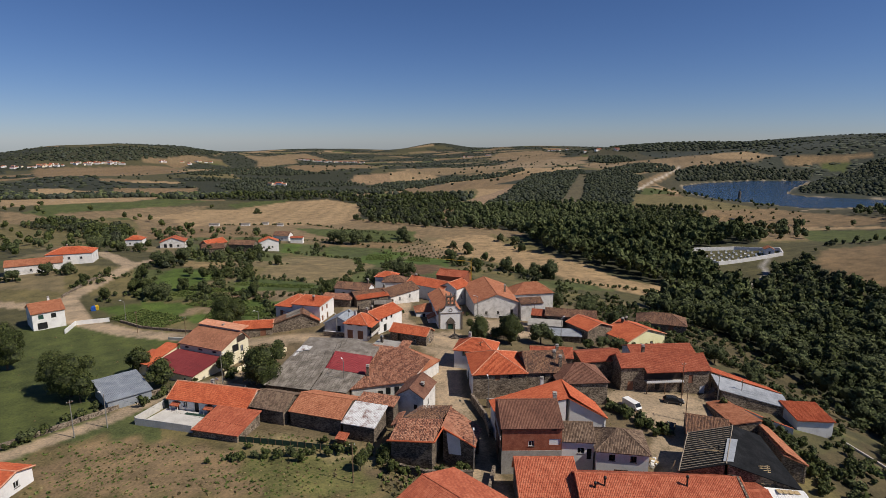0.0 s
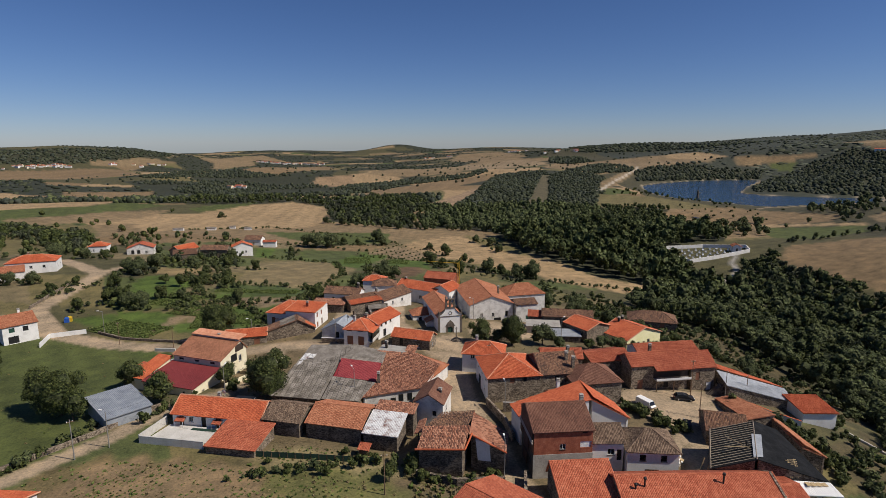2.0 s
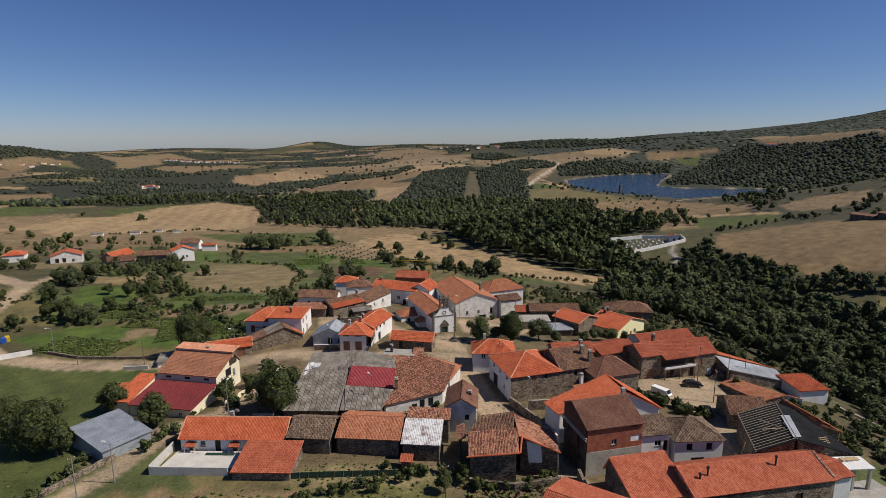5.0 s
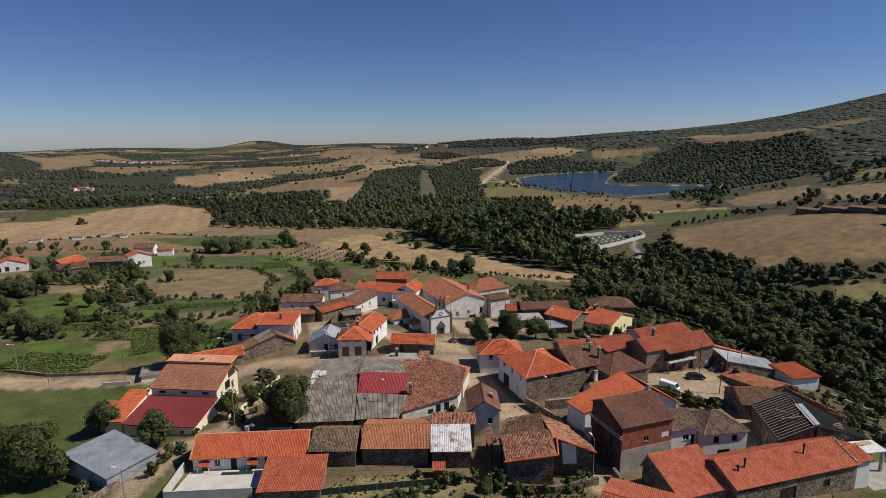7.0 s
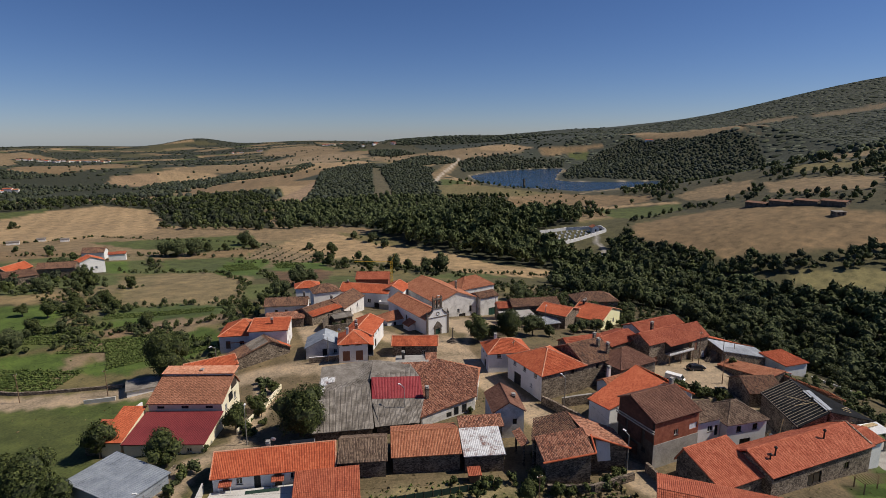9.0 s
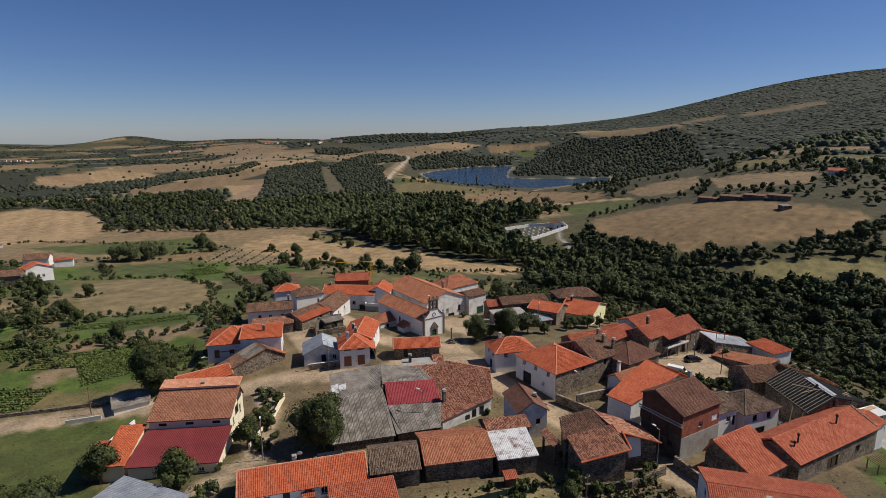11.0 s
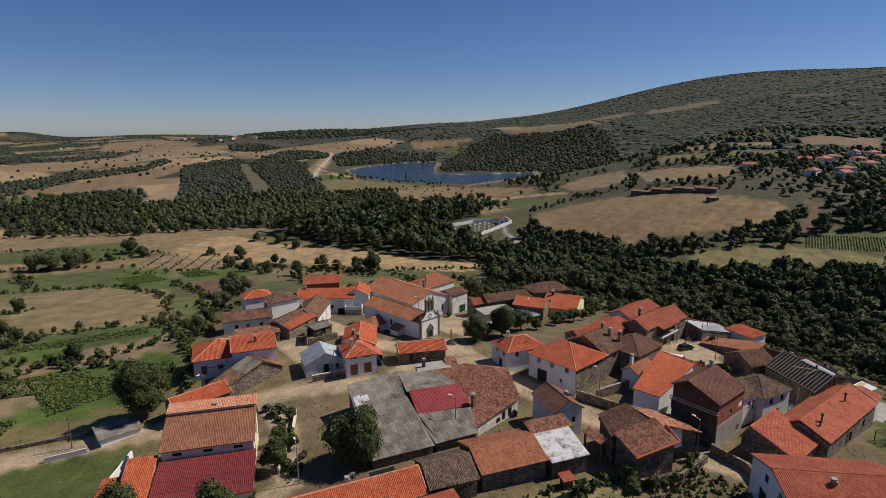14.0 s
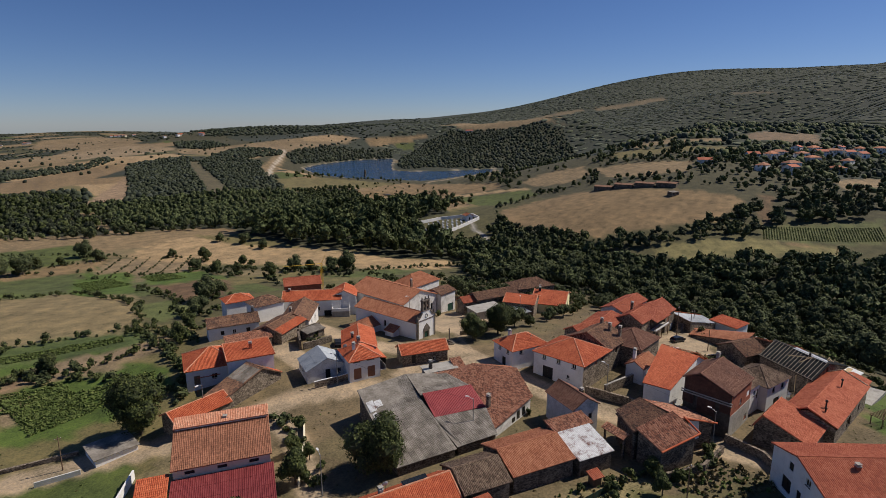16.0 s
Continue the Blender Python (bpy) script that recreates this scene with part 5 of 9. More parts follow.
NEAR_T = [crown(7, 380, 0.52, 3.2, 0.4, 6.4, s, 0.9) for s in (21, 22, 23, 24)]
POPLAR_T = [crown(6, 200, 0.95, 2.6, 0.6, 9.0, s, 0.86) for s in (25, 26, 27)]
FAIR_T = [crown(4, 120, 0.85, 3.2, 0.4, 6.4, s, 0.92) for s in (28, 29, 30)]
MID_T = [(v, f, i * 0) for v, f, i in (crown(3, 54, 0.95, 3.0, 0.2, 5.4, s, 0.96) for s in (31, 32, 33))]


def clump(lumps, seed):
    """Soft rounded crowns grown together, for woods across the valley."""
    r = np.random.RandomState(seed)
    V, F = [], []
    for i in range(lumps):
        a, d = r.uniform(0, 6.28), 0 if i == 0 else r.uniform(1.2, 2.6)
        size = r.uniform(1.4, 2.6) if i else 2.9
        v = ICO * (size, size, size * r.uniform(0.85, 1.25)) * r.uniform(0.78, 1.18, (12, 1)) + (d * np.cos(a), d * np.sin(a), size * r.uniform(0.75, 1.05))
        V.append(v), F.append(ICO_F + 12 * i)
    v, f = np.concatenate(V), np.concatenate(F)
    f = f[(v[f][:, :, 2].mean(1) > 0.9)]
    n = 2 + 4 * (lumps - 1)
    c = v[r.choice(np.where(v[:, 2] > 1.2)[0], n)] * r.uniform(0.9, 1.06, (n, 1))
    spray = (c[:, None] + r.normal(size=(n, 3, 3)) * 0.55).reshape(-1, 3)
    f = np.concatenate([f, np.arange(3 * n).reshape(-1, 3) + len(v)])
    v = np.concatenate([v, spray]) - (0, 0, 1.2)
    return v, f, np.zeros(len(f), int)


CLUMP_T = [clump(2, s) for s in (61, 62, 63, 64)]
SINGLE_T = [clump(1, s) for s in (65, 66, 67, 68)]
MIX = ["far_leaf", "leaf_core", "haze_leaf", "far_leaf"]
trees_in = scatter(VALLEY, 4.7, 1, 0.95, bare=[CLEARING])
close = (trees_in[:, 0] < 165) & (trees_in[:, 1] < 215)
wood("valley_wood", "dense dark green oak and ash wood in the valley", trees_in[close], NEAR_T, ["leaf_dark", "leaf_core", "leaf", "leaf_light"], 0.45, 1.5, 1)
wood("far_valley_wood", "dense dark green oak wood along the valley floor", trees_in[~close], FAIR_T, ["leaf_dark", "leaf_core", "leaf", "leaf_light"], 0.55, 1.6, 21)
wood("poplar_wood", "tall lighter green poplars along the stream", scatter(BELT, 5.4, 2, 0.95, bare=[CLEARING]), POPLAR_T, ["leaf_light", "leaf_core", "leaf", "leaf_light"], 0.8, 1.75, 2)
wood("front_wood", "mixed oaks and poplars at the foot of the hill", scatter(FRONT, 6.4, 31, 0.9), MID_T, ["leaf_light", "leaf_core", "leaf_dark", "leaf_light"], 0.7, 1.7, 31)
wood("hill_wood", "dark evergreen plantation on the low hill", scatter(HILL, 5.6, 3, 0.95), CLUMP_T, MIX, 0.45, 1.2, 3, flat=0.85, smooth=True)
wood("firebreak_trees", "young trees dotted along the cleared firebreak", scatter([(268, 1010), (296, 1200), (322, 1190), (236, 720), (205, 690)], 9, 32, 0.6, clear=False), SINGLE_T, MIX, 0.4, 0.8, 32, smooth=True)
wood("dam_foot_wood", "oaks grown together below the dam", scatter(DAMWOOD, 6.2, 33, 0.9), MID_T, ["leaf_dark", "leaf_core", "leaf", "leaf_dark"], 0.7, 1.5, 33)
along_river = scatter(PLAIN, 7.6, 4, 0.88)
near_bank = along_river[:, 0] > -330
wood("river_wood", "long belt of dark green trees across the plain", along_river[near_bank], MID_T, ["leaf_dark", "leaf_core", "leaf", "far_leaf"], 0.6, 1.6, 4)
wood("river_wood_west", "belt of dark green trees across the plain", along_river[~near_bank], CLUMP_T, ["far_leaf", "leaf_core", "leaf_dark", "haze_leaf"], 0.7, 1.7, 14, smooth=True)
beyond = scatter(BEYOND, 10.5, 34, 0.9)
wood("river_wood_beyond", "belts of dark trees beyond the river", beyond[cells(beyond[:, 0] * 0.6, beyond[:, 1] + 40, 105) < 0.62], CLUMP_T, MIX, 0.8, 1.5, 34, smooth=True)
wood("lakeside_wood", "dark oak wood on the far shore of the lake", scatter(POINT, 7.6, 5, 0.93), CLUMP_T, MIX, 0.6, 1.5, 5, flat=0.9, smooth=True)
wood("shore_wood", "broom and oak wood on the lake shore", scatter(SHORE, 8.6, 15, 0.88), CLUMP_T, MIX, 0.7, 1.5, 15, smooth=True)
for n, (poly, gap, size) in enumerate(((RIDGE, 17, 2.2), (KNOLL, 11, 1.6), (SPUR, 9, 1.2), (HEDGEROW, 8, 1.1), (TOWNHILL, 20, 2.6))):
    wood(("ridge_wood", "knoll_wood", "spur_wood", "hedgerow_wood", "pine_hill_wood")[n], ("dark wood along the ridge behind the lake", "dark copse on the tan hill", "dark wood on the spur by the track", "belt of trees between the stubble fields", "dark pine wood on the distant hill")[n],
         scatter(poly, gap, 40 + n, 0.92, clear=False), SINGLE_T, MIX, 0.7 * size, 1.4 * size, 40 + n, flat=0.55 if n in (0, 4) else 0.9, smooth=True)
DAM = [(200, 452), (350, 481), (420, 554), (440, 520), (380, 462), (352, 415), (236, 393), (215, 372), (232, 440)]
wood("field_edge_trees", "oaks along the field edges below the dam", scatter(DAM, 9, 6, 0.6), MID_T, ["leaf_dark", "leaf_core"], 0.9, 1.6, 6)
MOUNT = [(520, -200), (480, 150), (520, 300), (540, 520), (760, 540), (700, 700), (760, 1000), (800, 1260), (900, 1350), (1700, 2100), (2500, 1900), (3300, 1300), (3300, 0), (1200, -300)]
wood("mountain_scrub", "oak scrub covering the long mountain slope", scatter(MOUNT, 17, 7, 0.92, bare=[POINT, RIDGE]), SINGLE_T, ["scrub", "scrub", "far_leaf", "scrub"], 1.5, 3.8, 7, flat=0.11, smooth=True)
FARP = [(-3600, 1000), (-900, 990), (-300, 910), (60, 1100), (230, 1260), (480, 1200), (900, 1260), (1700, 2150), (2400, 3000), (1500, 4300), (-2600, 4300), (-3800, 2500)]
far_spots = scatter(FARP, 32, 8, 1.0, bare=[BEYOND, RIDGE, KNOLL, TOWNHILL, HEDGEROW])
lump = cells(far_spots[:, 0] + 60, far_spots[:, 1] + 20, 190)
wood("distant_trees", "distant woods and hedgerows over the rolling plain", far_spots[lump < 0.55], SINGLE_T, MIX, 1.0, 3.0, 8, flat=0.36, smooth=True)
wood("dotted_oaks", "single oaks and hedges dotted over the tan hills", scatter([(-900, 1000), (-300, 1010), (60, 1080), (250, 1340), (480, 1280), (900, 1300), (1300, 1700), (700, 2900), (-900, 2800)], 30, 35, 0.13, clear=False), SINGLE_T, MIX, 0.7, 1.5, 35, smooth=True)
NEARFAR = [(-900, 300), (-210, 330), (-180, 460), (-330, 600), (-260, 690), (-900, 700)]
wood("plain_trees", "scattered trees and hedges on the plain", scatter(NEARFAR, 20, 9, 0.5), MID_T, ["leaf", "leaf_core"], 0.9, 1.5, 9)

# ---------------------------------------------------------------- village houses
WIN = "window"
house("small schist house with an orange tiled roof", -8.6, 146.3, -23.6, 11.5, 5.6, 2.4, 1.7, walls="stone",
      front_o=((6.4, 2.2, 0.9, 0.9, WIN), (7.2, 0.3, 0.9, 1.1, WIN), (2.2, 0.4, 1.0, 2.0, "dark")), right_o=((1.8, 0.6, 0.8, 1.0, WIN),))
house("two-storey white house with hipped orange roof and glazed balcony", -23.3, 150.5, -15.5, 7.5, 8.2, 4.2, 2.1, "hip", "white",
      front_o=((0.9, 0.3, 1.7, 2.5, "shutter"), (4.0, 0.3, 1.7, 2.5, "shutter"), (0.9, 4.2, 1.5, 0.7, WIN), (4.0, 4.2, 1.5, 0.7, WIN)),
      right_o=((0.6, 3.6, 0.9, 1.2, WIN), (1.9, 3.6, 0.9, 1.2, WIN), (3.2, 3.6, 0.9, 1.2, WIN), (4.5, 3.6, 0.9, 1.2, WIN), (5.8, 3.6, 0.9, 1.2, WIN), (2.0, 0.0, 1.6, 2.2, "dark")),
      stacks=((-1.4, -0.6, 0.5, "worn_white"), (0.8, 2.6, 0.4, "stone")), frames="dark_frame")
house("orange-roofed rear wing with pale walls", -18.6, 157.6, -32, 8, 12, 4.2, 1.7, "gable_d", "white",
      right_o=((1.2, 3.4, 0.9, 1.2, WIN), (3.4, 3.4, 0.9, 1.2, WIN), (5.8, 3.4, 0.9, 1.2, WIN), (2.5, 0, 1.4, 2.2, "dark")), stacks=((-1.5, -2, 0.4, "stone"),), frames="dark_frame")
house("plain white house under a grey metal gable roof", -29.2, 156.2, -15, 9.5, 8, 2.2, 2.3, "gable_d", "worn_white", "metal_dull", "rib",
      front_o=((4.0, 0.1, 1.1, 2.1, "dark"), (6.6, 0.9, 0.9, 1.1, WIN)), left_o=((3, 1.2, 0.9, 1.1, WIN),))
house("white two-storey house with low orange roof", -40.9, 168.2, -15.8, 10, 10, 4.6, 0.7, "gable_w", "white", off=4,
      right_o=((1.2, 3.6, 1.0, 1.4, "shutter"), (4.2, 3.6, 1.0, 1.4, "shutter"), (1.2, 0.6, 1.0, 1.6, "shutter"), (4.4, 0.4, 1.0, 2.0, "door")), stacks=((0.5, -0.5, 0.9, "brick"),))
house("small white lean-to with red tile roof", -48.9, 171.1, -15.8, 4.6, 3.4, level(-48.9, 171.1) + 2.4, 0.9, "shed", "white", "tile_red", name="outhouse", category="outbuilding")
house("hipped orange-roofed wing with a white veranda", -47.0, 174.2, -15.8, 11.5, 11, 2.4, 2.8, "hip", "white",
      front_o=((1.5, 0.6, 1.2, 2.1, "door"), (5, 1.4, 1.2, 1.2, WIN)), left_o=((2, 1.4, 1.1, 1.2, WIN), (6, 1.4, 1.1, 1.2, WIN)))
patched = house("long schist house with patched brown tile roof", -45.4, 160.6, 14, 16, 5.5, 0.3, 3.4, "gable_d", "stone", "tile_brown", "old", off=2.9, back=0.7,
      front_o=((9.5, 1.6, 0.7, 0.6, "dark"), (12.5, 1.4, 0.8, 0.8, "dark")))
roof_on(patched, [(-2, 2.6, 2.27), (-2, -2.6, 2.27), (2.2, -2.6, 3.58), (2.2, 2.6, 3.58)], "fibre", "sheet", thick=0.05, name="roof_patch")
roof_on(patched, [(7.8, -2.7, 0.92), (7.8, -0.6, 0.92), (5, -0.6, 2.56), (5, -2.7, 2.56)], "tile_new", "old", thick=0.05, name="roof_patch")
house("low annexe with orange and red tiles", -56.2, 157.4, 10, 11.5, 6, 0.2, 1.6, walls="stone", cover="tile_new", style="old",
      front_o=((7.5, 0.1, 1.6, 2.0, "brown"),))
house("large worn white gabled house with clay tile roof", 16.6, 190.2, 6, 15.5, 25, 1.2, 2.9, "gable_d", "worn_white", "tile_warm",
      front_o=((3.6, 2.4, 0.9, 1.3, WIN), (7.6, 2.4, 0.9, 1.3, WIN), (8.3, 0.0, 2.4, 1.9, "dark"), (12.2, 2.2, 0.9, 1.9, "dark")), left_o=((12, 1.6, 0.9, 1.2, WIN), (18, 1.6, 0.9, 1.2, WIN), (21, 0, 1.2, 2.1, "door")),
      stacks=((4.5, -4, 0.7, "stone"),))
house("worn white house with clay hipped roof", 32, 197, 10, 15, 10, 0.2, 3.2, "hip", "worn_white", "tile_warm", right_o=((2, 2, 1, 1.2, WIN), (5, 2, 1, 1.2, WIN)))
house("white lean-to wing with a green garage door", 29.2, 181.2, 10, 8, 7, 0.9, 1.2, "gable_w", "worn_white", "tile_brown", front_o=((3.4, 0.1, 2.9, 2.6, "green"),))
house("pale yellow house with wide orange gable roof", 56.8, 157.6, 28, 15.6, 11, -2, 2.6, "gable_d", "yellow", "tile_new",
      front_o=((4.5, 1.2, 1.2, 1.2, WIN), (9, 1.2, 1.2, 1.2, WIN), (7, 0, 1.0, 2.1, "door")), right_o=((2, 1.2, 1.4, 1.3, WIN), (6, 1.2, 1.4, 1.3, WIN)), stacks=((-1.0, 3.5, 0.8, "black"), (0.8, 3.8, 0.8, "black")))
house("low house with broad orange tiled roof", 44, 159.5, 28, 10, 10, 0.0, 1.6, "gable_d", "stone", "tile_new")
house("old barn with brown tile roof", 40.5, 168.5, -14, 16, 7, 0.2, 1.6, walls="stone", cover="tile_brown", style="old")
house("low outbuilding with red-brown tile roof", 33, 170.5, -16, 9, 5, -0.4, 1.4, walls="stone", cover="tile_red")
house("schist farmhouse with brown hipped roof", 74, 180, -20, 16, 10, -5.5, 2.5, "hip", "stone", "tile_brown", front_o=((10, 0.8, 1.5, 1.8, "brown"),))
house("grey concrete shed with flat roof", 31.5, 163.4, -12, 10.5, 6, -0.9, 0.25, "shed", "concrete", "concrete", "plain", front_o=((6, 0, 2, 2, "dark"),))
house("open shelter with pale metal roof", 36.0, 156.0, -8, 9.5, 5.5, -1.6, 0.5, "shed", "stone_dark", "metal_grey", "rib")
# house with the long balcony on the yard
house("schist house with red roof above the yard", 47.0, 121.3, 4, 14.5, 7.4, 3.9, 2.0, "gable_w", "stone", "tile_red",
      front_o=((1.6, 0.4, 1.3, 2.2, "brown"), (6.4, 3.1, 1.2, 2.1, "brown"), (9.4, 3.1, 1.2, 2.1, "brown"), (12.2, 3.1, 1.0, 1.3, WIN), (8.0, 0.3, 1.2, 2.1, "dark")), stacks=((0.5, 2.8, 0.5, "stone_dark"),))
veranda = thing("veranda", "timber veranda front coloured dark for its shaded recess", "veranda", pose(47.0, 121.3, 0, 0, 0, 4))
# flat panel whose dark colour carries both brown timber and the recess shade
part("boarding", Solid().box(-1.6, -3.42, 0.8, 7.0, -3.36, 3.5), M["dark_frame"], veranda)
roof_on(veranda, [(-1.9, -5.35, 3.3), (7.25, -5.35, 3.3), (7.25, -3.6, 3.98), (-1.9, -3.6, 3.98)], "tile_red")
house("red-roofed schist wing with outside stairs", 57.4, 121.9, 4, 6.6, 8.2, 2.9, 2.6, "gable_w", "stone", "tile_red", front_o=((4.0, 0.2, 1.2, 1.9, "white"), (1.2, 2.8, 1.0, 2.0, "brown")))
house("low barn with dark maroon tile roof", 37.0, 126.2, 10, 11, 8, 3.4, 1.2, walls="stone_dark", cover="tile_red")
house("rear barn with maroon roof", 53, 129.4, 4, 16, 7, 3.6, 1.4, walls="worn_white", cover="tile_red")
shelter("long barn roofed with pale galvanised sheets", [
    ([(60.9, 113.6, 0.4), (76.2, 111.6, -3.4), (77.2, 117.4, -2.6), (61.6, 119.6, 1.6)], "metal_grey", "rib"),
    ([(77.2, 122.0, -3.2), (62.4, 124.4, 1.6), (61.6, 119.8, 2.0), (77.2, 117.6, -2.4)], "tile_new", "tile")], "stone")
house("white street house with orange and brown hipped roof", 12.0, 119.0, 4, 12.4, 13, 4.4, 2.9, "hip", {"front": "stone", "rest": "white"}, "tile_new",
      left_o=((2.2, 4.2, 1.0, 1.2, WIN), (5.8, 4.2, 1.0, 1.2, WIN), (9.6, 4.2, 1.0, 1.2, WIN), (2.4, 0.0, 2.6, 2.8, "dark"), (8.4, 1.6, 0.7, 0.8, WIN)),
      front_o=((4.8, 4.0, 1.1, 1.7, "brown"), (7.8, 4.2, 0.8, 1.0, "dark")))
house("stone house with weathered brown tile roof", 22.6, 119.6, 4, 9.6, 12, 4.3, 2.8, "gable_w", "stone", "tile_brown", front_o=((3, 3.8, 0.9, 1.2, "dark"),), stacks=((3.6, 0.6, 0.8, "stone"), (2.2, -2.2, 0.6, "stone")))
house("orange-roofed back wing by the square", 8.4, 130.8, -14, 10.5, 8, 3.9, 2.2, "hip", "white", "tile_new",
      left_o=((2, 3.4, 1.0, 1.2, WIN), (5, 3.4, 1.0, 1.2, WIN), (3.4, 0, 1.4, 2.2, "dark")), front_o=((2, 3.4, 1.0, 1.2, WIN),), stacks=((-2.0, 1.5, 0.4, "worn_white"),))
house("schist house with red-brown hipped roof", 29.6, 114.2, 4, 11, 9.4, 3.7, 2.7, "hip", "stone", "tile_choc", stacks=((-3.6, 1.5, 0.9, "stone"),))
house("rear roof of clay tiles", 25.6, 124.4, -6, 10, 6, 4.6, 1.6, walls="stone", cover="tile_red")
house("small white courtyard house with clay roof", 21.8, 107.6, 4, 7.4, 4.6, 2.4, 1.3, walls="white", cover="tile_warm", front_o=((4.8, 0.9, 0.9, 1.1, WIN), (1.2, 0, 0.9, 2, "dark")), stacks=((-1.0, 1.2, 1.5, "white"),))
shelter("long white house with broad bright orange roof", [
    ([(8.9, 100.7, 4.3), (9.6, 95.4, 4.4), (23.5, 96.2, 6.9), (23.7, 104.3, 7.1)], "tile_new", "tile"),
    ([(30.8, 95.4, 3.2), (29.9, 101.6, 3.5), (23.7, 104.3, 7.1), (23.5, 96.2, 6.9)], "tile_new", "tile")], "white", "house", "house")
brick_house = house("tall brick and concrete house with chocolate tile roof", 14.8, 88.9, 1, 10.6, 9.0, 7.2, 2.4, walls={"rest": "brick", "back": "concrete", "left": "shaded_dirty_concrete"}, cover="tile_choc", off=1.4, back=8.0,
      front_o=((4.4, 5.2, 1.0, 1.0, WIN), (7.9, 5.4, 1.9, 1.1, "white"), (8.2, 8.0, 0.9, 0.6, "dark"), (8.0, 1.6, 1.0, 0.9, WIN)), left_o=((3.5, 5.2, 1.0, 1.0, "dark"), (1.2, 7.8, 1.2, 0.9, "dark"), (5.6, 2.0, 1.0, 1.0, "dark")), stacks=((5.0, 2.2, 0.5, "concrete"),))
part("base_storey", Solid().box(-5.06, -4.21, -2.6, 2.6, -4.1, 3.1).box(3.9, -4.21, -2.6, 5.06, -4.1, 3.1).box(2.6, -4.21, -2.6, 3.9, -4.1, -0.6)
     .box(2.6, -4.21, 0.6, 3.9, -4.1, 3.1), M["concrete"], brick_house, "rendered grey concrete ground floor")
for z in (5.15, 5.6):
    part("floor_band", Solid().box(-5.40, -4.4, z, -5.24, 4.5, z + 0.2), M["concrete"], brick_house, "pale concrete beam under the dark gable")
for y0, y1, z0, z1 in ((-1.6, 1.5, 2.2, 5.1), (2.2, 4.2, 3.4, 5.1), (-4.2, -2.4, 3.6, 5.1), (-0.9, 1.9, -0.4, 1.6)):
    part("brick_infill", Solid().box(-5.30, y0, z0, -5.22, y1, z1), M["dark_brick"], brick_house, "dark bare brick infill in the unfinished wall")
part("brick_infill", Solid().prism([(-5.29, -4.0, 5.8), (-5.29, -4.0, 7.2), (-5.29, 1.4, 9.2), (-5.29, 3.9, 8.2), (-5.29, 3.9, 5.8)], (0.06, 0, 0)), M["dark_brick"], brick_house, "dark bare brick gable of the unfinished wall")
house("white two-storey house with lichened hipped roof", 30.1, 86.5, -9, 8.9, 8, 3.8, 2.3, "hip", "white", "tile_grey", "tile",
      front_o=((2.0, 3.6, 1.0, 1.1, WIN), (5.4, 3.6, 1.0, 1.1, WIN), (2.9, 0.1, 2.3, 2.0, "dark")), frames="dark_frame")
house("narrow white link house with mossy tiles", 22.9, 88.3, -4, 5.9, 7, 4.5, 1.9, walls="white", cover="tile_grey", style="tile", front_o=((2.6, 3.6, 1.2, 1.1, WIN), (4.2, 2.6, 0.8, 2.0, "dark")))
# house with the walled terrace
house("long white house with orange roof beside a terrace", -47.2, 108.1, -13.5, 19, 7.6, 1.7, 2.4, walls="white", cover="tile_new",
      front_o=((1.4, 0.1, 1.0, 2.0, "door"), (3.4, 1.0, 1.0, 1.1, WIN), (6.1, 0.1, 1.0, 2.1, "dark"), (9.2, 0.1, 1.1, 2.1, "door"), (11.6, 1.0, 1.0, 1.1, WIN)), stacks=((-1.2, 0.4, 0.5, "concrete"),))
house("low shed with deep red tile roof", -41.3, 97.7, -14, 9.9, 8.2, 1.2, 1.0, "shed", "stone", "tile_red")
house("dark schist barn with warm clay tile roof", -23.3, 103.2, -17.5, 11.6, 10, 2.2, 1.8, walls="stone_dark", cover="tile_warm")
house("dark shed under peeling white metal sheets", -15.0, 98.0, -17.5, 7.0, 6.4, 2.0, 1.5, "shed", "stone_dark", "metal_rusty", "rib")
house("strip of old clay tiles behind the shed", -12.9, 102.6, -17.5, 8, 3.4, 3.3, 0.6, "shed", "stone_dark", "tile_old", "old")
house("old barn under mossy rough tiles", -33.6, 104.9, -17.5, 8.0, 8.4, 2.2, 1.9, walls="stone_dark", cover="tile_grey", style="old")
old_house = shelter("broad old house with mottled clay tile roof", [
    ([(-20.4, 112.8, 0.8), (-7.4, 114.6, 1.85), (-3.0, 122.5, 3.8), (-10.0, 128.8, 4.84), (-16.6, 126.0, 3.9)], "tile_old", "old"),
    ([(-5.6, 118.0, 2.0), (-0.6, 126.0, 2.2), (-10.0, 128.8, 4.8), (-3.2, 122.4, 3.75)], "tile_warm", "old"),
    ([(-0.8, 126.4, 2.2), (-11.0, 131.8, 3.1), (-16.4, 126.4, 3.8), (-10.0, 128.9, 4.75)], "tile_old", "old")], "worn_white", "house", "house")
for k_, w_, h_ in ((0.50, 1.0, 0.8), (0.64, 0.9, 1.5), (0.80, 0.9, 1.6)):
    q = Vector((-19.8, 113.3, 0)).lerp(Vector((-7.8, 115.0, 0)), k_)
    m_ = pose(q.x, q.y, -0.9, 0, 0, 8)
    fr = part("window_frame", Solid().box(-w_ / 2 - 0.08, -0.12, -0.08, w_ / 2 + 0.08, 0.1, h_ + 0.08, m_), M["granite"], old_house)
    part("pane", Solid().box(-w_ / 2, -0.15, 0, w_ / 2, -0.125, h_, m_), M["glass"], fr)
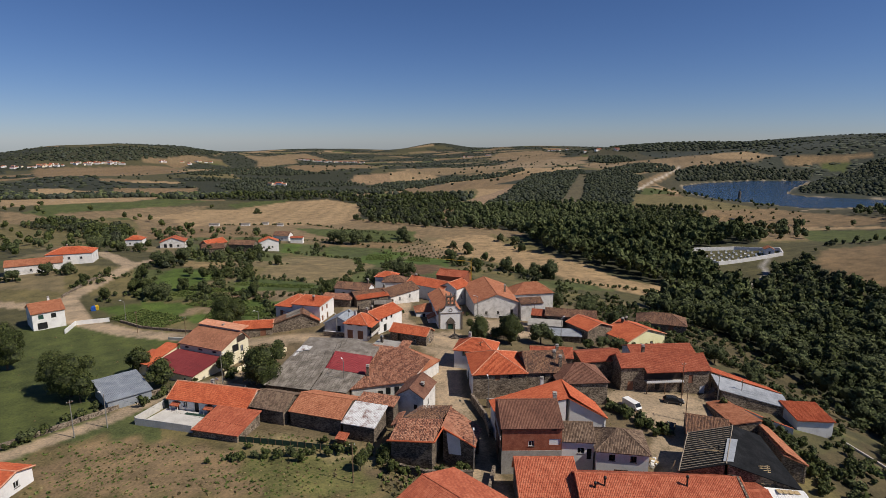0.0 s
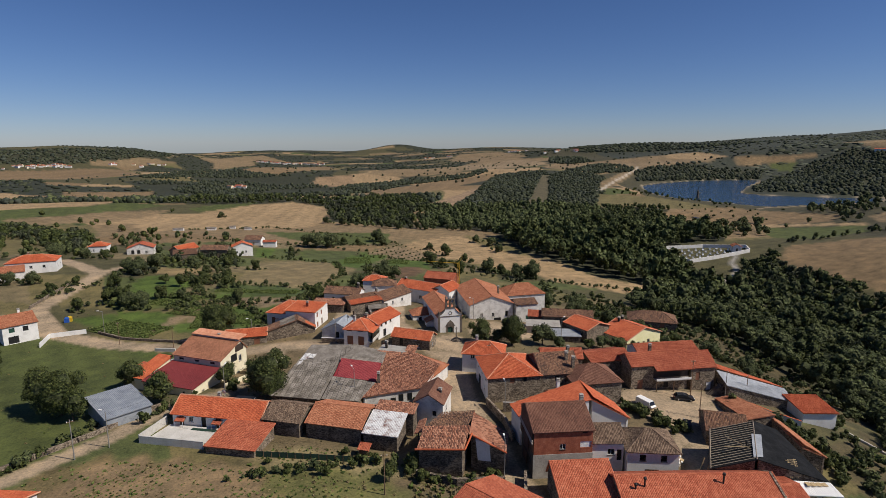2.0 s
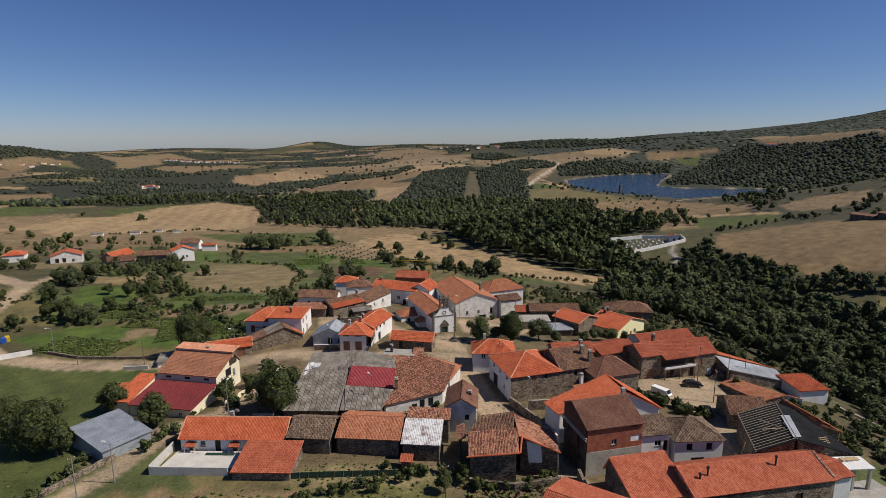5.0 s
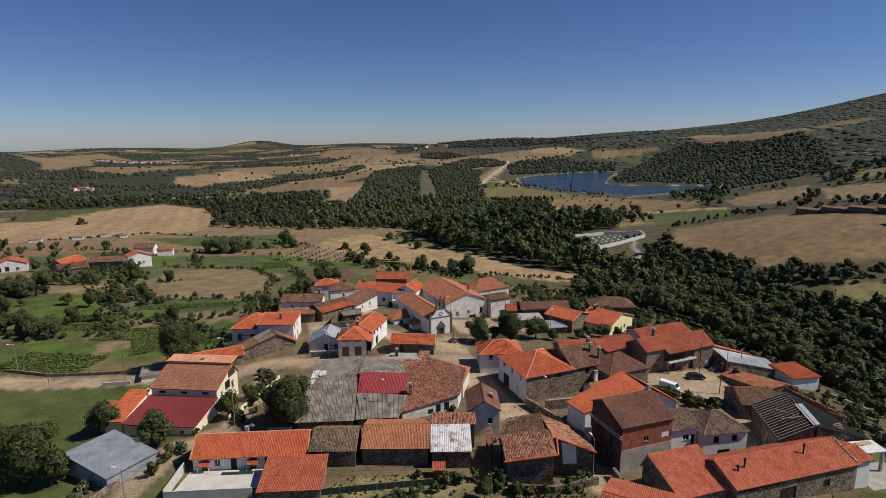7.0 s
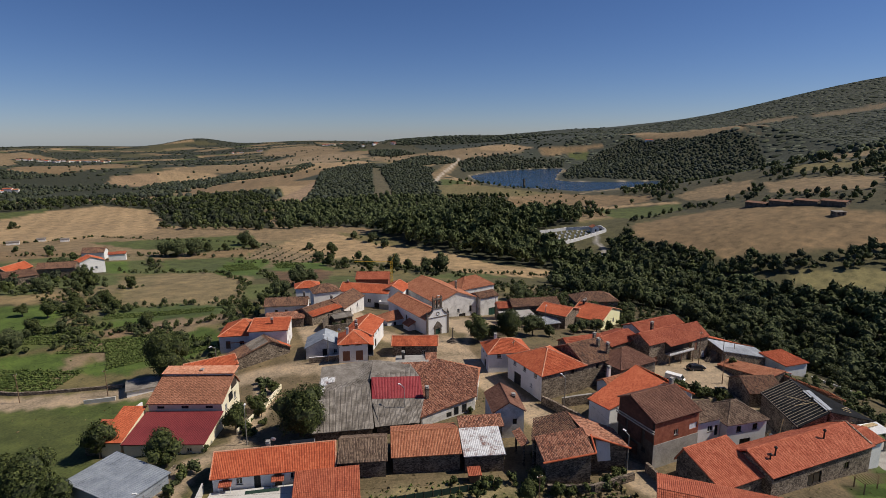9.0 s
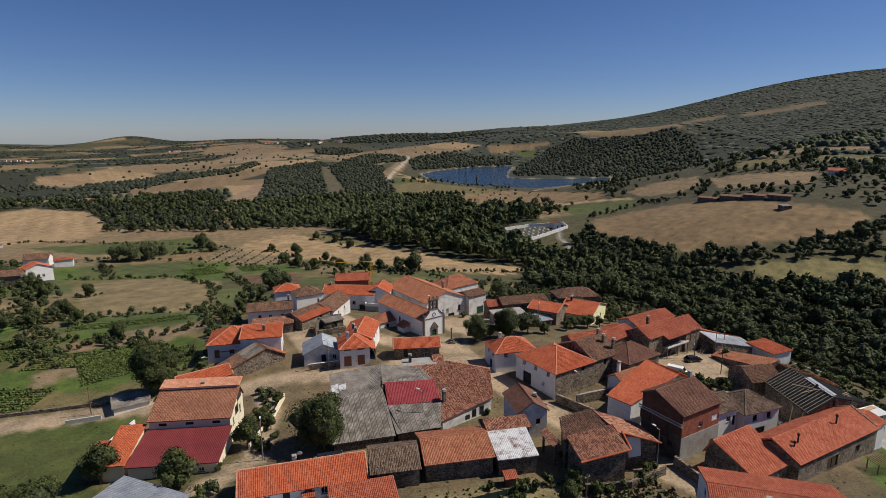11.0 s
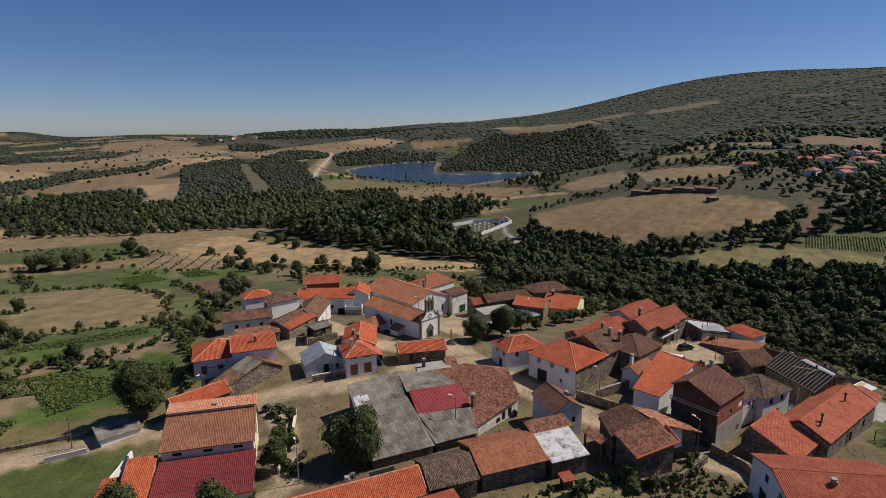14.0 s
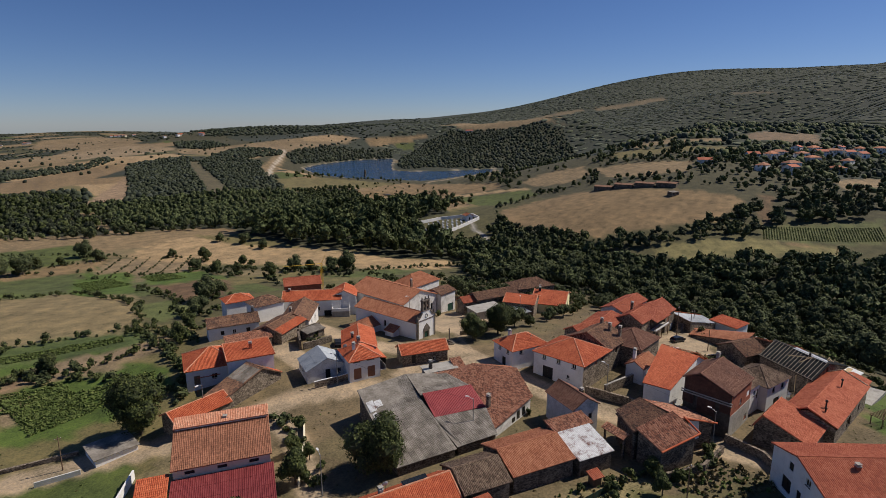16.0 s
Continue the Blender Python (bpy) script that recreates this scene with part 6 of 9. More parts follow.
chimney(old_house, -17.0, 117.5, 0.5, 4.2, "stone_dark")
house("narrow gabled house with blue-white walls", -5.5, 107.0, -17, 6.3, 8.4, 3.8, 1.9, "gable_d", "worn_white", "tile_choc",
      front_o=((3.6, 2.6, 0.8, 1.1, "dark"),), right_o=((2.6, 2.8, 0.8, 1.0, WIN),), stacks=((1.6, -0.6, -0.4, "stone_dark"),))
cream_house = house("cream house with brown clay roof and gable balcony", -59.2, 136.2, -23, 14.5, 10, 3.4, 2.7, walls="cream", cover="tile_clay", off=2.4,
      front_o=((1.6, 4.45, 1.4, 0.55, "dark"), (6.2, 4.45, 1.4, 0.55, "dark"), (10.8, 4.45, 1.4, 0.55, "dark")),
      right_o=((1.6, 3.0, 1.0, 1.3, WIN), (3.6, 3.6, 2.2, 1.9, "dark"), (1.4, 0.4, 1.1, 1.3, "green"), (6.4, 3.0, 1.0, 1.6, WIN)), stacks=((0.5, 3.0, 0.5, "white"),))
part("upstand", Solid().box(-6.95, 2.1, 5.7, 6.95, 2.3, 6.45), M["white"], cream_house, "white rendered upstand along the roof step")
roof_on(cream_house, [(-7.25, 1.8, 6.5), (7.25, 1.8, 6.5), (7.25, 4.9, 6.9), (-7.25, 4.9, 6.9)], "tile_pale")
# no recess is cut: a thin dark panel paints the balcony's shade
part("balcony_shade_panel", Solid().box(6.94, 0.6, 3.6, 6.99, 3.6, 5.3), M["dark_frame"], cream_house, "flat dark panel painted as the shaded balcony opening")
house("cream lower storey under ribbed red metal roof", -62.9, 127.3, -23, 14.6, 9.4, 0.5, 1.4, "shed", "cream", "metal_maroon", "rib",
      front_o=((5.0, 0.7, 0.9, 0.7, WIN), (11, 0.7, 0.9, 0.7, WIN)))
house("annexe with orange tile roof", -71.6, 131.6, -23, 4.4, 9.4, 0.6, 2.2, "shed", "cream", "tile_new")
house("low dark maroon lean-to shed", -75.2, 132.6, -23, 3.4, 6.5, 0.2, 0.9, "shed", "stone_dark", "tile_red")
house("farm shed of blue-grey metal sheets", -70.3, 113.4, 44, 9.0, 12, 1.2, 0.9, "shed", "metal_dull", "metal_dull", "rib", base=-1.7, name="shed", category="shed")
house("white garage with flat orange tile roof", 77.6, 109.5, -6, 7.6, 8.2, -2.8, 0.5, "shed", "white", "tile_new", name="garage", category="garage")
house("dark-walled house with stepped orange roof", 15.9, 76.9, 0, 9.6, 9.2, 2.2, 2.7, walls="stone_dark", cover="tile_salmon", off=3, left_o=((5.2, 0.3, 2.2, 2.1, "garage"),))
house("long schist house with orange roof and flues", 32.4, 75.2, 0, 25.2, 8.8, 2.4, 2.1, walls="stone", cover="tile_salmon", off=0.4, lean=-0.8,
      front_o=((8.5, 0.3, 3.4, 2.1, WIN), (17.5, 0.8, 1.4, 1.3, WIN)), frames="dark_frame")
house("orange-roofed porch end of the long house", 46.6, 74.4, 0, 4, 6.4, 1.9, 0.9, walls="white", cover="tile_salmon")
house("white corner house with broad dark red tile roof", 3.0, 65.2, -45, 17, 13, 5.7, 1.8, walls="white", cover="tile_red",
      left_o=((4.2, 4.2, 1.1, 1.6, "dark"), (8.2, 4.4, 1.1, 1.3, WIN), (3.0, 0.4, 2.2, 2.2, "dark"), (6.6, 0.4, 1.0, 2.1, "dark")), stacks=((-1.5, -2.0, 0.0, "brick"),))

# barns of the courtyard block
shelter("wide grey fibre-cement barn roofs with a red sheet bay", [
    ([(-27.3, 121.0, 2.3), (-17.7, 117.6, 2.3), (-16.5, 122.6, 4.5), (-25.9, 126.1, 4.5)], "metal_red", "rib"),
    ([(-29.0, 113.4, 0.6), (-21.0, 111.6, 0.6), (-17.6, 117.6, 2.1), (-27.4, 121.0, 2.1)], "fibre", "sheet"),
    ([(-40.2, 115.6, 0.7), (-29.3, 113.2, 0.5), (-26.3, 126.0, 3.7), (-37.0, 126.0, 2.9)], "fibre", "sheet"),
    ([(-37.0, 126.1, 2.9), (-26.3, 126.1, 3.7), (-23.0, 134.6, 4.6), (-34.2, 135.2, 4.7)], "fibre", "sheet"),
    ([(-26.2, 126.3, 4.2), (-16.4, 122.9, 4.1), (-15.6, 131.0, 3.9), (-22.9, 134.6, 4.6)], "fibre", "sheet")], "stone_dark")
house("flat concrete outbuilding with chimney", -13.8, 134.6, -20, 7.5, 3.6, 3.2, 0.2, "shed", "concrete", "concrete", "plain", stacks=((-2.0, 0, 1.4, "stone_dark"),))
house("small lean-to with old clay tiles", -9.6, 133.4, -20, 2.6, 3.2, 3.0, 0.9, "shed", "stone", "tile_old", "old")
house("collapsing strip of tiles beside the red bay", -16.2, 128.8, -18, 7.0, 5.2, 3.3, 0.7, "shed", "stone_dark", "tile_old", "old", gap=0.06)

# roofless and half-ruined house on the lane
shelter("ruined schist house with sagging old tile roof", [
    ([(-9.4, 87.7, 3.3), (-1.6, 85.4, 4.3), (0.0, 90.6, 5.6), (-8.0, 92.9, 4.6)], "tile_old", "old"),
    ([(-8.4, 93.0, 3.9), (-0.6, 91.0, 5.0), (1.8, 97.4, 4.9), (-4.2, 98.8, 3.4)], "tile_brown", "old"),
    ([(5.4, 85.4, 3.4), (7.0, 91.4, 3.4), (1.4, 96.6, 5.0), (-0.4, 88.6, 5.2)], "tile_old", "old")], "stone_dark", "ruined_house", "house", open_sides=((2, 0),))

# house being re-roofed, with bare battens and black membrane
shelter("house being re-roofed with battens and black membrane", [
    ([(43.8, 91.2, 2.8), (37.0, 78.9, 3.0), (43.9, 77.8, 5.0), (51.4, 90.4, 4.6)], "felt", "plain"),
    ([(55.4, 76.4, 1.3), (57.6, 92.4, 1.5), (51.5, 90.4, 4.6), (44.0, 77.8, 5.0)], "felt", "plain")], "stone_dark", "house", "house")
house("barn with weathered brown tiles by the yard", 49.8, 96.6, -20, 7.6, 8.5, 1.0, 2.0, "gable_w", "stone", "tile_brown", "old")
shelter("long narrow byre with patched orange tiles", [
    ([(55.6, 98.0, 0.6), (57.4, 112.4, -2.0), (61.6, 112.6, -1.4), (61.0, 97.6, 1.6)], "tile_warm", "old")], "stone")
shelter("sagging strip roof of old orange tiles", [
    ([(62.4, 85.6, -0.4), (63.6, 99.6, -1.0), (60.8, 99.8, 0.6), (58.4, 86.6, 1.2)], "tile_warm", "old")], "stone")

# houses behind the church
house("long white house with orange roof behind the church", -4.6, 203.6, -36, 18, 8, 0.9, 2.2, "gable_w", "white", "tile_new", front_o=((4, 2.4, 1.1, 1.2, WIN), (10, 2.2, 1.2, 1.3, WIN), (12.4, 0.1, 2.2, 2.2, "dark")), stacks=((-7, 0, 0.4, "brick"),))
porch = thing("porch", "white raised porch with solid balustrade before the long house", "porch", pose(-0.3, 194.3, level(-0.3, 194.3), 0, 0, -36))
part("base", Solid().box(-2.6, -1.3, -0.4, 2.6, 1.3, 2.0), M["concrete"], porch, "grey concrete base of the porch")
part("balustrade", Solid().box(-2.7, -1.42, 2.0, 2.7, -1.22, 2.95).box(2.5, -1.2, 2.0, 2.7, 1.3, 2.95).box(-2.7, -1.2, 2.0, -2.5, 1.3, 2.95), M["white"], porch)
for px_ in (-2.6, 2.6):
    part("post", Solid().tube((px_, -1.3, 2.9), (px_, -1.3, 4.7), 0.09), M["white_paint"], porch)
house("orange gabled wing with white walls", 4.4, 199.4, 54, 9, 8, 1.4, 2.0, "gable_w", "white", "tile_new", right_o=((2, 2.4, 1, 1.2, WIN),), front_o=((3, 2.4, 1, 1.2, WIN),))
house("unfinished brick house with red roof battens", 4.6, 227.4, -24, 13, 9, -1.0, 1.9, "gable_w", "brick", "tile_red", gap=0.25, front_o=((3, 2.2, 1.8, 1.8, "dark"), (7.4, 2.2, 2.2, 2.6, "dark")))
house("old house with brown mottled tile roof", -16.2, 190.6, 50, 15, 8.4, 1.8, 2.2, "gable_w", "worn_white", "tile_brown", "old", front_o=((4, 1.6, 0.9, 1.1, WIN), (9, 1.6, 0.9, 1.1, WIN)), stacks=((-5.4, 1.2, 0.8, "stone"),))
brown = house("brown-roofed old house with orange patched eave", -25.6, 183.6, 30, 12, 9, 2.3, 1.8, "gable_w", "stone", "tile_brown", "old", front_o=((7, 2, 0.9, 1.2, "dark"),))
roof_on(brown, [(-5.7, -4.55, 2.34), (5.9, -4.55, 2.34), (5.9, -2.1, 3.32), (-5.7, -2.1, 3.32)], "tile_new", "old", thick=0.05, name="roof_patch")
house("long low white house with old brown roof", -32.6, 197.6, -15, 13.5, 7, 1.3, 1.8, "gable_w", "white", "tile_brown", "old", front_o=((3, 1.2, 0.9, 1.1, "dark"), (6, 1.2, 0.9, 1.1, WIN), (9.5, 0.2, 1, 2, "dark")), stacks=((5.4, 0, 1.4, "stone"),))
house("small house with hipped orange roof", -22.6, 218, -8, 9, 7, 0.8, 1.7, "hip", "white", "tile_new")
house("brown hipped house behind the lane", -18.6, 207.4, 0, 9.4, 7.4, 1.5, 2.0, "hip", "white", "tile_brown")
house("low ruin with broken tile roof", -35.6, 180.6, -12, 11, 4.4, 2.2, 0.9, "shed", "stone", "tile_old", "old", gap=0.1)

# ---------------------------------------------------------------- church
def church():
    th = thing("church", "small white village church with granite belfry and clay roof", "church", pose(2.25, 157.25, -1.95, 0, 0, 9))
    # local: x along the facade, y into the nave, z up from the forecourt
    w, long = 3.55, 23.0
    nave = Solid()
    panel(nave, (w - 0.1, 0.5), (w - 0.1, long), -0.6, 5.7, [(6, 2.6, 0.8, 1.5), (13, 2.6, 0.8, 1.5)])
    panel(nave, (w - 0.1, long), (-w + 0.1, long), -0.6, 5.7, (), 0.35, [(0, 5.7), (w - 0.1, 7.5), (2 * w - 0.2, 5.7)])
    panel(nave, (-w + 0.1, long), (-w + 0.1, 0.5), -0.6, 5.7, [(11, 2.6, 0.8, 1.5)])
    part("nave_wall", nave, M["white"], th)
    for a, b, hole in (((w - 0.1, 0.5), (w - 0.1, long), (6, 2.6, 0.8, 1.5)), ((w - 0.1, 0.5), (w - 0.1, long), (13, 2.6, 0.8, 1.5)), ((-w + 0.1, long), (-w + 0.1, 0.5), (11, 2.6, 0.8, 1.5))):
        opening(th, a, b, hole, "window", "dark_frame")
    e, r, o = 5.75, 7.7, 0.35
    roof_on(th, [(-w - o, long + 0.2, e), (-w - o, 0.3, e), (0, 0.3, r), (0, long + 0.2, r)], "tile_warm")
    roof_on(th, [(w + o, 0.3, e), (w + o, long + 0.2, e), (0, long + 0.2, r), (0, 0.3, r)], "tile_warm")
    cap_line(th, (0, 0.3, r), (0, long + 0.2, r), "tile_warm")
    # facade with swept shoulders
    prof = [(-w, -0.6), (w, -0.6), (w, 6.3), (w - 0.25, 6.75), (w - 0.9, 6.95), (w - 1.4, 7.4), (1.5, 8.1), (1.3, 8.4), (-1.3, 8.4), (-1.5, 8.1), (-w + 1.4, 7.4), (-w + 0.9, 6.95), (-w + 0.25, 6.75), (-w, 6.3)]
    face = Solid()
    holes = [(w - 0.75, 0.0, 1.5, 2.75)]
    panel(face, (-w, 0), (w, 0), -0.6, 6.3, [(w - 0.75, 0.0, 1.5, 2.75)], 0.5)
    face.prism([(x, 0, z) for x, z in [(w, 6.3), (w - 0.25, 6.75), (w - 0.9, 6.95), (w - 1.4, 7.4), (1.5, 8.1), (1.3, 8.4), (-1.3, 8.4), (-1.5, 8.1), (-w + 1.4, 7.4), (-w + 0.9, 6.95), (-w + 0.25, 6.75), (-w, 6.3)]], (0, 0.5, 0))
    part("facade", face, M["white"], th)
    opening(th, (-w, 0), (w, 0), (w - 0.75, 0.0, 1.5, 2.75), "green")
    trim = Solid()
    for s in (-1, 1):
        trim.box(s * w - 0.5 if s > 0 else -w - 0.06, -0.1, -0.6, s * w + 0.06 if s > 0 else -w + 0.5, 0.02, 6.3)
        trim.box(s * 0.75 - (0.0 if s > 0 else 0.42), -0.09, 0, s * 0.75 + (0.42 if s > 0 else 0.0), 0.02, 3.0)
    trim.box(-1.05, -0.12, 2.78, 1.05, 0.02, 3.06)
    trim.prism([(-1.5, -0.16, 3.06), (1.5, -0.16, 3.06), (0.75, -0.16, 4.2), (0, -0.16, 4.9), (-0.75, -0.16, 4.2)], (0, 0.18, 0))
    pts = [(w + 0.08, 6.3), (w - 0.2, 6.85), (w - 0.9, 7.06), (w - 1.35, 7.5), (1.55, 8.2)]
    for s in (-1, 1):
        for (ax, az), (bx, bz) in zip(pts, pts[1:]):
            ring = [(s * ax, -0.14, az), (s * bx, -0.14, bz), (s * bx, -0.14, bz - 0.36), (s * ax, -0.14, az - 0.36)]
            trim.prism(ring if s < 0 else ring[::-1], (0, 0.75, 0))
    trim.box(-w + 0.5, -0.12, 5.95, w - 0.5, 0.02, 6.15)
    part("granite_trim", trim, M["granite"], th, "carved granite trim round door and gable")
    ring = Solid()
    for i in range(16):
        a, b = 2 * math.pi * i / 16, 2 * math.pi * (i + 1) / 16
        ring.tube((0.48 * math.cos(a), -0.03, 5.7 + 1.3 + 0.48 * math.sin(a)), (0.48 * math.cos(b), -0.03, 7.0 + 0.48 * math.sin(b)), 0.09, 0.09, 6)
    part("clock_ring", ring, M["granite"], th)
    part("clock_face", Solid().tube((0, -0.02, 7.0), (0, 0.02, 7.0), 0.46, 0.46, 16), M["white_paint"], th, "round white clock face")
    # belfry: three piers, two arches, cornice and pinnacles
    b = Solid()
    for x in (-1.35, -0.18, 0.99):
        b.box(x - 0.06, -0.05, 8.4, x + 0.42, 0.6, 10.9)
    b.box(-1.55, -0.15, 8.4, 1.55, 0.7, 8.62)
    for cx in (-0.585, 0.585):
        for i in range(8):
            a0, a1 = math.pi * i / 8, math.pi * (i + 1) / 8
            b.prism([(cx + 0.405 * math.cos(a0), -0.05, 10.45 + 0.405 * math.sin(a0)), (cx + 0.62 * math.cos(a0), -0.05, 10.45 + 0.62 * math.sin(a0)),
                     (cx + 0.62 * math.cos(a1), -0.05, 10.45 + 0.62 * math.sin(a1)), (cx + 0.405 * math.cos(a1), -0.05, 10.45 + 0.405 * math.sin(a1))], (0, 0.65, 0))
    b.box(-1.5, -0.15, 11.02, 1.5, 0.7, 11.3)
    part("belfry", b, M["granite"], th, "granite double-arched belfry")
    for x in (-1.3, 0.0, 1.3):
        part("pinnacle", Solid().turned([(0.22, 11.3), (0.14, 11.5), (0.2, 11.7), (0.06, 12.2)], 8, Matrix.Translation((x, 0.28, 0))), M["granite"], th)
    for x in (-w + 0.2, w - 0.2):
        part("pinnacle", Solid().turned([(0.2, 6.7), (0.12, 6.95), (0.2, 7.2), (0.04, 7.9)], 8, Matrix.Translation((x, 0.28, 0))), M["granite"], th)
    for x in (-0.585, 0.585):
        part("bell", Solid().turned([(0.3, 9.5), (0.22, 9.65), (0.17, 9.95), (0.1, 10.1), (0.03, 10.2)], 10, Matrix.Translation((x, 0.28, 0))), M["wood"], th, "bronze church bell")
    # sacristy and side porch
    s = Solid()
    for a, q in (((-w - 5.2, 13.5), (-w, 13.5)), ((-w - 5.2, 19.5), (-w - 5.2, 13.5)), ((-w, 19.5), (-w - 5.2, 19.5))):
        panel(s, a, q, -0.6, 2.6, [(2.0, 0.1, 0.9, 1.9)] if a[1] == q[1] == 13.5 else [])
    part("sacristy_wall", s, M["white"], th)
    s = Solid()
    panel(s, (-w - 2.2, 6.4), (-w, 6.4), -0.6, 2.6)
    panel(s, (-w - 2.2, 9.4), (-w - 2.2, 6.4), -0.6, 2.6)
    panel(s, (-w, 9.4), (-w - 2.2, 9.4), -0.6, 2.6)
    part("porch_wall", s, M["white"], th)
    opening(th, (-w - 5.2, 13.5), (-w, 13.5), (2.0, 0.1, 0.9, 1.9), "dark")
    A, Bq, C, Dq, P = (-w - 5.5, 13.2, 2.6), (-w, 13.2, 2.6), (-w, 19.8, 2.6), (-w - 5.5, 19.8, 2.6), (-w, 16.5, 4.4)
    Q = (-w - 2.4, 16.5, 4.4)
    roof_on(th, [A, Bq, P, Q], "tile_warm")
    roof_on(th, [Dq, A, Q], "tile_warm")
    roof_on(th, [C, Dq, Q, P], "tile_warm")
    roof_on(th, [(-w - 2.5, 9.7, 2.6), (-w - 2.5, 6.1, 2.6), (-w, 6.1, 3.7), (-w, 9.7, 3.7)], "tile_warm")
    part("step", Solid().box(-1.6, -1.3, -0.5, 1.6, -0.12, 0.0).box(-2.1, -1.8, -0.5, 2.1, -1.31, -0.15), M["granite"], th)


church()


def stone_cross(x, y):
    th = thing("stone_cross", "weathered granite cross on a stepped base", "cross", pose(x, y, level(x, y), 0, 0, 9))
    part("step", Solid().turned([(1.5, -0.3), (1.5, 0.3), (1.05, 0.3), (1.05, 0.6), (0.6, 0.6), (0.6, 0.9)], 8), M["granite"], th)
    part("shaft", Solid().turned([(0.22, 0.9), (0.16, 1.2), (0.13, 3.0), (0.22, 3.1), (0.22, 3.25)], 8).box(-0.08, -0.08, 3.25, 0.08, 0.08, 4.0).box(-0.32, -0.08, 3.6, 0.32, 0.08, 3.76), M["granite"], th)


stone_cross(3.3, 149.6)

# ---------------------------------------------------------------- trees in and round the village
thicket = []
for x, y, s, sort in (
        (-41.5, 119.5, 1.75, "grand"), (-52.5, 125.5, 0.95, "round"), (-64, 118.5, 1.15, "round"), (-75, 128, 1.15, "round"), (-83, 115, 1.75, "grand"), (-87.5, 118, 1.5, "grand"), (-78.5, 111.5, 1.1, "round"),
        (-112, 134, 1.9, "grand"), (-48.5, 133.5, 0.6, "round"), (-47.5, 130.0, 0.5, "round"), (-44, 140, 0.5, "round"),
        (9.8, 147.6, 1.2, "grand"), (18.6, 146.8, 1.35, "grand"), (15.2, 149.0, 0.7, "oak"), (27.6, 148.6, 1.1, "oak"), (32, 146.5, 0.6, "oak"),
        (45, 148.5, 0.7, "oak"), (49, 147.2, 0.75, "oak"), (40.5, 147, 0.6, "round"), (53.5, 146.8, 0.55, "round"), (61, 150, 0.6, "round"),
        (-213, 631, 1.2, "oak"), (-30, 411, 1.7, "oak"), (-26, 396, 1.2, "oak"), (7, 382, 0.9, "oak"), (16, 358, 1.45, "round"), (-77, 384, 1.6, "oak"), (-71, 381, 1.8, "oak"),
        (-61, 382, 1.8, "oak"), (-54, 396, 1.0, "round"), (-44, 395, 0.8, "round"), (-83, 357, 0.8, "round"), (18, 281, 1.2, "round"), (34, 290, 1.4, "oak"), (40, 286, 1.0, "round"),
        (47, 277, 1.3, "oak"), (54, 276, 1.7, "oak"), (-21, 252, 1.6, "oak"), (-16, 254, 1.2, "oak"), (6, 312, 1.1, "round"), (10, 298, 1.0, "round"), (26, 329, 0.9, "round"), (4, 336, 1.1, "oak"),
        (-138, 262, 1.5, "oak"), (-131, 256, 1.6, "oak"), (-129, 270, 1.7, "oak"), (-128, 230, 1.4, "round"), (-107, 204, 1.5, "oak"), (-116, 281, 1.3, "oak"), (-120, 339, 1.7, "oak"), (-108, 318, 1.4, "oak"),
        (-98, 278, 1.4, "round"), (-90, 251, 1.0, "round"), (-84, 276, 1.2, "round"), (-85, 232, 1.1, "round"), (-112, 238, 1.0, "round"), (-97, 235, 1.0, "round"), (-111, 204, 1.4, "oak"), (-73, 208, 1.2, "round"),
        (-65.2, 162.0, 1.9, "grand"), (42, 403, 1.0, "oak"), (51, 386, 1.2, "oak"), (53, 364, 1.0, "oak"),
        (-184, 230, 1.2, "oak"), (-177, 241, 1.3, "oak"), (-166, 240, 1.3, "oak"), (-151, 226, 0.9, "round"), (-147, 236, 0.9, "round"), (-136, 267, 1.4, "oak"), (-179, 302, 1.3, "oak"), (-197, 307, 1.7, "oak"),
        (-204, 319, 1.8, "oak"), (-168, 300, 1.1, "round"), (-121, 211, 1.4, "round"), (-115, 209, 1.5, "round"), (-104, 216, 1.2, "round"), (-128, 202, 1.1, "round"), (-103, 303, 1.2, "round"), (-98, 243, 1.1, "round"),
        (-88, 243, 1.0, "round"), (-104, 233, 1.2, "round"), (-14, 85, 0.6, "round"), (-10, 88.5, 0.55, "round"),
        (66, 152, 0.8, "oak"), (70, 146, 0.9, "oak"), (78, 150, 1.0, "oak"), (84, 142, 1.0, "oak"), (80, 133, 0.8, "oak"), (72, 160, 0.8, "round"), (64, 168, 0.9, "oak"), (58, 178, 1.0, "oak"), (50, 190, 1.1, "oak"), (54, 200, 1.2, "oak"), (44, 208, 1.1, "oak"),
        (30, 214, 1.0, "round"), (20, 218, 1.0, "oak"), (-30, 232, 1.2, "oak"), (-38, 216, 0.9, "round"), (-44, 206, 0.9, "round")):
    plot = x < -60 and 172 < y < 350 and sort != "grand"
    tree(x, y, s * (0.78 if plot else 1.0), sort, group="trees of the village" if y < 230 else "trees in the fields")
    if y > 172 and x < 62:
        thicket += [(x + 0.6 * (i - 4) + RND.gauss(0, 2.2), y + RND.gauss(0, 2.4)) for i in range(8)]
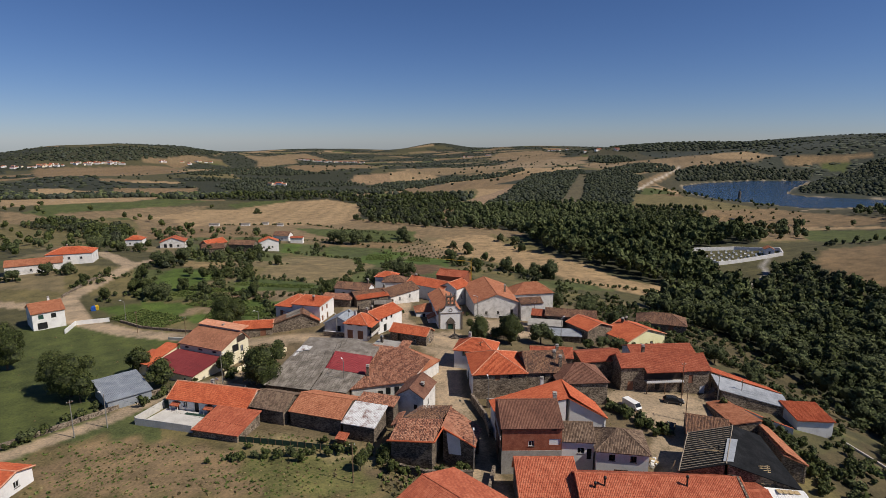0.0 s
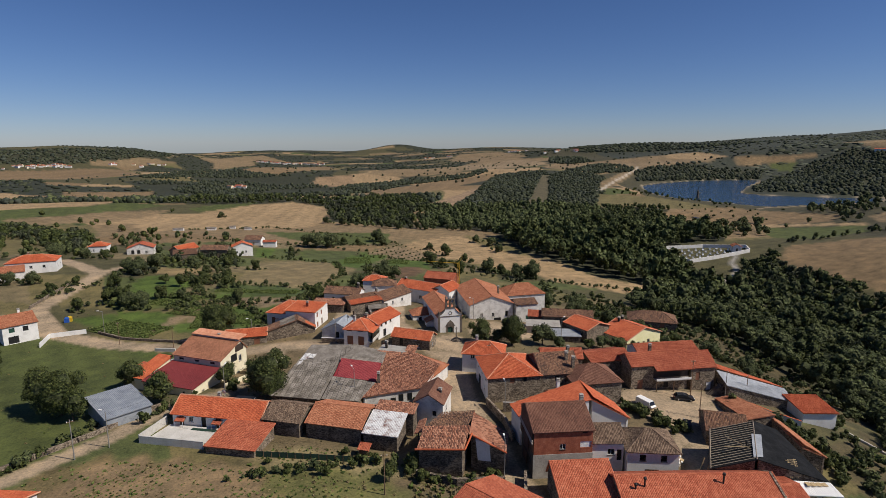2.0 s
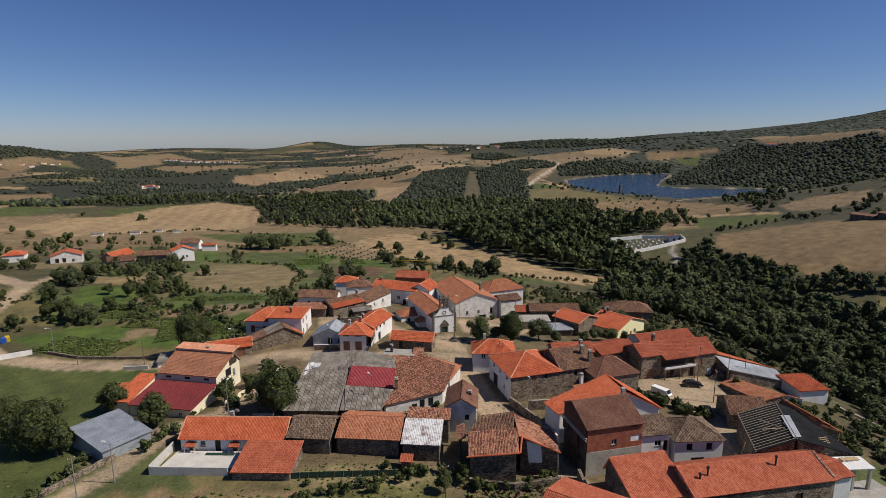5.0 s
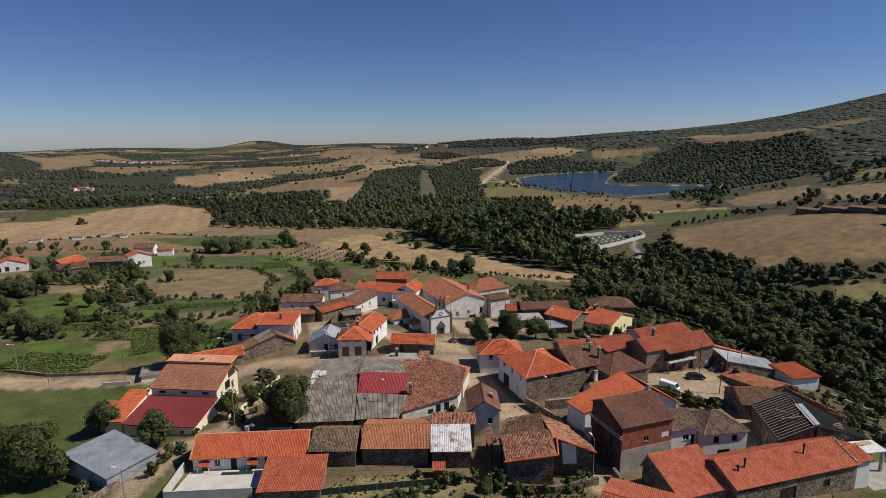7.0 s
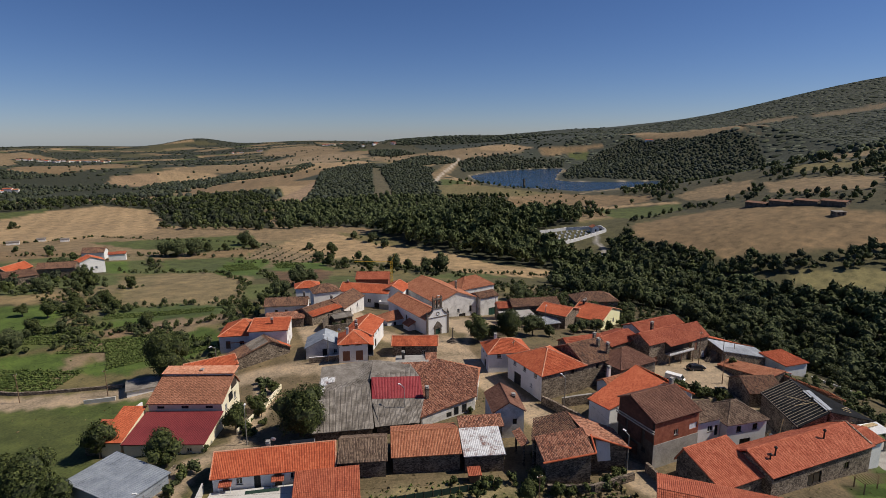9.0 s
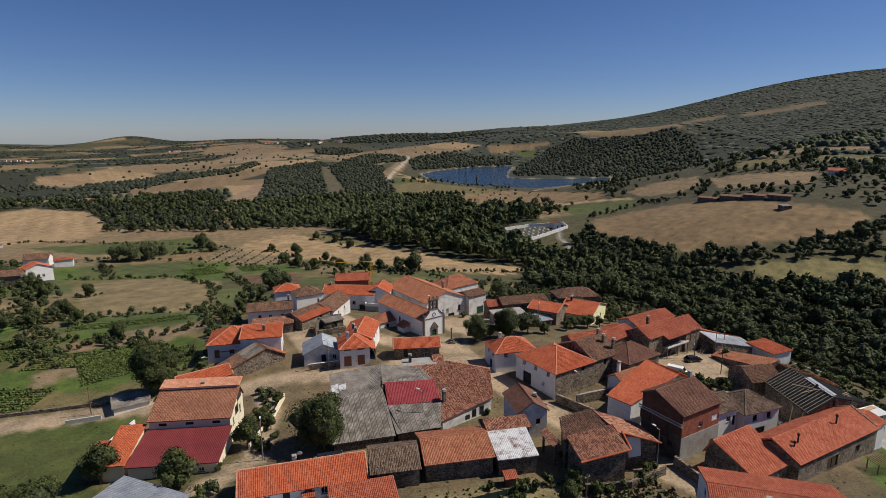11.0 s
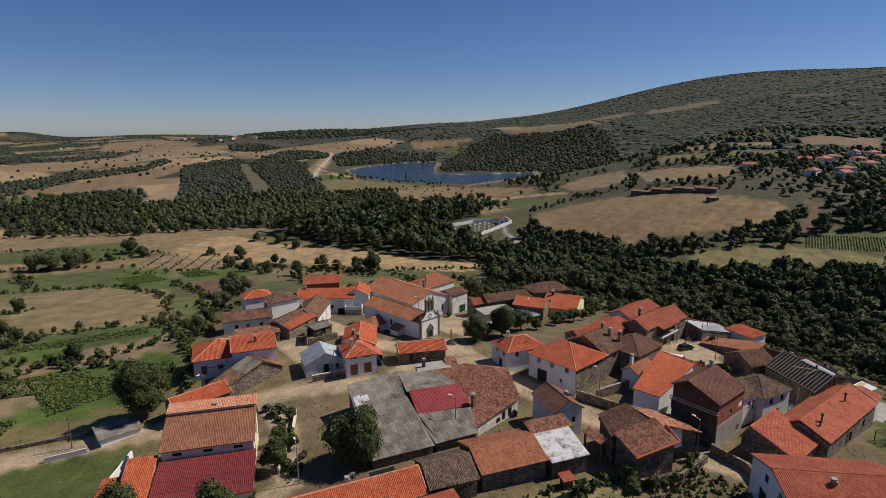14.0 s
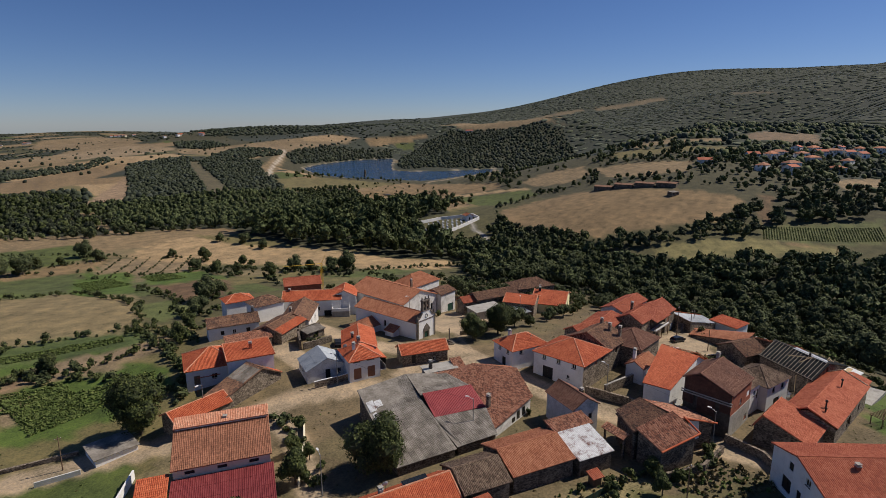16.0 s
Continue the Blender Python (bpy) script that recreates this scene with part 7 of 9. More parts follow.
for x, y, s in ((-31, 88, 0.9), (-25, 87, 1.0), (-35, 91, 0.6), (-17, 92, 0.8), (-22, 94, 0.7), (-11, 116, 0.8), (-9, 114.5, 0.7), (-6, 96, 0.6), (37.5, 104.5, 1.0), (39, 101, 1.1), (41, 98, 0.9), (36, 107.5, 0.8), (24, 104.2, 0.7), (63.5, 94, 1.2), (65, 89, 1.3),
                (64, 84, 1.1), (66, 98, 1.0), (70, 99, 1.1), (76, 100, 0.8), (58, 108, 0.6), (59.5, 107.6, 0.6), (61, 107.3, 0.6), (-58, 121, 0.7), (-50, 122.5, 0.8), (-47.6, 126, 0.8), (-3, 89, 0.7), (2, 92, 0.9), (4, 89.5, 0.7), (-8.6, 85.0, 1.1), (-6.6, 84.4, 0.8), (3.4, 85.4, 1.0), (2.0, 84.6, 0.7), (-11.0, 87.0, 0.9), (8, 176, 0.7), (22, 174.5, 1.0), (-13, 172, 0.6), (-20, 176, 0.8)):
    tree(x, y, s, "bush", group="shrubs of the village")

# hedges, orchard rows, vegetable plots
SHRUB_T = [crown(3, 72, 0.44, 1.5, 0.0, 2.3, s, 0.85) for s in (51, 52, 53)]
TUFT_T = [crown(1, 12, 0.5, 0.5, 0.0, 0.5, s, 0) for s in (56, 57, 58)]
LOW_T = [crown(1, 14, 0.40, 0.8, 0.0, 0.8, s, 0.8) for s in (54, 55)]


def along(line, gap, jitter, seed):
    r = np.random.RandomState(seed)
    out = []
    for (ax, ay), (bx, by) in zip(line, line[1:]):
        n = max(1, int(math.hypot(bx - ax, by - ay) / gap))
        for i in range(n):
            k = (i + r.uniform(0, 1)) / n
            out.append((ax + (bx - ax) * k + r.normal() * jitter, ay + (by - ay) * k + r.normal() * jitter))
    return out


hedge = []
for n, (line, gap, wide) in enumerate((
        ([(16, 330), (26, 300), (60, 270), (112, 256)], 2.2, 1.8), ([(-41, 350), (4, 328), (16, 300)], 4.0, 2.0), ([(-95, 335), (-50, 316), (-40, 262), (-48, 231)], 3.2, 1.6), ([(-100, 240), (-85, 238), (-47, 231), (-42, 200)], 2.5, 2.0),
        ([(-90, 219), (-64, 194), (-58, 180), (-62, 166)], 2.6, 2.0), ([(-135, 300), (-105, 262), (-92, 215)], 2.4, 4.0), ([(-110, 255), (-96, 232), (-92, 196)], 2.2, 3.0), ([(-30, 300), (-28, 262), (-36, 240), (-10, 232), (20, 226)], 2.4, 2.4),
        ([(62, 190), (70, 160), (86, 150), (88, 118)], 2.0, 3.0), ([(84, 112), (80, 98), (72, 84), (60, 66)], 2.2, 3.0), ([(60, 262), (52, 232), (62, 206)], 2.4, 4.0), ([(-170, 420), (-100, 388), (-26, 395)], 5.0, 2.0),
        ([(-200, 500), (-130, 520), (-84, 466), (-10, 396)], 5.0, 2.0), ([(-79, 91), (-74, 104), (-72, 110)], 1.6, 0.8), ([(-64, 108), (-60, 116)], 1.6, 0.6), ([(-150, 215), (-138, 236), (-140, 262)], 3.0, 2.0), ([(10, 240), (60, 236), (80, 210)], 3, 4),
        ([(-40, 86), (-28, 89), (-14, 90)], 2.2, 0.8), ([(65, 84), (66, 100)], 1.6, 1.2), ([(-13, 91), (-4, 84), (4, 84)], 2.0, 1.0), ([(-52, 122), (-47, 135), (-45, 147)], 1.7, 0.9), ([(-50, 232), (-49, 205), (-51, 180), (-56, 168)], 1.5, 1.5), ([(-70, 204), (-58, 206), (-50, 207)], 2.2, 0.8), ([(-96, 204), (-86, 206), (-78, 212)], 1.8, 1.4), ([(35.2, 109.6), (37.6, 105), (43.4, 97.6)], 0.8, 0.7), ([(66, 104), (68, 96), (72, 88)], 1.2, 0.9), ([(58, 108), (60, 111)], 1.0, 0.4))):
    hedge += along(line, gap * 0.5, wide * 0.6, 100 + n)
wood("hedges", "unkempt hedges and brambles between plots and lanes", hedge, SHRUB_T, ["leaf", "leaf_core", "leaf_dark", "leaf"], 0.3, 1.15, 60)
thicket = [q for q in thicket if all(tone is not LUSH or inside(np.array([q[0]]), np.array([q[1]]), poly)[0] < 0 for tone, edge, poly in FIELDS)]
wood("thickets", "brambles and young growth round the garden trees", thicket, SHRUB_T, ["leaf", "leaf_core", "leaf_dark", "leaf"], 0.4, 1.3, 59)
GARDENS = [(-120, 200), (-96, 178), (-60, 172), (-54, 196), (-48, 230), (-90, 240), (-100, 300), (-125, 300), (-130, 240)]
wood("garden_trees", "small fruit trees and bushes in the gardens", scatter(GARDENS, 8.0, 61, 0.22), NEAR_T, ["leaf", "leaf_core"], 0.3, 0.75, 61)
wood("slope_scrub", "broom and scrub on the slope below the village", scatter(SLOPE, 3.1, 62, 0.62), SHRUB_T, ["leaf", "leaf_core", "leaf_dark", "leaf"], 0.35, 1.4, 62)
wood("bank_scrub", "dry scrub and young oaks on the bank", scatter(BANK, 3.4, 63, 0.6), SHRUB_T, ["leaf_dark", "leaf_core", "weed", "leaf"], 0.4, 1.5, 63)
BEANS = [(-66, 82), (-62, 93), (-46, 91), (-35, 89), (-9, 82), (-16, 77), (-58, 77)]
beans = []
turn_c, turn_s = math.cos(radians(58)), math.sin(radians(58))
for i in range(-60, 61):
    for j in range(-110, 111):
        u, v = i * 1.05 + RND.uniform(-0.12, 0.12), j * 0.55 + RND.uniform(-0.2, 0.2)
        q = (-48 + u * turn_s + v * turn_c, 80 - u * turn_c + v * turn_s)
        if math.sin(q[0] * 0.21 + 1.3 * math.sin(q[1] * 0.17)) + RND.gauss(0, 0.5) > -0.35:
            beans.append(q)
beans = np.array(beans)
beans = beans[inside(beans[:, 0], beans[:, 1], BEANS) > 0]
rows = []
for (ax, ay), (bx, by), (cx, cy), n, m in (((-41, 353), (-18, 398), (4, 331), 9, 7),):
    for i in range(n):
        for j in range(m):
            u, v = (i + 0.5) / n, (j + 0.5) / m
            rows.append((ax + (bx - ax) * u + (cx - ax) * v, ay + (by - ay) * u + (cy - ay) * v))
wood("orchard", "rows of young olive trees on bare soil", rows, SHRUB_T, ["leaf", "leaf_core"], 0.45, 0.75, 64)
plots = []
for cx, cy, yaw, w, d, step in ((-99, 181, -28, 26, 14, 1.2), (-66, 186, -12, 22, 12, 1.3), (-70, 226, -8, 34, 7, 1.2), (-97, 214, -20, 18, 16, 1.4), (-14, 325, 0, 14, 24, 1.8), (-38, 330, 5, 16, 30, 1.8), (-86, 200, -20, 14, 12, 1.4), (-76, 190, 8, 12, 22, 1.0), (-60, 184, 5, 8, 14, 1.1)):
    c, s = math.cos(radians(yaw)), math.sin(radians(yaw))
    for i in range(int(w / (step * 0.55))):
        for j in range(int(d / step)):
            u, v = -w / 2 + i * step * 0.55 + RND.uniform(-0.15, 0.15), -d / 2 + j * step + RND.uniform(-0.1, 0.1)
            plots.append((cx + u * c - v * s, cy + u * s + v * c))
wood("bean_rows", "dry rows of low green plants over bare soil", beans, TUFT_T, ["weed", "leaf_core", "dry_grass", "weed"], 0.28, 0.72, 86, flat=0.8)
wood("vegetable_rows", "rows of low green vegetables and vines", plots, LOW_T, ["weed", "weed"], 0.7, 1.35, 65, flat=0.8)
vines = []
for i in range(44):
    for j in range(17):
        u, v = i / 43, j / 16
        vines.append((251 + 35 * u + 19 * v, 155 + -49 * u + 7 * v))
wood("vineyard", "rows of trained green vines beyond the valley", vines, LOW_T, ["weed", "leaf_core"], 0.7, 1.1, 66)
VILLAGE = [(-66, 128), (-40, 92), (-12, 80), (10, 62), (60, 60), (68, 105), (84, 112), (70, 165), (45, 205), (0, 225), (-35, 215), (-52, 180), (-66, 150)]
wood("lane_weeds", "tufts of dry grass and weeds in lanes and yards", scatter(VILLAGE, 1.4, 81, 0.42, clear=False, bare=SQUARES), TUFT_T, ["dry_grass", "leaf_core", "weed", "dry_grass"], 0.2, 0.55, 81)
MEADOW = [(-125, 66), (-84, 74), (-66, 100), (-52, 122), (-48, 150), (-52, 200), (-46, 232), (-90, 242), (-128, 240), (-140, 196), (-160, 160)]
wood("meadow_tufts", "tufts of green and dry grass over plots", scatter(MEADOW, 2.1, 82, 0.6, clear=False), TUFT_T, ["weed", "leaf_core", "dry_grass", "weed"], 0.25, 0.7, 82, flat=0.7)
wood("dry_yard_grass", "long dry grass in the yard below the ruin", scatter([(-12, 87), (6, 84), (7, 76), (2, 72), (-9, 78)], 0.8, 84, 0.7, clear=False), TUFT_T, ["dry_grass", "leaf_core", "dry_grass", "weed"], 0.5, 1.2, 84)
wood("yard_grass", "green and dry grass in the fenced yard", scatter([(-37, 92), (-36, 98), (-14, 93.5), (-9, 88), (-16, 87)], 0.9, 85, 0.6, clear=False), TUFT_T, ["weed", "leaf_core", "dry_grass", "weed"], 0.3, 0.8, 85)
tufts = scatter([(-88, 78), (-66, 95), (-18, 88), (-10, 78), (-6, 66), (-80, 50)], 1.3, 67, 0.6, clear=False)
wood("weeds", "low green weeds over the stubble field", tufts, TUFT_T, ["weed", "leaf_core", "dry_grass", "weed"], 0.4, 1.0, 67, flat=0.7)
edge_far = []
for n, line in enumerate(([(395, 462), (430, 510), (525, 504)], [(-90, 550), (-10, 480), (60, 450)], [(417, 353), (456, 303), (497, 321), (490, 380), (433, 378)], [(400, 250), (460, 230), (480, 160)], [(180, 452), (240, 470), (330, 500)])):
    edge_far += along(line, 4.0, 2.6, 200 + n)
wood("field_oaks", "rounded oaks lining the far fields", edge_far, MID_T + NEAR_T[:1], ["leaf_dark", "leaf_core"], 0.5, 1.5, 68)
SPOTTY = [(380, -60), (400, 210), (500, 330), (530, 520), (760, 540), (900, 300), (800, -100)]
wood("hillside_trees", "scattered oaks and olives on the hillside", scatter(SPOTTY, 9.6, 69, 0.85), CLUMP_T, ["leaf_dark", "leaf_core", "leaf", "haze_leaf"], 0.5, 1.5, 69, smooth=True)
wood("hillside_olives", "rows of olive trees on the hillside field", [(690 + 26 * i + 10 * (j % 2), 250 + 15 * j + 3 * i) for i in range(8) for j in range(8)], CLUMP_T, ["leaf_dark", "leaf_core"], 0.6, 1.0, 72)
wood("pasture_oaks", "oaks dotted over the pasture beside the lake", scatter([(360, 330), (420, 300), (540, 400), (560, 560), (430, 600), (380, 460)], 12, 74, 0.42), MID_T, ["leaf_dark", "leaf_core"], 0.5, 1.3, 74)
wood("lane_oaks", "oaks and orchard trees below the far village", scatter([(360, 215), (385, 290), (420, 330), (500, 320), (480, 160), (420, 100), (340, 110), (330, 150)], 9, 75, 0.55), MID_T, ["leaf_dark", "leaf_core", "leaf", "leaf_dark"], 0.5, 1.35, 75)
wood("hamlet_trees", "oaks and fruit trees round the outlying farms", scatter([(-300, 300), (-130, 296), (-112, 400), (-180, 460), (-320, 430)], 11, 76, 0.4), MID_T, ["leaf_dark", "leaf_core", "leaf", "leaf_dark"], 0.5, 1.25, 76)
wood("field_foot_wood", "oaks and ashes below the big stubble field", scatter([(198, 316), (206, 304), (201, 253), (204, 230), (220, 214), (239, 195), (267, 181), (296, 182), (317, 180), (271, 165), (249, 156), (226, 176), (205, 195), (175, 234), (154, 268)], 5.6, 105, 0.9, clear=True), FAIR_T, ["leaf_dark", "leaf_core", "leaf", "far_leaf"], 0.5, 1.25, 105)
wood("eastern_wood", "dense oak wood beside the vineyard", scatter([(270, 162), (324, 173), (345, 163), (373, 123), (323, 118), (282, 151)], 6.4, 102, 0.9, clear=True), FAIR_T, ["leaf_dark", "leaf_core", "leaf", "far_leaf"], 0.7, 1.5, 102)
wood("boundary_hedge", "hedge of oaks on the upper field edge", scatter([(223, 330), (246, 347), (301, 347), (310, 328), (322, 336), (326, 373), (259, 368)], 4.6, 104, 0.7, clear=True), MID_T, ["leaf_dark", "leaf_core", "leaf", "far_leaf"], 0.4, 0.9, 104)
wood("yard_oaks", "oaks round the long cattle shed", scatter([(329, 344), (339, 321), (328, 241), (348, 205), (339, 190), (319, 186), (310, 233), (305, 285)], 7, 99, 0.5, clear=True), MID_T, ["leaf_dark", "leaf_core", "leaf", "far_leaf"], 0.5, 1.2, 99)
wood("plain_hedge", "dark overgrown hedge across the plain", scatter([(-408, 526), (-351, 521), (-263, 452), (-239, 406), (-305, 444), (-367, 479)], 4.6, 101, 0.85, clear=True), MID_T, ["leaf_dark", "leaf_core", "leaf", "far_leaf"], 0.6, 1.25, 101)
wood("farm_grove", "grove of dark trees beside the farm", scatter([(-310, 474), (-266, 461), (-200, 348), (-208, 327), (-238, 363)], 6, 100, 0.85, clear=True), MID_T, ["leaf_dark", "leaf_core", "leaf", "far_leaf"], 0.8, 1.6, 100)
wood("farm_thicket", "dense garden trees below the farms", scatter([(-147, 270), (-146, 309), (-128, 371), (-109, 369), (-94, 296), (-102, 268), (-116, 244), (-124, 230)], 5.4, 102, 0.62, clear=True), MID_T, ["leaf_dark", "leaf_core", "leaf", "far_leaf"], 0.4, 1.0, 102)
wood("orchard_thicket", "dense fruit trees between the garden plots", scatter([(-132, 216), (-118, 227), (-100, 237), (-76, 231), (-83, 216), (-78, 182), (-95, 193), (-116, 190)], 6.5, 105, 0.42, clear=True), NEAR_T, ["leaf_dark", "leaf_core", "leaf", "far_leaf"], 0.35, 0.75, 105)
wood("lower_thicket", "overgrown shrubs and fruit trees by the plots", scatter([(-129, 251), (-129, 287), (-112, 291), (-94, 271), (-84, 233), (-103, 249), (-115, 238)], 6, 103, 0.4, clear=True), NEAR_T, ["leaf_dark", "leaf_core", "leaf", "far_leaf"], 0.35, 0.8, 103)
wood("upper_thicket", "brambles along the terrace above the plots", scatter([(-87, 373), (-32, 371), (-24, 359), (-62, 322), (-84, 330)], 3.6, 103, 0.7, clear=True), SHRUB_T, ["leaf_dark", "leaf_core", "leaf", "far_leaf"], 0.5, 1.3, 103)
wood("terrace_scrub", "bushes on the terraces below the wheat field", scatter([(9, 286), (36, 278), (62, 242), (87, 223), (105, 215), (72, 172), (45, 198), (27, 236), (6, 263)], 4.0, 103, 0.42, clear=True), SHRUB_T, ["leaf_dark", "leaf_core", "leaf", "far_leaf"], 0.5, 1.6, 103)
wood("slope_wood", "young oaks and brambles crowding the slope below the village", scatter([(117.1, 208.2), (115.2, 176.3), (120.3, 161.0), (116.9, 142.2), (102.9, 121.1), (81.5, 94.3), (112, 60), (112, 120), (108, 160)], 3.6, 93, 0.8), NEAR_T, ["leaf_dark", "leaf_core", "leaf", "far_leaf"], 0.3, 0.85, 93)
wood("bank_wood", "oaks and alders filling the river bank", scatter([(-56, 881), (-30, 800), (7, 803), (25, 687), (48, 648), (16, 533), (-24, 520), (-71, 546)], 7, 94, 0.9), MID_T, ["leaf_dark", "leaf_core", "leaf", "far_leaf"], 0.7, 1.5, 94)
wood("valley_side_oaks", "oaks and hedges between small plots across the valley", scatter([(348, 357), (401, 361), (431, 274), (511, 270), (740, 186), (388, 125), (327, 189), (322, 239)], 8, 95, 0.6), MID_T, ["leaf_dark", "leaf_core", "leaf", "far_leaf"], 0.5, 1.2, 95)
wood("valley_edge_wood", "dense young oaks at the upper edge of the valley wood", scatter([(124, 191), (160, 215), (179, 214), (122, 141), (118, 153), (117, 167)], 4.0, 96, 0.9), NEAR_T, ["leaf_dark", "leaf_core", "leaf", "far_leaf"], 0.45, 1.0, 96)
wood("roadside_wood", "oaks along the road beside the stubble field", scatter([(197, 310), (217, 324), (199, 286), (203, 248), (188, 225), (175, 248), (174, 268)], 5, 106, 0.9), FAIR_T, ["leaf_dark", "leaf_core", "leaf", "far_leaf"], 0.5, 1.2, 106)
wood("grazing_scrub", "low scrub dotted over the dam pasture", scatter([(200, 452), (350, 481), (420, 554), (398, 641), (323, 668), (257, 578)], 15, 70, 0.4, clear=False), SHRUB_T, ["leaf", "leaf_core"], 0.8, 1.8, 70)
wood("dam_side_wood", "oak scrub between the plantation and the dam", scatter([(211, 648), (160, 480), (200, 455), (257, 578), (323, 668), (420, 660), (380, 760), (375, 900), (335, 930), (300, 800)], 10, 71, 0.45), MID_T, ["leaf", "leaf_core"], 0.6, 1.2, 71)

# ---------------------------------------------------------------- walls, fences, terrace
garden_wall("low dry-stone wall along the dirt lane", [(-112, 66), (-81, 91.5), (-70, 105), (-62.5, 117)], 0.9, 0.5, "stone")
garden_wall("pale rendered block wall round the terrace", [(-60.4, 100.2), (-54, 98.4), (-47.6, 96.6)], 1.4, 0.22, "pale_concrete", cap="pale_concrete")
garden_wall("grey rendered wall on the lane side", [(-60.4, 100.2), (-58.4, 107.6)], 1.6, 0.22, "pale_concrete", cap="pale_concrete")
terrace = thing("terrace", "pale concrete terrace in front of the long house", "terrace")
part("slab", Solid().prism([(-59.6, 101.0, -0.42), (-46.4, 97.4, -0.42), (-44.4, 103.4, -0.42), (-57.4, 106.6, -0.42)], (0, 0, -1.2)), M["pale_concrete"], terrace)
part("ramp_mat", Solid().prism([(-52.6, 104.0, -0.38), (-47.6, 102.8, -0.38), (-47.4, 103.6, -0.38), (-52.4, 104.8, -0.38)], (0, 0, -0.03)), M["green_net"], terrace, "green mat by the door")
garden_wall("schist wall along the street", [(6.2, 111.6), (8.6, 103.4), (9.0, 97.0)], 1.8, 0.5, "stone")
garden_wall("schist courtyard wall with flat coping", [(9.2, 108.8), (17.5, 107.6), (26, 108.2)], 2.0, 0.45, "stone", cap="concrete")
garden_wall("white terrace wall before the gabled house", [(-34.2, 151.2), (-25.5, 148.9)], 1.5, 0.3, "stone", cap="white_paint")
garden_wall("crumbling schist wall of a roofless ruin", [(-27.0, 170.4), (-24.2, 176.6)], 2.6, 0.5, "stone_dark")
garden_wall("low schist wall of a roofless ruin", [(-26.4, 170.2), (-22.6, 169.8), (-18.4, 170.4)], 1.7, 0.5, "stone_dark")
garden_wall("schist back wall of a roofless ruin", [(-23.8, 177.4), (-20.6, 178.9), (-16.6, 179.2)], 2.8, 0.5, "stone_dark")
house("dark lean-to with a grey slab roof in the ruin", -19.9, 176.8, 8, 6.0, 3.2, level(-19.9, 176.8) + 2.0, 0.5, "shed", "stone_dark", "fibre", "sheet", name="outhouse", category="outbuilding", front_o=((2.2, 0.1, 1.2, 1.6, "dark"),))
wood("ruin_brambles", "dark brambles growing inside the roofless ruin", scatter([(-24.6, 171.6), (-18.4, 171.6), (-17.4, 174.2), (-23.4, 175.0)], 1.7, 107, 0.75, clear=False), SHRUB_T, ["leaf_dark", "leaf_core", "leaf", "far_leaf"], 0.45, 0.95, 107)
garden_wall("schist wall along the village lane", [(-75, 163.5), (-97, 170.4), (-108, 177.4)], 0.8, 0.45, "stone")
garden_wall("white rendered garden wall", [(-118.5, 165.5), (-121, 174.4), (-112, 178)], 1.3, 0.25, "white", cap="white_paint")
garden_wall("schist retaining wall by the road", [(-146, 205), (-150, 236)], 1.0, 0.5, "stone")
house("low flat-roofed shed with white wall beside the lane", -70.6, 159.4, 4, 7.4, 6.6, -2.4, 0.15, "shed", "white", "fibre", "plain", name="shed", category="shed")
garden_wall("cream garden wall along the lane", [(-42.2, 141.4), (-45.9, 134.6), (-52.4, 124.6)], 1.1, 0.3, "cream")
garden_wall("low grey plot wall on the meadow edge", [(-82.3, 157.8), (-76.0, 156.2)], 0.9, 0.3, "pale_concrete")
garden_wall("white wall between annexe and meadow", [(-74.6, 140.0), (-70.0, 147.5)], 1.5, 0.3, "white", cap="white_paint")
garden_wall("broken schist wall below the ruin", [(-9.5, 86.5), (-3, 83.5), (5, 83.6)], 1.3, 0.5, "stone_dark")
garden_wall("tumbled stone wall beside the street", [(8.6, 84.6), (7.2, 78), (2.6, 73.5)], 1.6, 0.5, "stone")
garden_wall("white yard wall with orange coping", [(60.4, 112.2), (66.6, 105.0), (70.6, 102.6)], 1.7, 0.3, "white", cap="tile_new")
garden_wall("low wall below the church square", [(10, 152.5), (15, 151), (22, 150.4)], 1.2, 0.4, "stone")
garden_wall("concrete edge wall above the bank", [(83, 105.4), (86.5, 96.5)], 0.5, 0.25, "pale_concrete")
net = thing("fence", "sagging fence with dark green netting", "fence")
last = None
for i in range(16):
    k = i / 15
    x, y = -37.6 + 21.0 * k, 93.4 - 2.6 * k
    z = level(x, y)
    part("post", Solid().tube((x, y, z - 0.2), (x, y, z + 1.25), 0.04), M["wood"], net)
    if last:
        part("netting", Solid().prism([(last[0], last[1], last[2] + 0.05), (x, y, z + 0.05), (x, y, z + 1.15), (last[0], last[1], last[2] + 1.1)], (0.01, 0.03, 0)), M["green_net"], net)
    last = (x, y, z)
hutch = thing("hutch", "small wooden hutch with a tiled roof", "shed", pose(-18.6, 93.6, level(-18.6, 93.6), 0, 0, -17))
part("body", Solid().box(-0.8, -0.6, -0.2, 0.8, 0.6, 1.5), M["wood"], hutch)
roof_on(hutch, [(-1.1, -0.9, 1.5), (1.1, -0.9, 1.5), (1.1, 0.9, 2.0), (-1.1, 0.9, 2.0)], "tile_red")

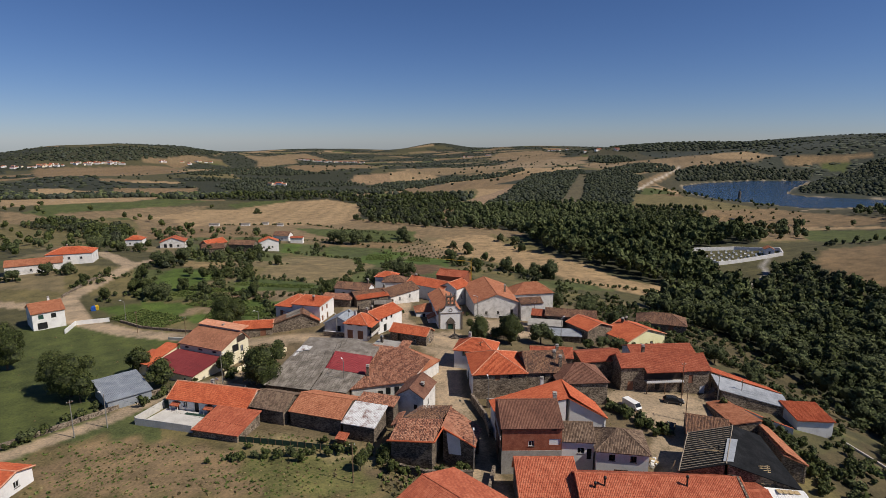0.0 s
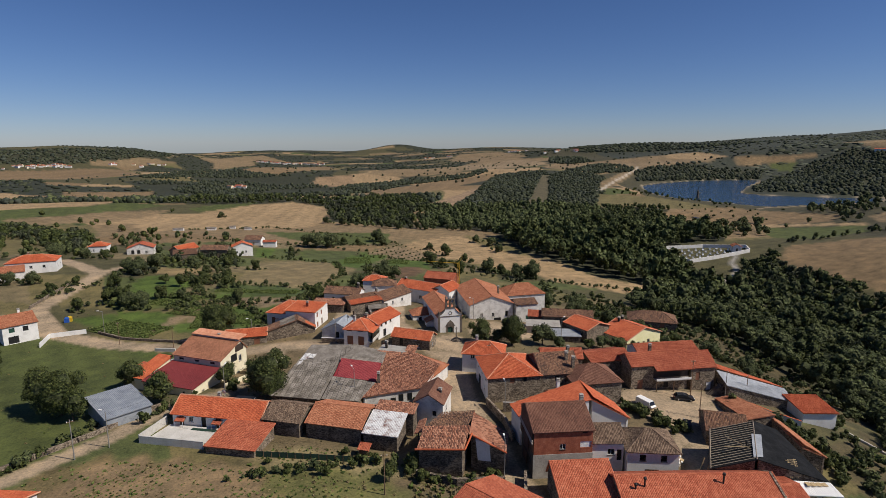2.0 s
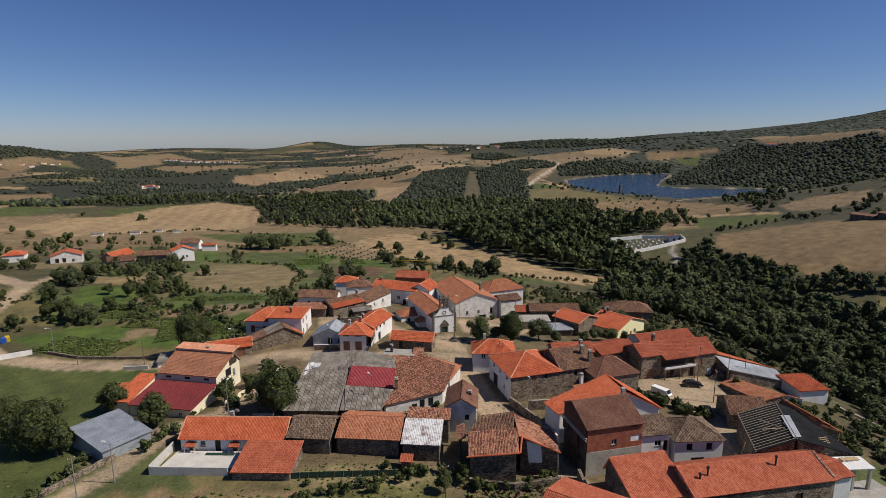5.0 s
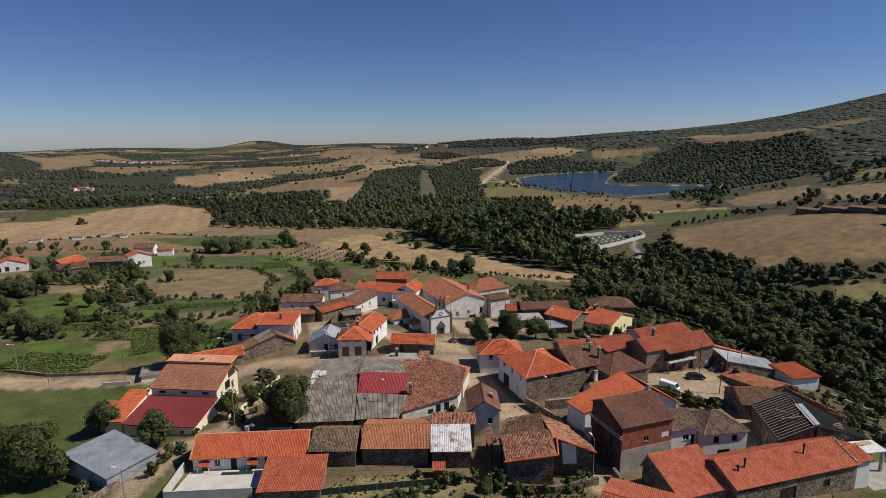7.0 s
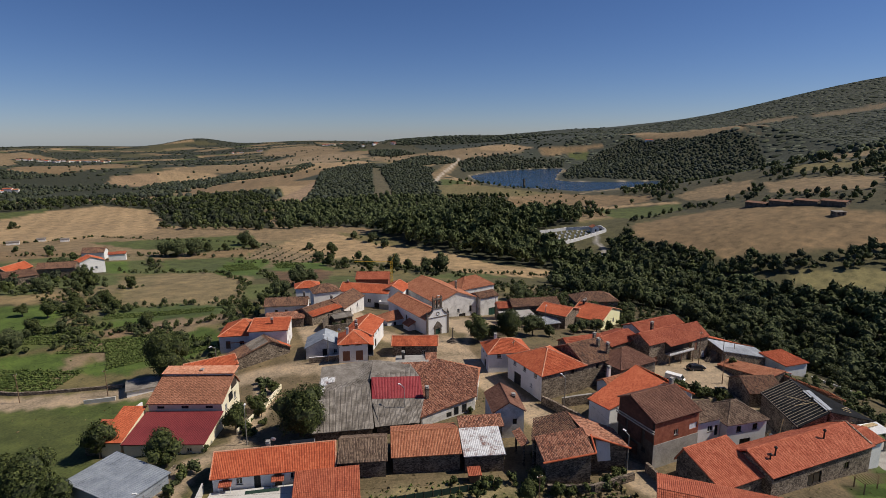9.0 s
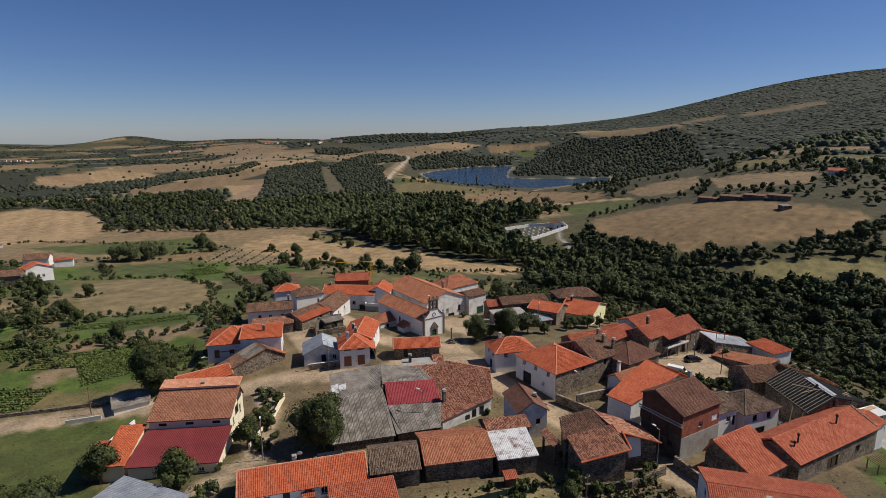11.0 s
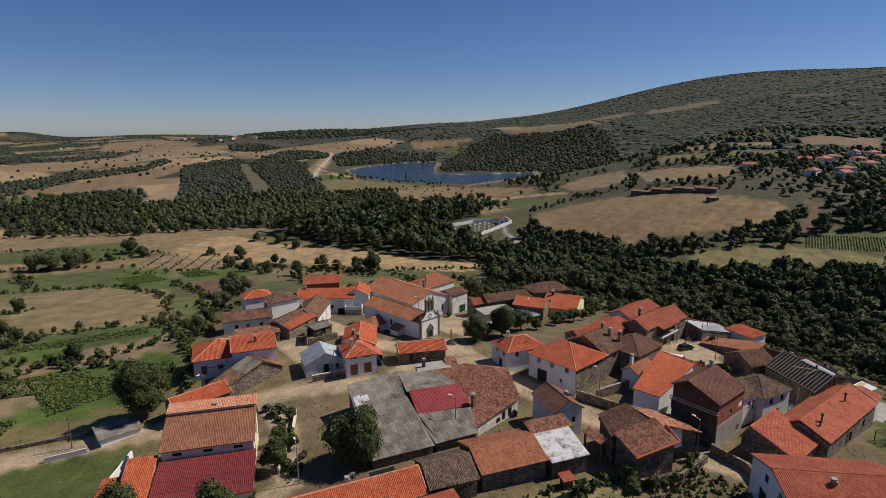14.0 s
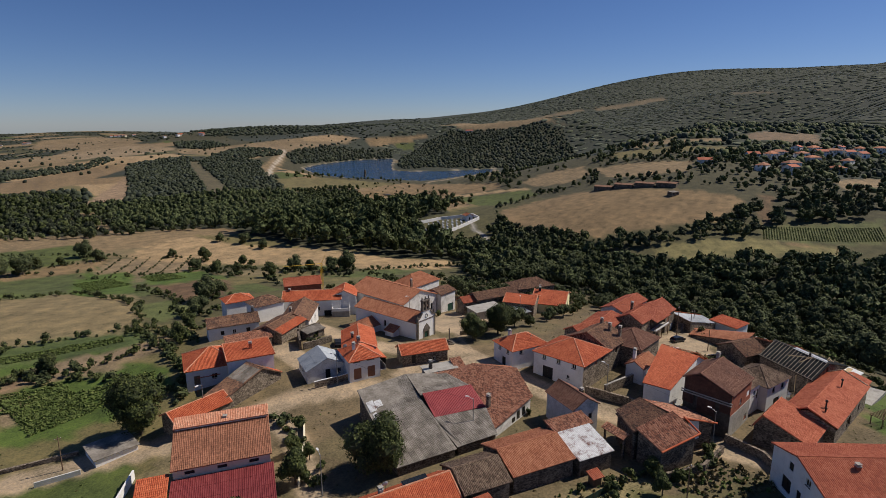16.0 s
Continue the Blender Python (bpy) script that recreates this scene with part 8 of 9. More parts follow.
# ---------------------------------------------------------------- poles and wires
tops = {}
for key, x, y, h, lamp, turn in (("a", -65.3, 99.2, 7.0, True, 160), ("b", -69.4, 95.6, 7.6, False, 40), ("c", 52.5, 113.6, 9.0, False, 10), ("d", 49.4, 104.2, 7.5, False, 80), ("e", 60.4, 113.4, 7.0, False, 30), ("f", 66.6, 115.2, 6.0, False, 30),
                                 ("g", 5.2, 85.4, 7.0, True, 90), ("h", -54.8, 157.6, 7.0, True, 200), ("i", -22.2, 116.4, 7.2, True, 120), ("j", 9.6, 108.6, 6.6, True, 100), ("k", 9.2, 128.4, 7.0, False, 20), ("l", 30, 174.6, 7.5, False, 60),
                                 ("m", -106.8, 178.6, 7.0, True, 200), ("n", -96, 166, 7.0, False, 60), ("o", -51.0, 120.0, 7.0, True, 80), ("p", -14.6, 81.2, 7.2, False, 0), ("q", -30.0, 149.0, 6.8, True, 120), ("r", 11.4, 175.4, 7.4, True, 180), ("s", -78, 160, 6.4, False, 0), ("t", 34, 152, 7.4, True, 40)):
    tops[key] = utility_pole(x, y, h, lamp, "pole" if lamp or key in "be" else "wood", turn)
for a, b in ("ab", "ap", "cd", "ce", "ef", "hq", "qi", "io", "oa", "jg", "jk", "kr", "rl", "hn", "nm", "cl"):
    wire(tops[a], tops[b], 0.6)


# ---------------------------------------------------------------- vehicles
def car(x, y, yaw, paint, label, scale=1.0):
    th = thing("car", label, "car", pose(x, y, level(x, y), 0, 0, yaw) @ Matrix.Diagonal((scale, scale, scale, 1)))
    half = [(-2.1, 0.35), (-2.12, 0.85), (-1.95, 0.95), (-1.5, 1.42), (-0.3, 1.5), (0.45, 1.42), (1.05, 0.98), (1.9, 0.82), (2.12, 0.6), (2.1, 0.35)]
    body, k = Solid(), len(half)
    pts = []
    for s in (-1, 1):
        for px_, pz in half:
            y_in = 0.86 if pz < 1.0 else 0.86 - 0.32 * (pz - 0.95)
            pts.append((px_, s * y_in, pz))
    body.add(pts, [tuple(range(k)), tuple(reversed(range(k, 2 * k)))] + [(i, i + k, (i + 1) % k + k, (i + 1) % k) for i in range(k)])
    part("body", body, M[paint], th)
    part("windscreen", Solid().prism([(0.98, -0.74, 1.04), (0.98, 0.74, 1.04), (0.5, 0.66, 1.415), (0.5, -0.66, 1.415)], (0.02, 0, 0.02)), M["glass"], th)
    part("rear_window", Solid().prism([(-1.92, -0.72, 1.0), (-1.92, 0.72, 1.0), (-1.54, 0.66, 1.40), (-1.54, -0.66, 1.40)], (-0.02, 0, 0.02)), M["glass"], th)
    for s in (-1, 1):
        part("side_window", Solid().prism([(-1.7, s * 0.84, 1.0), (0.9, s * 0.84, 1.0), (0.42, s * 0.73, 1.38), (-1.4, s * 0.73, 1.38)], (0, s * 0.03, 0)), M["glass"], th)
        for wx in (-1.3, 1.32):
            tyre = part("tyre", Solid().tube((wx, s * 0.7, 0.32), (wx, s * 0.9, 0.32), 0.32, 0.32, 14), M["rubber"], th)
            part("rim", Solid().tube((wx, s * 0.89, 0.32), (wx, s * 0.915, 0.32), 0.2, 0.18, 10), M["rim"], tyre)
        part("headlight", Solid().box(1.98, s * 0.62 - 0.16, 0.62, 2.13, s * 0.62 + 0.16, 0.76), M["frame"], th)
        part("tail_light", Solid().box(-2.14, s * 0.68 - 0.12, 0.75, -2.06, s * 0.68 + 0.12, 0.92), M["metal_red"], th)
    return th


car(50.2, 112.2, -14, "car", "dark blue hatchback parked on the dusty yard")
car(44.6, 100.2, 60, "black", "dark car parked in the shade of the barn")
car(-18.5, 167.0, 60, "black", "dark car in the lane near the church")
van = thing("van", "white panel van parked beside the vines", "van", pose(40.1, 108.9, level(40, 109), 0, 0, -64) @ Matrix.Diagonal((0.8, 0.78, 0.74, 1)))
part("body", Solid().prism([(-2.7, -0.95, 0.4), (2.1, -0.95, 0.4), (2.6, -0.95, 0.9), (2.2, -0.95, 1.3), (1.6, -0.95, 2.2), (-2.7, -0.95, 2.25)], (0, 1.9, 0)), M["white_paint"], van)
part("windscreen", Solid().prism([(2.22, -0.85, 1.34), (2.22, 0.85, 1.34), (1.66, 0.85, 2.16), (1.66, -0.85, 2.16)], (0.03, 0, 0.02)), M["glass"], van)
for wx in (-1.8, 1.7):
    for s in (-1, 1):
        part("tyre", Solid().tube((wx, s * 0.78, 0.36), (wx, s * 0.99, 0.36), 0.36, 0.36, 12), M["rubber"], van)
for i, (x, y) in enumerate(((-124.6, 189.8), (-124.2, 190.8))):
    b = thing("recycling_bin", "blue recycling bin at the roadside" if i == 0 else "yellow recycling bin at the roadside", "bin", pose(x, y, level(x, y), 0, 0, 20), "recycling bins")
    part("body", Solid().prism([(-0.7, -0.6, 0), (0.7, -0.6, 0), (0.7, 0.6, 0), (-0.7, 0.6, 0)], (0, 0, 1.4)), M["blue_paint" if i == 0 else "yellow_paint"], b)
    part("lid", Solid().prism([(-0.48, -0.65, 1.4), (0.75, -0.65, 1.4), (0.5, 0.45, 1.75), (-0.5, 0.45, 1.75)], (0, 0, -0.08)), M["blue_paint" if i == 0 else "yellow_paint"], b)

# ---------------------------------------------------------------- fittings on roofs and facades
def balcony():
    th = thing("balcony", "concrete balcony with white parapet on the schist house", "balcony", pose(47.0, 121.3, 0, 0, 0, 4))
    part("slab", Solid().box(-1.6, -5.0, 0.6, 7.0, -3.36, 0.78), M["concrete"], th)
    part("parapet", Solid().box(-1.6, -5.0, 0.78, 7.0, -4.86, 1.2), M["white_paint"], th, "white painted parapet")
    part("rail", Solid().box(-1.6, -4.96, 1.55, 7.0, -4.9, 1.6), M["dark_frame"], th)
    for i in range(19):
        part("baluster", Solid().box(-1.58 + i * 0.475, -4.95, 1.2, -1.54 + i * 0.475, -4.91, 1.55), M["dark_frame"], th)
    for x in (-1.5, 2.7, 6.9):
        part("post", Solid().box(x - 0.08, -4.98, -2.6, x + 0.08, -4.82, 0.6), M["wood"], th)
    st = thing("outside_stairs", "granite outside stairs with a parapet", "stairs", pose(59.6, 116.0, level(59.6, 116), 0, 0, 4))
    for i in range(11):
        part("step", Solid().box(-2.2 + i * 0.3, -0.6, -0.4, -1.9 + i * 0.3, 0.6, 0.18 * (i + 1)), M["granite"], st)
    part("landing", Solid().box(1.1, -0.6, -0.4, 3.0, 1.6, 2.0), M["stone"], st)


balcony()
g = thing("glazed_balcony", "timber and glass gallery along the house side", "balcony", pose(-23.3, 150.5, 0, 0, 0, -15.5))
part("slab", Solid().box(3.46, -3.9, 0.9, 4.8, 4.0, 1.1), M["concrete"], g)
part("parapet", Solid().box(4.68, -3.9, 1.1, 4.8, 4.0, 1.9), M["pale_concrete"], g)
part("roof", Solid().prism([(3.46, -4.05, 4.1), (4.95, -4.05, 3.75), (4.95, 4.1, 3.75), (3.46, 4.1, 4.1)], (0, 0, -0.1)), M["tile_new"], g)
for i in range(9):
    part("mullion", Solid().box(4.7, -3.9 + i * 0.97, 1.9, 4.78, -3.82 + i * 0.97, 3.75), M["dark_frame"], g)
for i in range(8):
    part("pane", Solid().box(4.72, -3.82 + i * 0.97, 1.95, 4.75, -2.93 + i * 0.97, 3.7), M["glass"], g)

bat = thing("roof_battens", "bare timber battens laid across the open roof", "battens")
p0, p1, p2, p3 = (Vector(q) for q in ((43.8, 91.2, 2.8), (37.0, 78.9, 3.0), (43.9, 77.8, 5.0), (51.4, 90.4, 4.6)))
up = Vector((0, 0, 0.1))
for i in range(17):
    k = (i + 0.4) / 17
    part("batten", Solid().tube(p0.lerp(p1, k) + up, p3.lerp(p2, k) + up, 0.06, 0.06, 4), M["old_wood"], bat)
for k in (0.01, 0.99):
    part("board", Solid().tube(p0.lerp(p3, k) + up, p1.lerp(p2, k) + up, 0.1, 0.1, 4), M["old_wood"], bat)
for a_, b_ in (((41.4, 82.6, 4.55), (44.3, 81.4, 5.1)), ((43.2, 85.4, 4.75), (44.6, 80.6, 5.15))):
    part("loose_plank", Solid().tube(a_, b_, 0.07, 0.07, 4), M["pale_wood"], bat, "loose pale plank")
sheet = thing("insulation_sheet", "silvery foil insulation sheet over the roof ridge", "sheet")
part("foil", Solid().prism([p2.lerp(p3, 0.05) + Vector((1.0, 0, 0.02)), p2.lerp(p3, 0.62) + Vector((1.0, -0.3, 0.05)), p2.lerp(p3, 0.62) + Vector((-0.6, 0, 0.12)), p2.lerp(p3, 0.05) + Vector((-0.6, 0, 0.14))], (0, 0, -0.05)), M["metal_grey"], sheet)
for i, (a_, b_) in enumerate((((35.6, 91.0), (37.2, 87.4)), ((38.2, 84.0), (37.0, 81.0)))):
    heap = thing("rubble_heap", "heap of pale sacks, blocks and boards beside the building site", "rubble", group="rubble heaps")
    for j in range(22):
        q = Vector((*a_, 0)).lerp(Vector((*b_, 0)), RND.random()) + Vector((RND.gauss(0, 0.6), RND.gauss(0, 0.5), 0))
        r_ = RND.uniform(0.15, 0.42)
        part("block", Solid().box(-r_, -r_ * 0.7, -r_, r_, r_ * 0.7, r_ * 0.6, pose(q.x, q.y, level(q.x, q.y) + r_ * 0.5 + RND.uniform(0, 0.4), RND.uniform(-20, 20), RND.uniform(-20, 20), RND.uniform(0, 180))),
             M[("white_paint", "pale_concrete", "pale_wood")[j % 3]], heap)
for i in range(2):
    x0 = 36.6 + i * 0.5
    pl = thing("plank", "pale timber plank leaning against the open roof edge", "plank", group="leaning planks")
    part("board", Solid().tube((x0 - 1.0, 79.6 + i * 1.9, level(x0, 80) + 0.1), (x0 + 0.8, 79.9 + i * 2.2, 2.9), 0.1, 0.1, 4), M["pale_wood"], pl)
lean_to = thing("lean_to", "open lean-to with white corrugated roof and bare boards", "lean-to")
roof_on(lean_to, [(48.6, 74.4, 0.9), (55.6, 73.7, 0.6), (55.4, 76.4, 1.3), (49.1, 76.9, 1.7)], "white_paint", "sheet")
for i in range(4):
    part("board", Solid().box(51.0 + i * 0.9, 75.5, 1.52 - i * 0.08, 51.7 + i * 0.9, 76.4, 1.62 - i * 0.08), M["pale_wood"], lean_to)
for x, y in ((49.0, 74.8), (52.2, 74.5), (55.2, 74.2)):
    part("pillar", Solid().box(x - 0.22, y - 0.22, level(x, y) - 0.3, x + 0.22, y + 0.22, 0.7), M["concrete"], lean_to)
part("slab", Solid().prism([(48.0, 70.6, level(50, 72) + 0.12), (58.6, 69.8, level(50, 72) + 0.12), (58.6, 76.2, level(50, 72) + 0.12), (48.0, 76.6, level(50, 72) + 0.12)], (0, 0, -0.8)), M["concrete"], lean_to)
ladder = thing("timber_rack", "yellow timber formwork rack at the roof end", "formwork")
for s_ in (-0.5, 0.5):
    part("rail", Solid().tube((50.2 + s_, 77.2, 1.8), (50.8 + s_, 79.6, 3.6), 0.07, 0.07, 4), M["pale_wood"], ladder)
for i in range(9):
    q = Vector((50.2, 77.2, 1.8)).lerp(Vector((50.8, 79.6, 3.6)), (i + 0.5) / 9)
    part("rung", Solid().tube((q.x - 0.9, q.y, q.z + 0.06), (q.x + 0.9, q.y, q.z + 0.06), 0.06, 0.06, 4), M["pale_wood"], ladder)
g0, g1, g2, g3 = (Vector(q) for q in ((-37.0, 126.1, 2.9), (-26.3, 126.1, 3.7), (-23.0, 134.6, 4.6), (-34.2, 135.2, 4.7)))
for u0, u1, v0, v1 in ((0.03, 0.16, 0.25, 0.55), (0.17, 0.3, 0.3, 0.5), (0.05, 0.12, 0.02, 0.2)):
    pt = thing("loose_sheet", "pale sheets patched over the grey barn roof", "sheet", group="patched sheets")
    ring = [g0.lerp(g1, u).lerp(g3.lerp(g2, u), v) + Vector((0, 0, 0.12)) for u, v in ((u0, v0), (u1, v0), (u1, v1), (u0, v1))]
    slab_ = Solid().prism(ring, (0, 0, -0.05))
    waves(slab_, ring, 0.22, 0.05, 1.05)
    part("sheet", slab_, M["metal_rusty"], pt)
gate = thing("gate_roof", "narrow old tile roof over the yard gate", "gate")
roof_on(gate, [(-8.6, 98.8, 2.5), (-9.6, 94.2, 2.5), (-8.2, 93.8, 3.1), (-7.2, 98.6, 3.1)], "tile_old", "old")
for x, y in ((-8.9, 94.4), (-8.0, 98.4)):
    part("post", Solid().box(x - 0.15, y - 0.15, level(x, y) - 0.3, x + 0.15, y + 0.15, 2.6), M["stone_dark"], gate)
gable = thing("gable_wall", "white rendered remnant wall under the ruined roof", "wall")
part("wall", Solid().prism([(1.0, 87.6, 0.8), (5.4, 86.4, 0.8), (5.6, 86.4, 3.3), (0.6, 87.8, 4.6)], (0.08, 0.3, 0)), M["white"], gable)
for a_, b_ in (((-9.7, 87.5, 3.35), (-1.5, 85.1, 4.35)), ((-1.5, 85.1, 4.35), (0.1, 88.6, 5.3)), ((-0.2, 88.4, 5.25), (5.5, 85.1, 3.45))):
    tr_ = thing("eave_trim", "row of red edge tiles along the ruined roof", "roof trim", group="red edge tiles")
    part("edge_tiles", Solid().tube(a_, b_, 0.16, 0.16, 8), M["tile_new"], tr_)
for x, y, z, h in ((22.4, 73.4, 3.3, 1.3), (23.9, 73.7, 3.4, 1.9), (36.2, 74.0, 3.3, 1.9), (44.5, 81.6, 4.6, 1.1)):
    f = thing("flue", "black metal stove flue with rain cap", "flue", pose(x, y, z), "stove flues")
    part("pipe", Solid().tube((0, 0, -0.6), (0, 0, h), 0.13, 0.13, 10), M["black"], f)
    part("rain_cap", Solid().turned([(0.24, h - 0.05), (0.24, h + 0.2), (0.06, h + 0.36)], 10), M["black"], f)
for x, y, z, a in ((-47.5, 108.6, 4.2, 160), (-26.8, 150.6, 5.9, 150)):
    d = thing("satellite_dish", "small grey satellite dish on the roof", "antenna", pose(x, y, z, 0, 0, a))
    part("mast", Solid().tube((0, 0, -0.6), (0, 0, 0.8), 0.03), M["black"], d)
    part("dish", Solid().turned([(0.05, 0.0), (0.3, 0.06), (0.45, 0.16), (0.43, 0.17), (0.05, 0.05)], 14, Matrix.Translation((0, -0.1, 0.8)) @ Matrix.Rotation(radians(70), 4, "X")), M["metal_grey"], d)
for x, y, z, w, d_ in ((-43.0, 107.8, 3.9, 1.9, 1.0),):
    s = thing("roof_panel", "dark solar water panel on orange tiles", "solar panel", pose(x, y, z, 18, 0, -13.5))
    part("panel", Solid().box(-w, -d_ / 2, 0.1, w, d_ / 2, 0.2), M["glass"], s)
    part("panel_frame", Solid().box(-w - 0.05, -d_ / 2 - 0.05, 0.02, w + 0.05, d_ / 2 + 0.05, 0.1), M["metal_grey"], s)
for k in (1.9, 9.7):
    m = pose(-47.2, 108.1, 0, 0, 0, -13.5)
    aw = thing("awning", "small tiled awning over a doorway", "awning", m @ Matrix.Translation((-9.2 + k, -3.45, 0)))
    roof_on(aw, [(-0.95, -1.1, 0.75), (0.95, -1.1, 0.75), (0.95, 0, 1.1), (-0.95, 0, 1.1)], "tile_red")
    for x in (-0.85, 0.85):
        part("post", Solid().box(x - 0.04, -1.04, -1.4, x + 0.04, -0.96, 0.7), M["white_paint"], aw)
per = thing("pergola", "timber pergola beside the lawn", "pergola", pose(40, 66.5, level(40, 66.5), 0, 0, -20))
for x in (-4, 0, 4):
    for y in (-1, 1):
        part("post", Solid().box(x - 0.07, y - 0.07, -0.3, x + 0.07, y + 0.07, 2.4), M["wood"], per)
for i in range(18):
    part("slat", Solid().box(-4.4 + i * 0.51, -1.3, 2.4, -4.3 + i * 0.51, 1.3, 2.52), M["wood"], per)
crane = thing("tower_crane", "slender yellow tower crane beside the unfinished house", "crane", pose(11.6, 225.5, level(11.6, 225.5)))
mast = Solid()
for sx, sy in ((-0.35, -0.35), (0.35, -0.35), (0.35, 0.35), (-0.35, 0.35)):
    mast.tube((sx, sy, 0), (sx, sy, 13), 0.05, 0.05, 4)
for i in range(13):
    mast.tube((-0.35, -0.35, i), (0.35, -0.35, i + 1), 0.03, 0.03, 4).tube((0.35, 0.35, i), (-0.35, 0.35, i + 1), 0.03, 0.03, 4)
part("mast", mast, M["yellow_paint"], crane)
part("jib", Solid().tube((0, 0, 13), (-14, 3, 13.6), 0.1, 0.05, 4).tube((0, 0, 13.0), (1.6, -0.4, 16), 0.08, 0.05, 4), M["yellow_paint"], crane)

# ---------------------------------------------------------------- outlying houses
house("long rendered farm building with orange roof", -188, 249, 32, 22, 10, -1.0, 2.2, walls="worn_white", cover="tile_warm", front_o=((4, 1, 1, 1.2, WIN), (9, 1, 1, 1.2, WIN), (15, 0, 2.4, 2.4, "dark")))
house("white farmhouse with broad orange hipped roof", -183, 268, 20, 20, 13, 0.6, 2.6, "hip", "white", "tile_new", front_o=((4, 2.6, 1.2, 1.3, WIN), (9, 2.6, 1.2, 1.3, WIN), (14, 2.6, 1.2, 1.3, WIN)), right_o=((3, 2.6, 1.2, 1.3, WIN), (8, 2.6, 1.2, 1.3, WIN)), stacks=((-2, 1, 0.6),))
house("white roadside house with pinkish tile roof", -130.5, 174.5, 45, 9.4, 11, 0.2, 2.4, "gable_w", {"left": "worn_white", "rest": "white"}, "tile_warm",
      front_o=((1.6, 3.6, 1.4, 1.4, "green"), (5.0, 3.4, 1.4, 1.5, "dark"), (1.2, 0.2, 2.6, 2.2, "dark")), left_o=((3, 2.6, 0.8, 1.2, WIN), (5, 2.6, 0.8, 1.2, WIN)), stacks=((1.5, 2, 0.6, "white"),))
house("white cottage with orange hipped roof", -187, 332, 10, 10, 8, -4.2, 2.2, "hip", "white", "tile_new", front_o=((2, 1, 1, 1.2, WIN), (6, 1, 1, 1.2, WIN)))
house("house with red roof and arched porch", -159, 322, 16, 14, 10, -3.6, 2.6, "gable_d", "worn_white", "tile_red", front_o=((2, 0.6, 1.6, 2.2, "dark"), (5, 0.6, 1.6, 2.2, "dark"), (9, 0.8, 1.2, 1.4, WIN)))
house("roofless brick farm ruin", -128, 303, 20, 12, 8, -4.0, 1.6, "shed", "stone", "tile_brown", "old", gap=0.35, front_o=((3, 0.6, 1.2, 1.6, "dark"), (7, 0.6, 1.2, 1.6, "dark")))
house("farm range with orange tile roof", -134, 318, 64, 14, 8, -4.4, 2.6, "gable_w", "stone", "tile_new")
house("long barn with brown tile roof", -118, 322, -8, 16, 7, -5.4, 2.2, walls="stone", cover="tile_brown")
house("white farmhouse with orange roof", -108, 338, 20, 12, 8, -6.6, 2.4, "gable_d", "white", "tile_new", front_o=((2, 2, 1, 1.2, WIN), (7, 2, 1, 1.2, WIN)))
house("white cottage with brown tile roof", -113, 386, -10, 12, 8, -10.8, 2.4, "gable_w", "white", "tile_brown", front_o=((2, 1, 1, 1.2, WIN), (6, 1, 1, 1.2, WIN)))
house("low white outbuilding with red roof", -101, 378, 0, 9, 5, -11.4, 1.0, "gable_w", "white", "tile_red")
for x, y, w in ((-181, 503, 8), (-167, 517, 6), (-206, 494, 9), (-150, 505, 6)):
    house("low pale farm shed on the plain", x, y, 8, w, 5, level(x, y) + 2.2, 0.6, "gable_w", "worn_white", "fibre", "plain", name="shed", category="shed")
house("white house with low orange roof beside the lane", -71.6, 79.2, -8, 9.6, 6.6, 2.2, 1.0, "gable_w", "white", "tile_new", right_o=((2.4, 0.9, 1.0, 1.1, WIN),))

# village across the valley, farms and town far away
for i, (x, y) in enumerate(((464, 237), (478, 226), (503, 228), (544, 224), (568, 216), (572, 200), (608, 203), (504, 200), (405, 209), (420, 193), (480, 175), (532, 179), (603, 182), (659, 177), (520, 213), (586, 190), (630, 190), (446, 200), (556, 206))):
    z = level(x, y)
    house("white village house with red roof across the valley", x, y, (i * 37) % 60 - 50, 11 + i % 3 * 2, 9, z + 4.4 + i % 2, 2.0, "hip" if i % 3 else "gable_w", "worn_white" if i % 2 else "white", ("tile_red", "tile_warm", "tile_clay")[i % 3], "plain",
          left_o=((2, 3, 1.2, 1.4, WIN), (6, 3, 1.2, 1.4, WIN)), front_o=((2, 3, 1.4, 1.4, WIN), (6, 3, 1.4, 1.4, WIN), (8.4, 3, 1.4, 1.4, WIN), (3, 0.2, 2.2, 2.2, "dark")))
for k in range(4):
    sx, sy = 300.5 + 2.7 * k, 287 - 15.5 * k
    house("low dark cattle shed in a long row beyond the field", sx, sy, -80, 14.6, 8, level(sx, sy) + 2.3, 0.9, "gable_w", "stone_dark", "tile_brown", "plain", name="shed", category="shed")
house("small farmhouse with red roof", 398, 252, -60, 12, 9, level(398, 252) + 3.4, 2, "gable_w", "worn_white", "tile_red", "plain")
house("ruined stone hut in the stubble field", 290, 227, -20, 7, 5, level(290, 227) + 2.2, 0.5, "shed", "stone", "fibre", "plain", left_o=((1, 0.6, 1, 1, "dark"),), front_o=((1, 0.6, 1.2, 1.2, "dark"), (4, 0.6, 1.2, 1.2, "dark")))
house("farmhouse with red roof on the ridge", 1015, 1142, -40, 20, 10, level(1015, 1142) + 5, 2.4, "gable_w", "white", "tile_red", "plain")
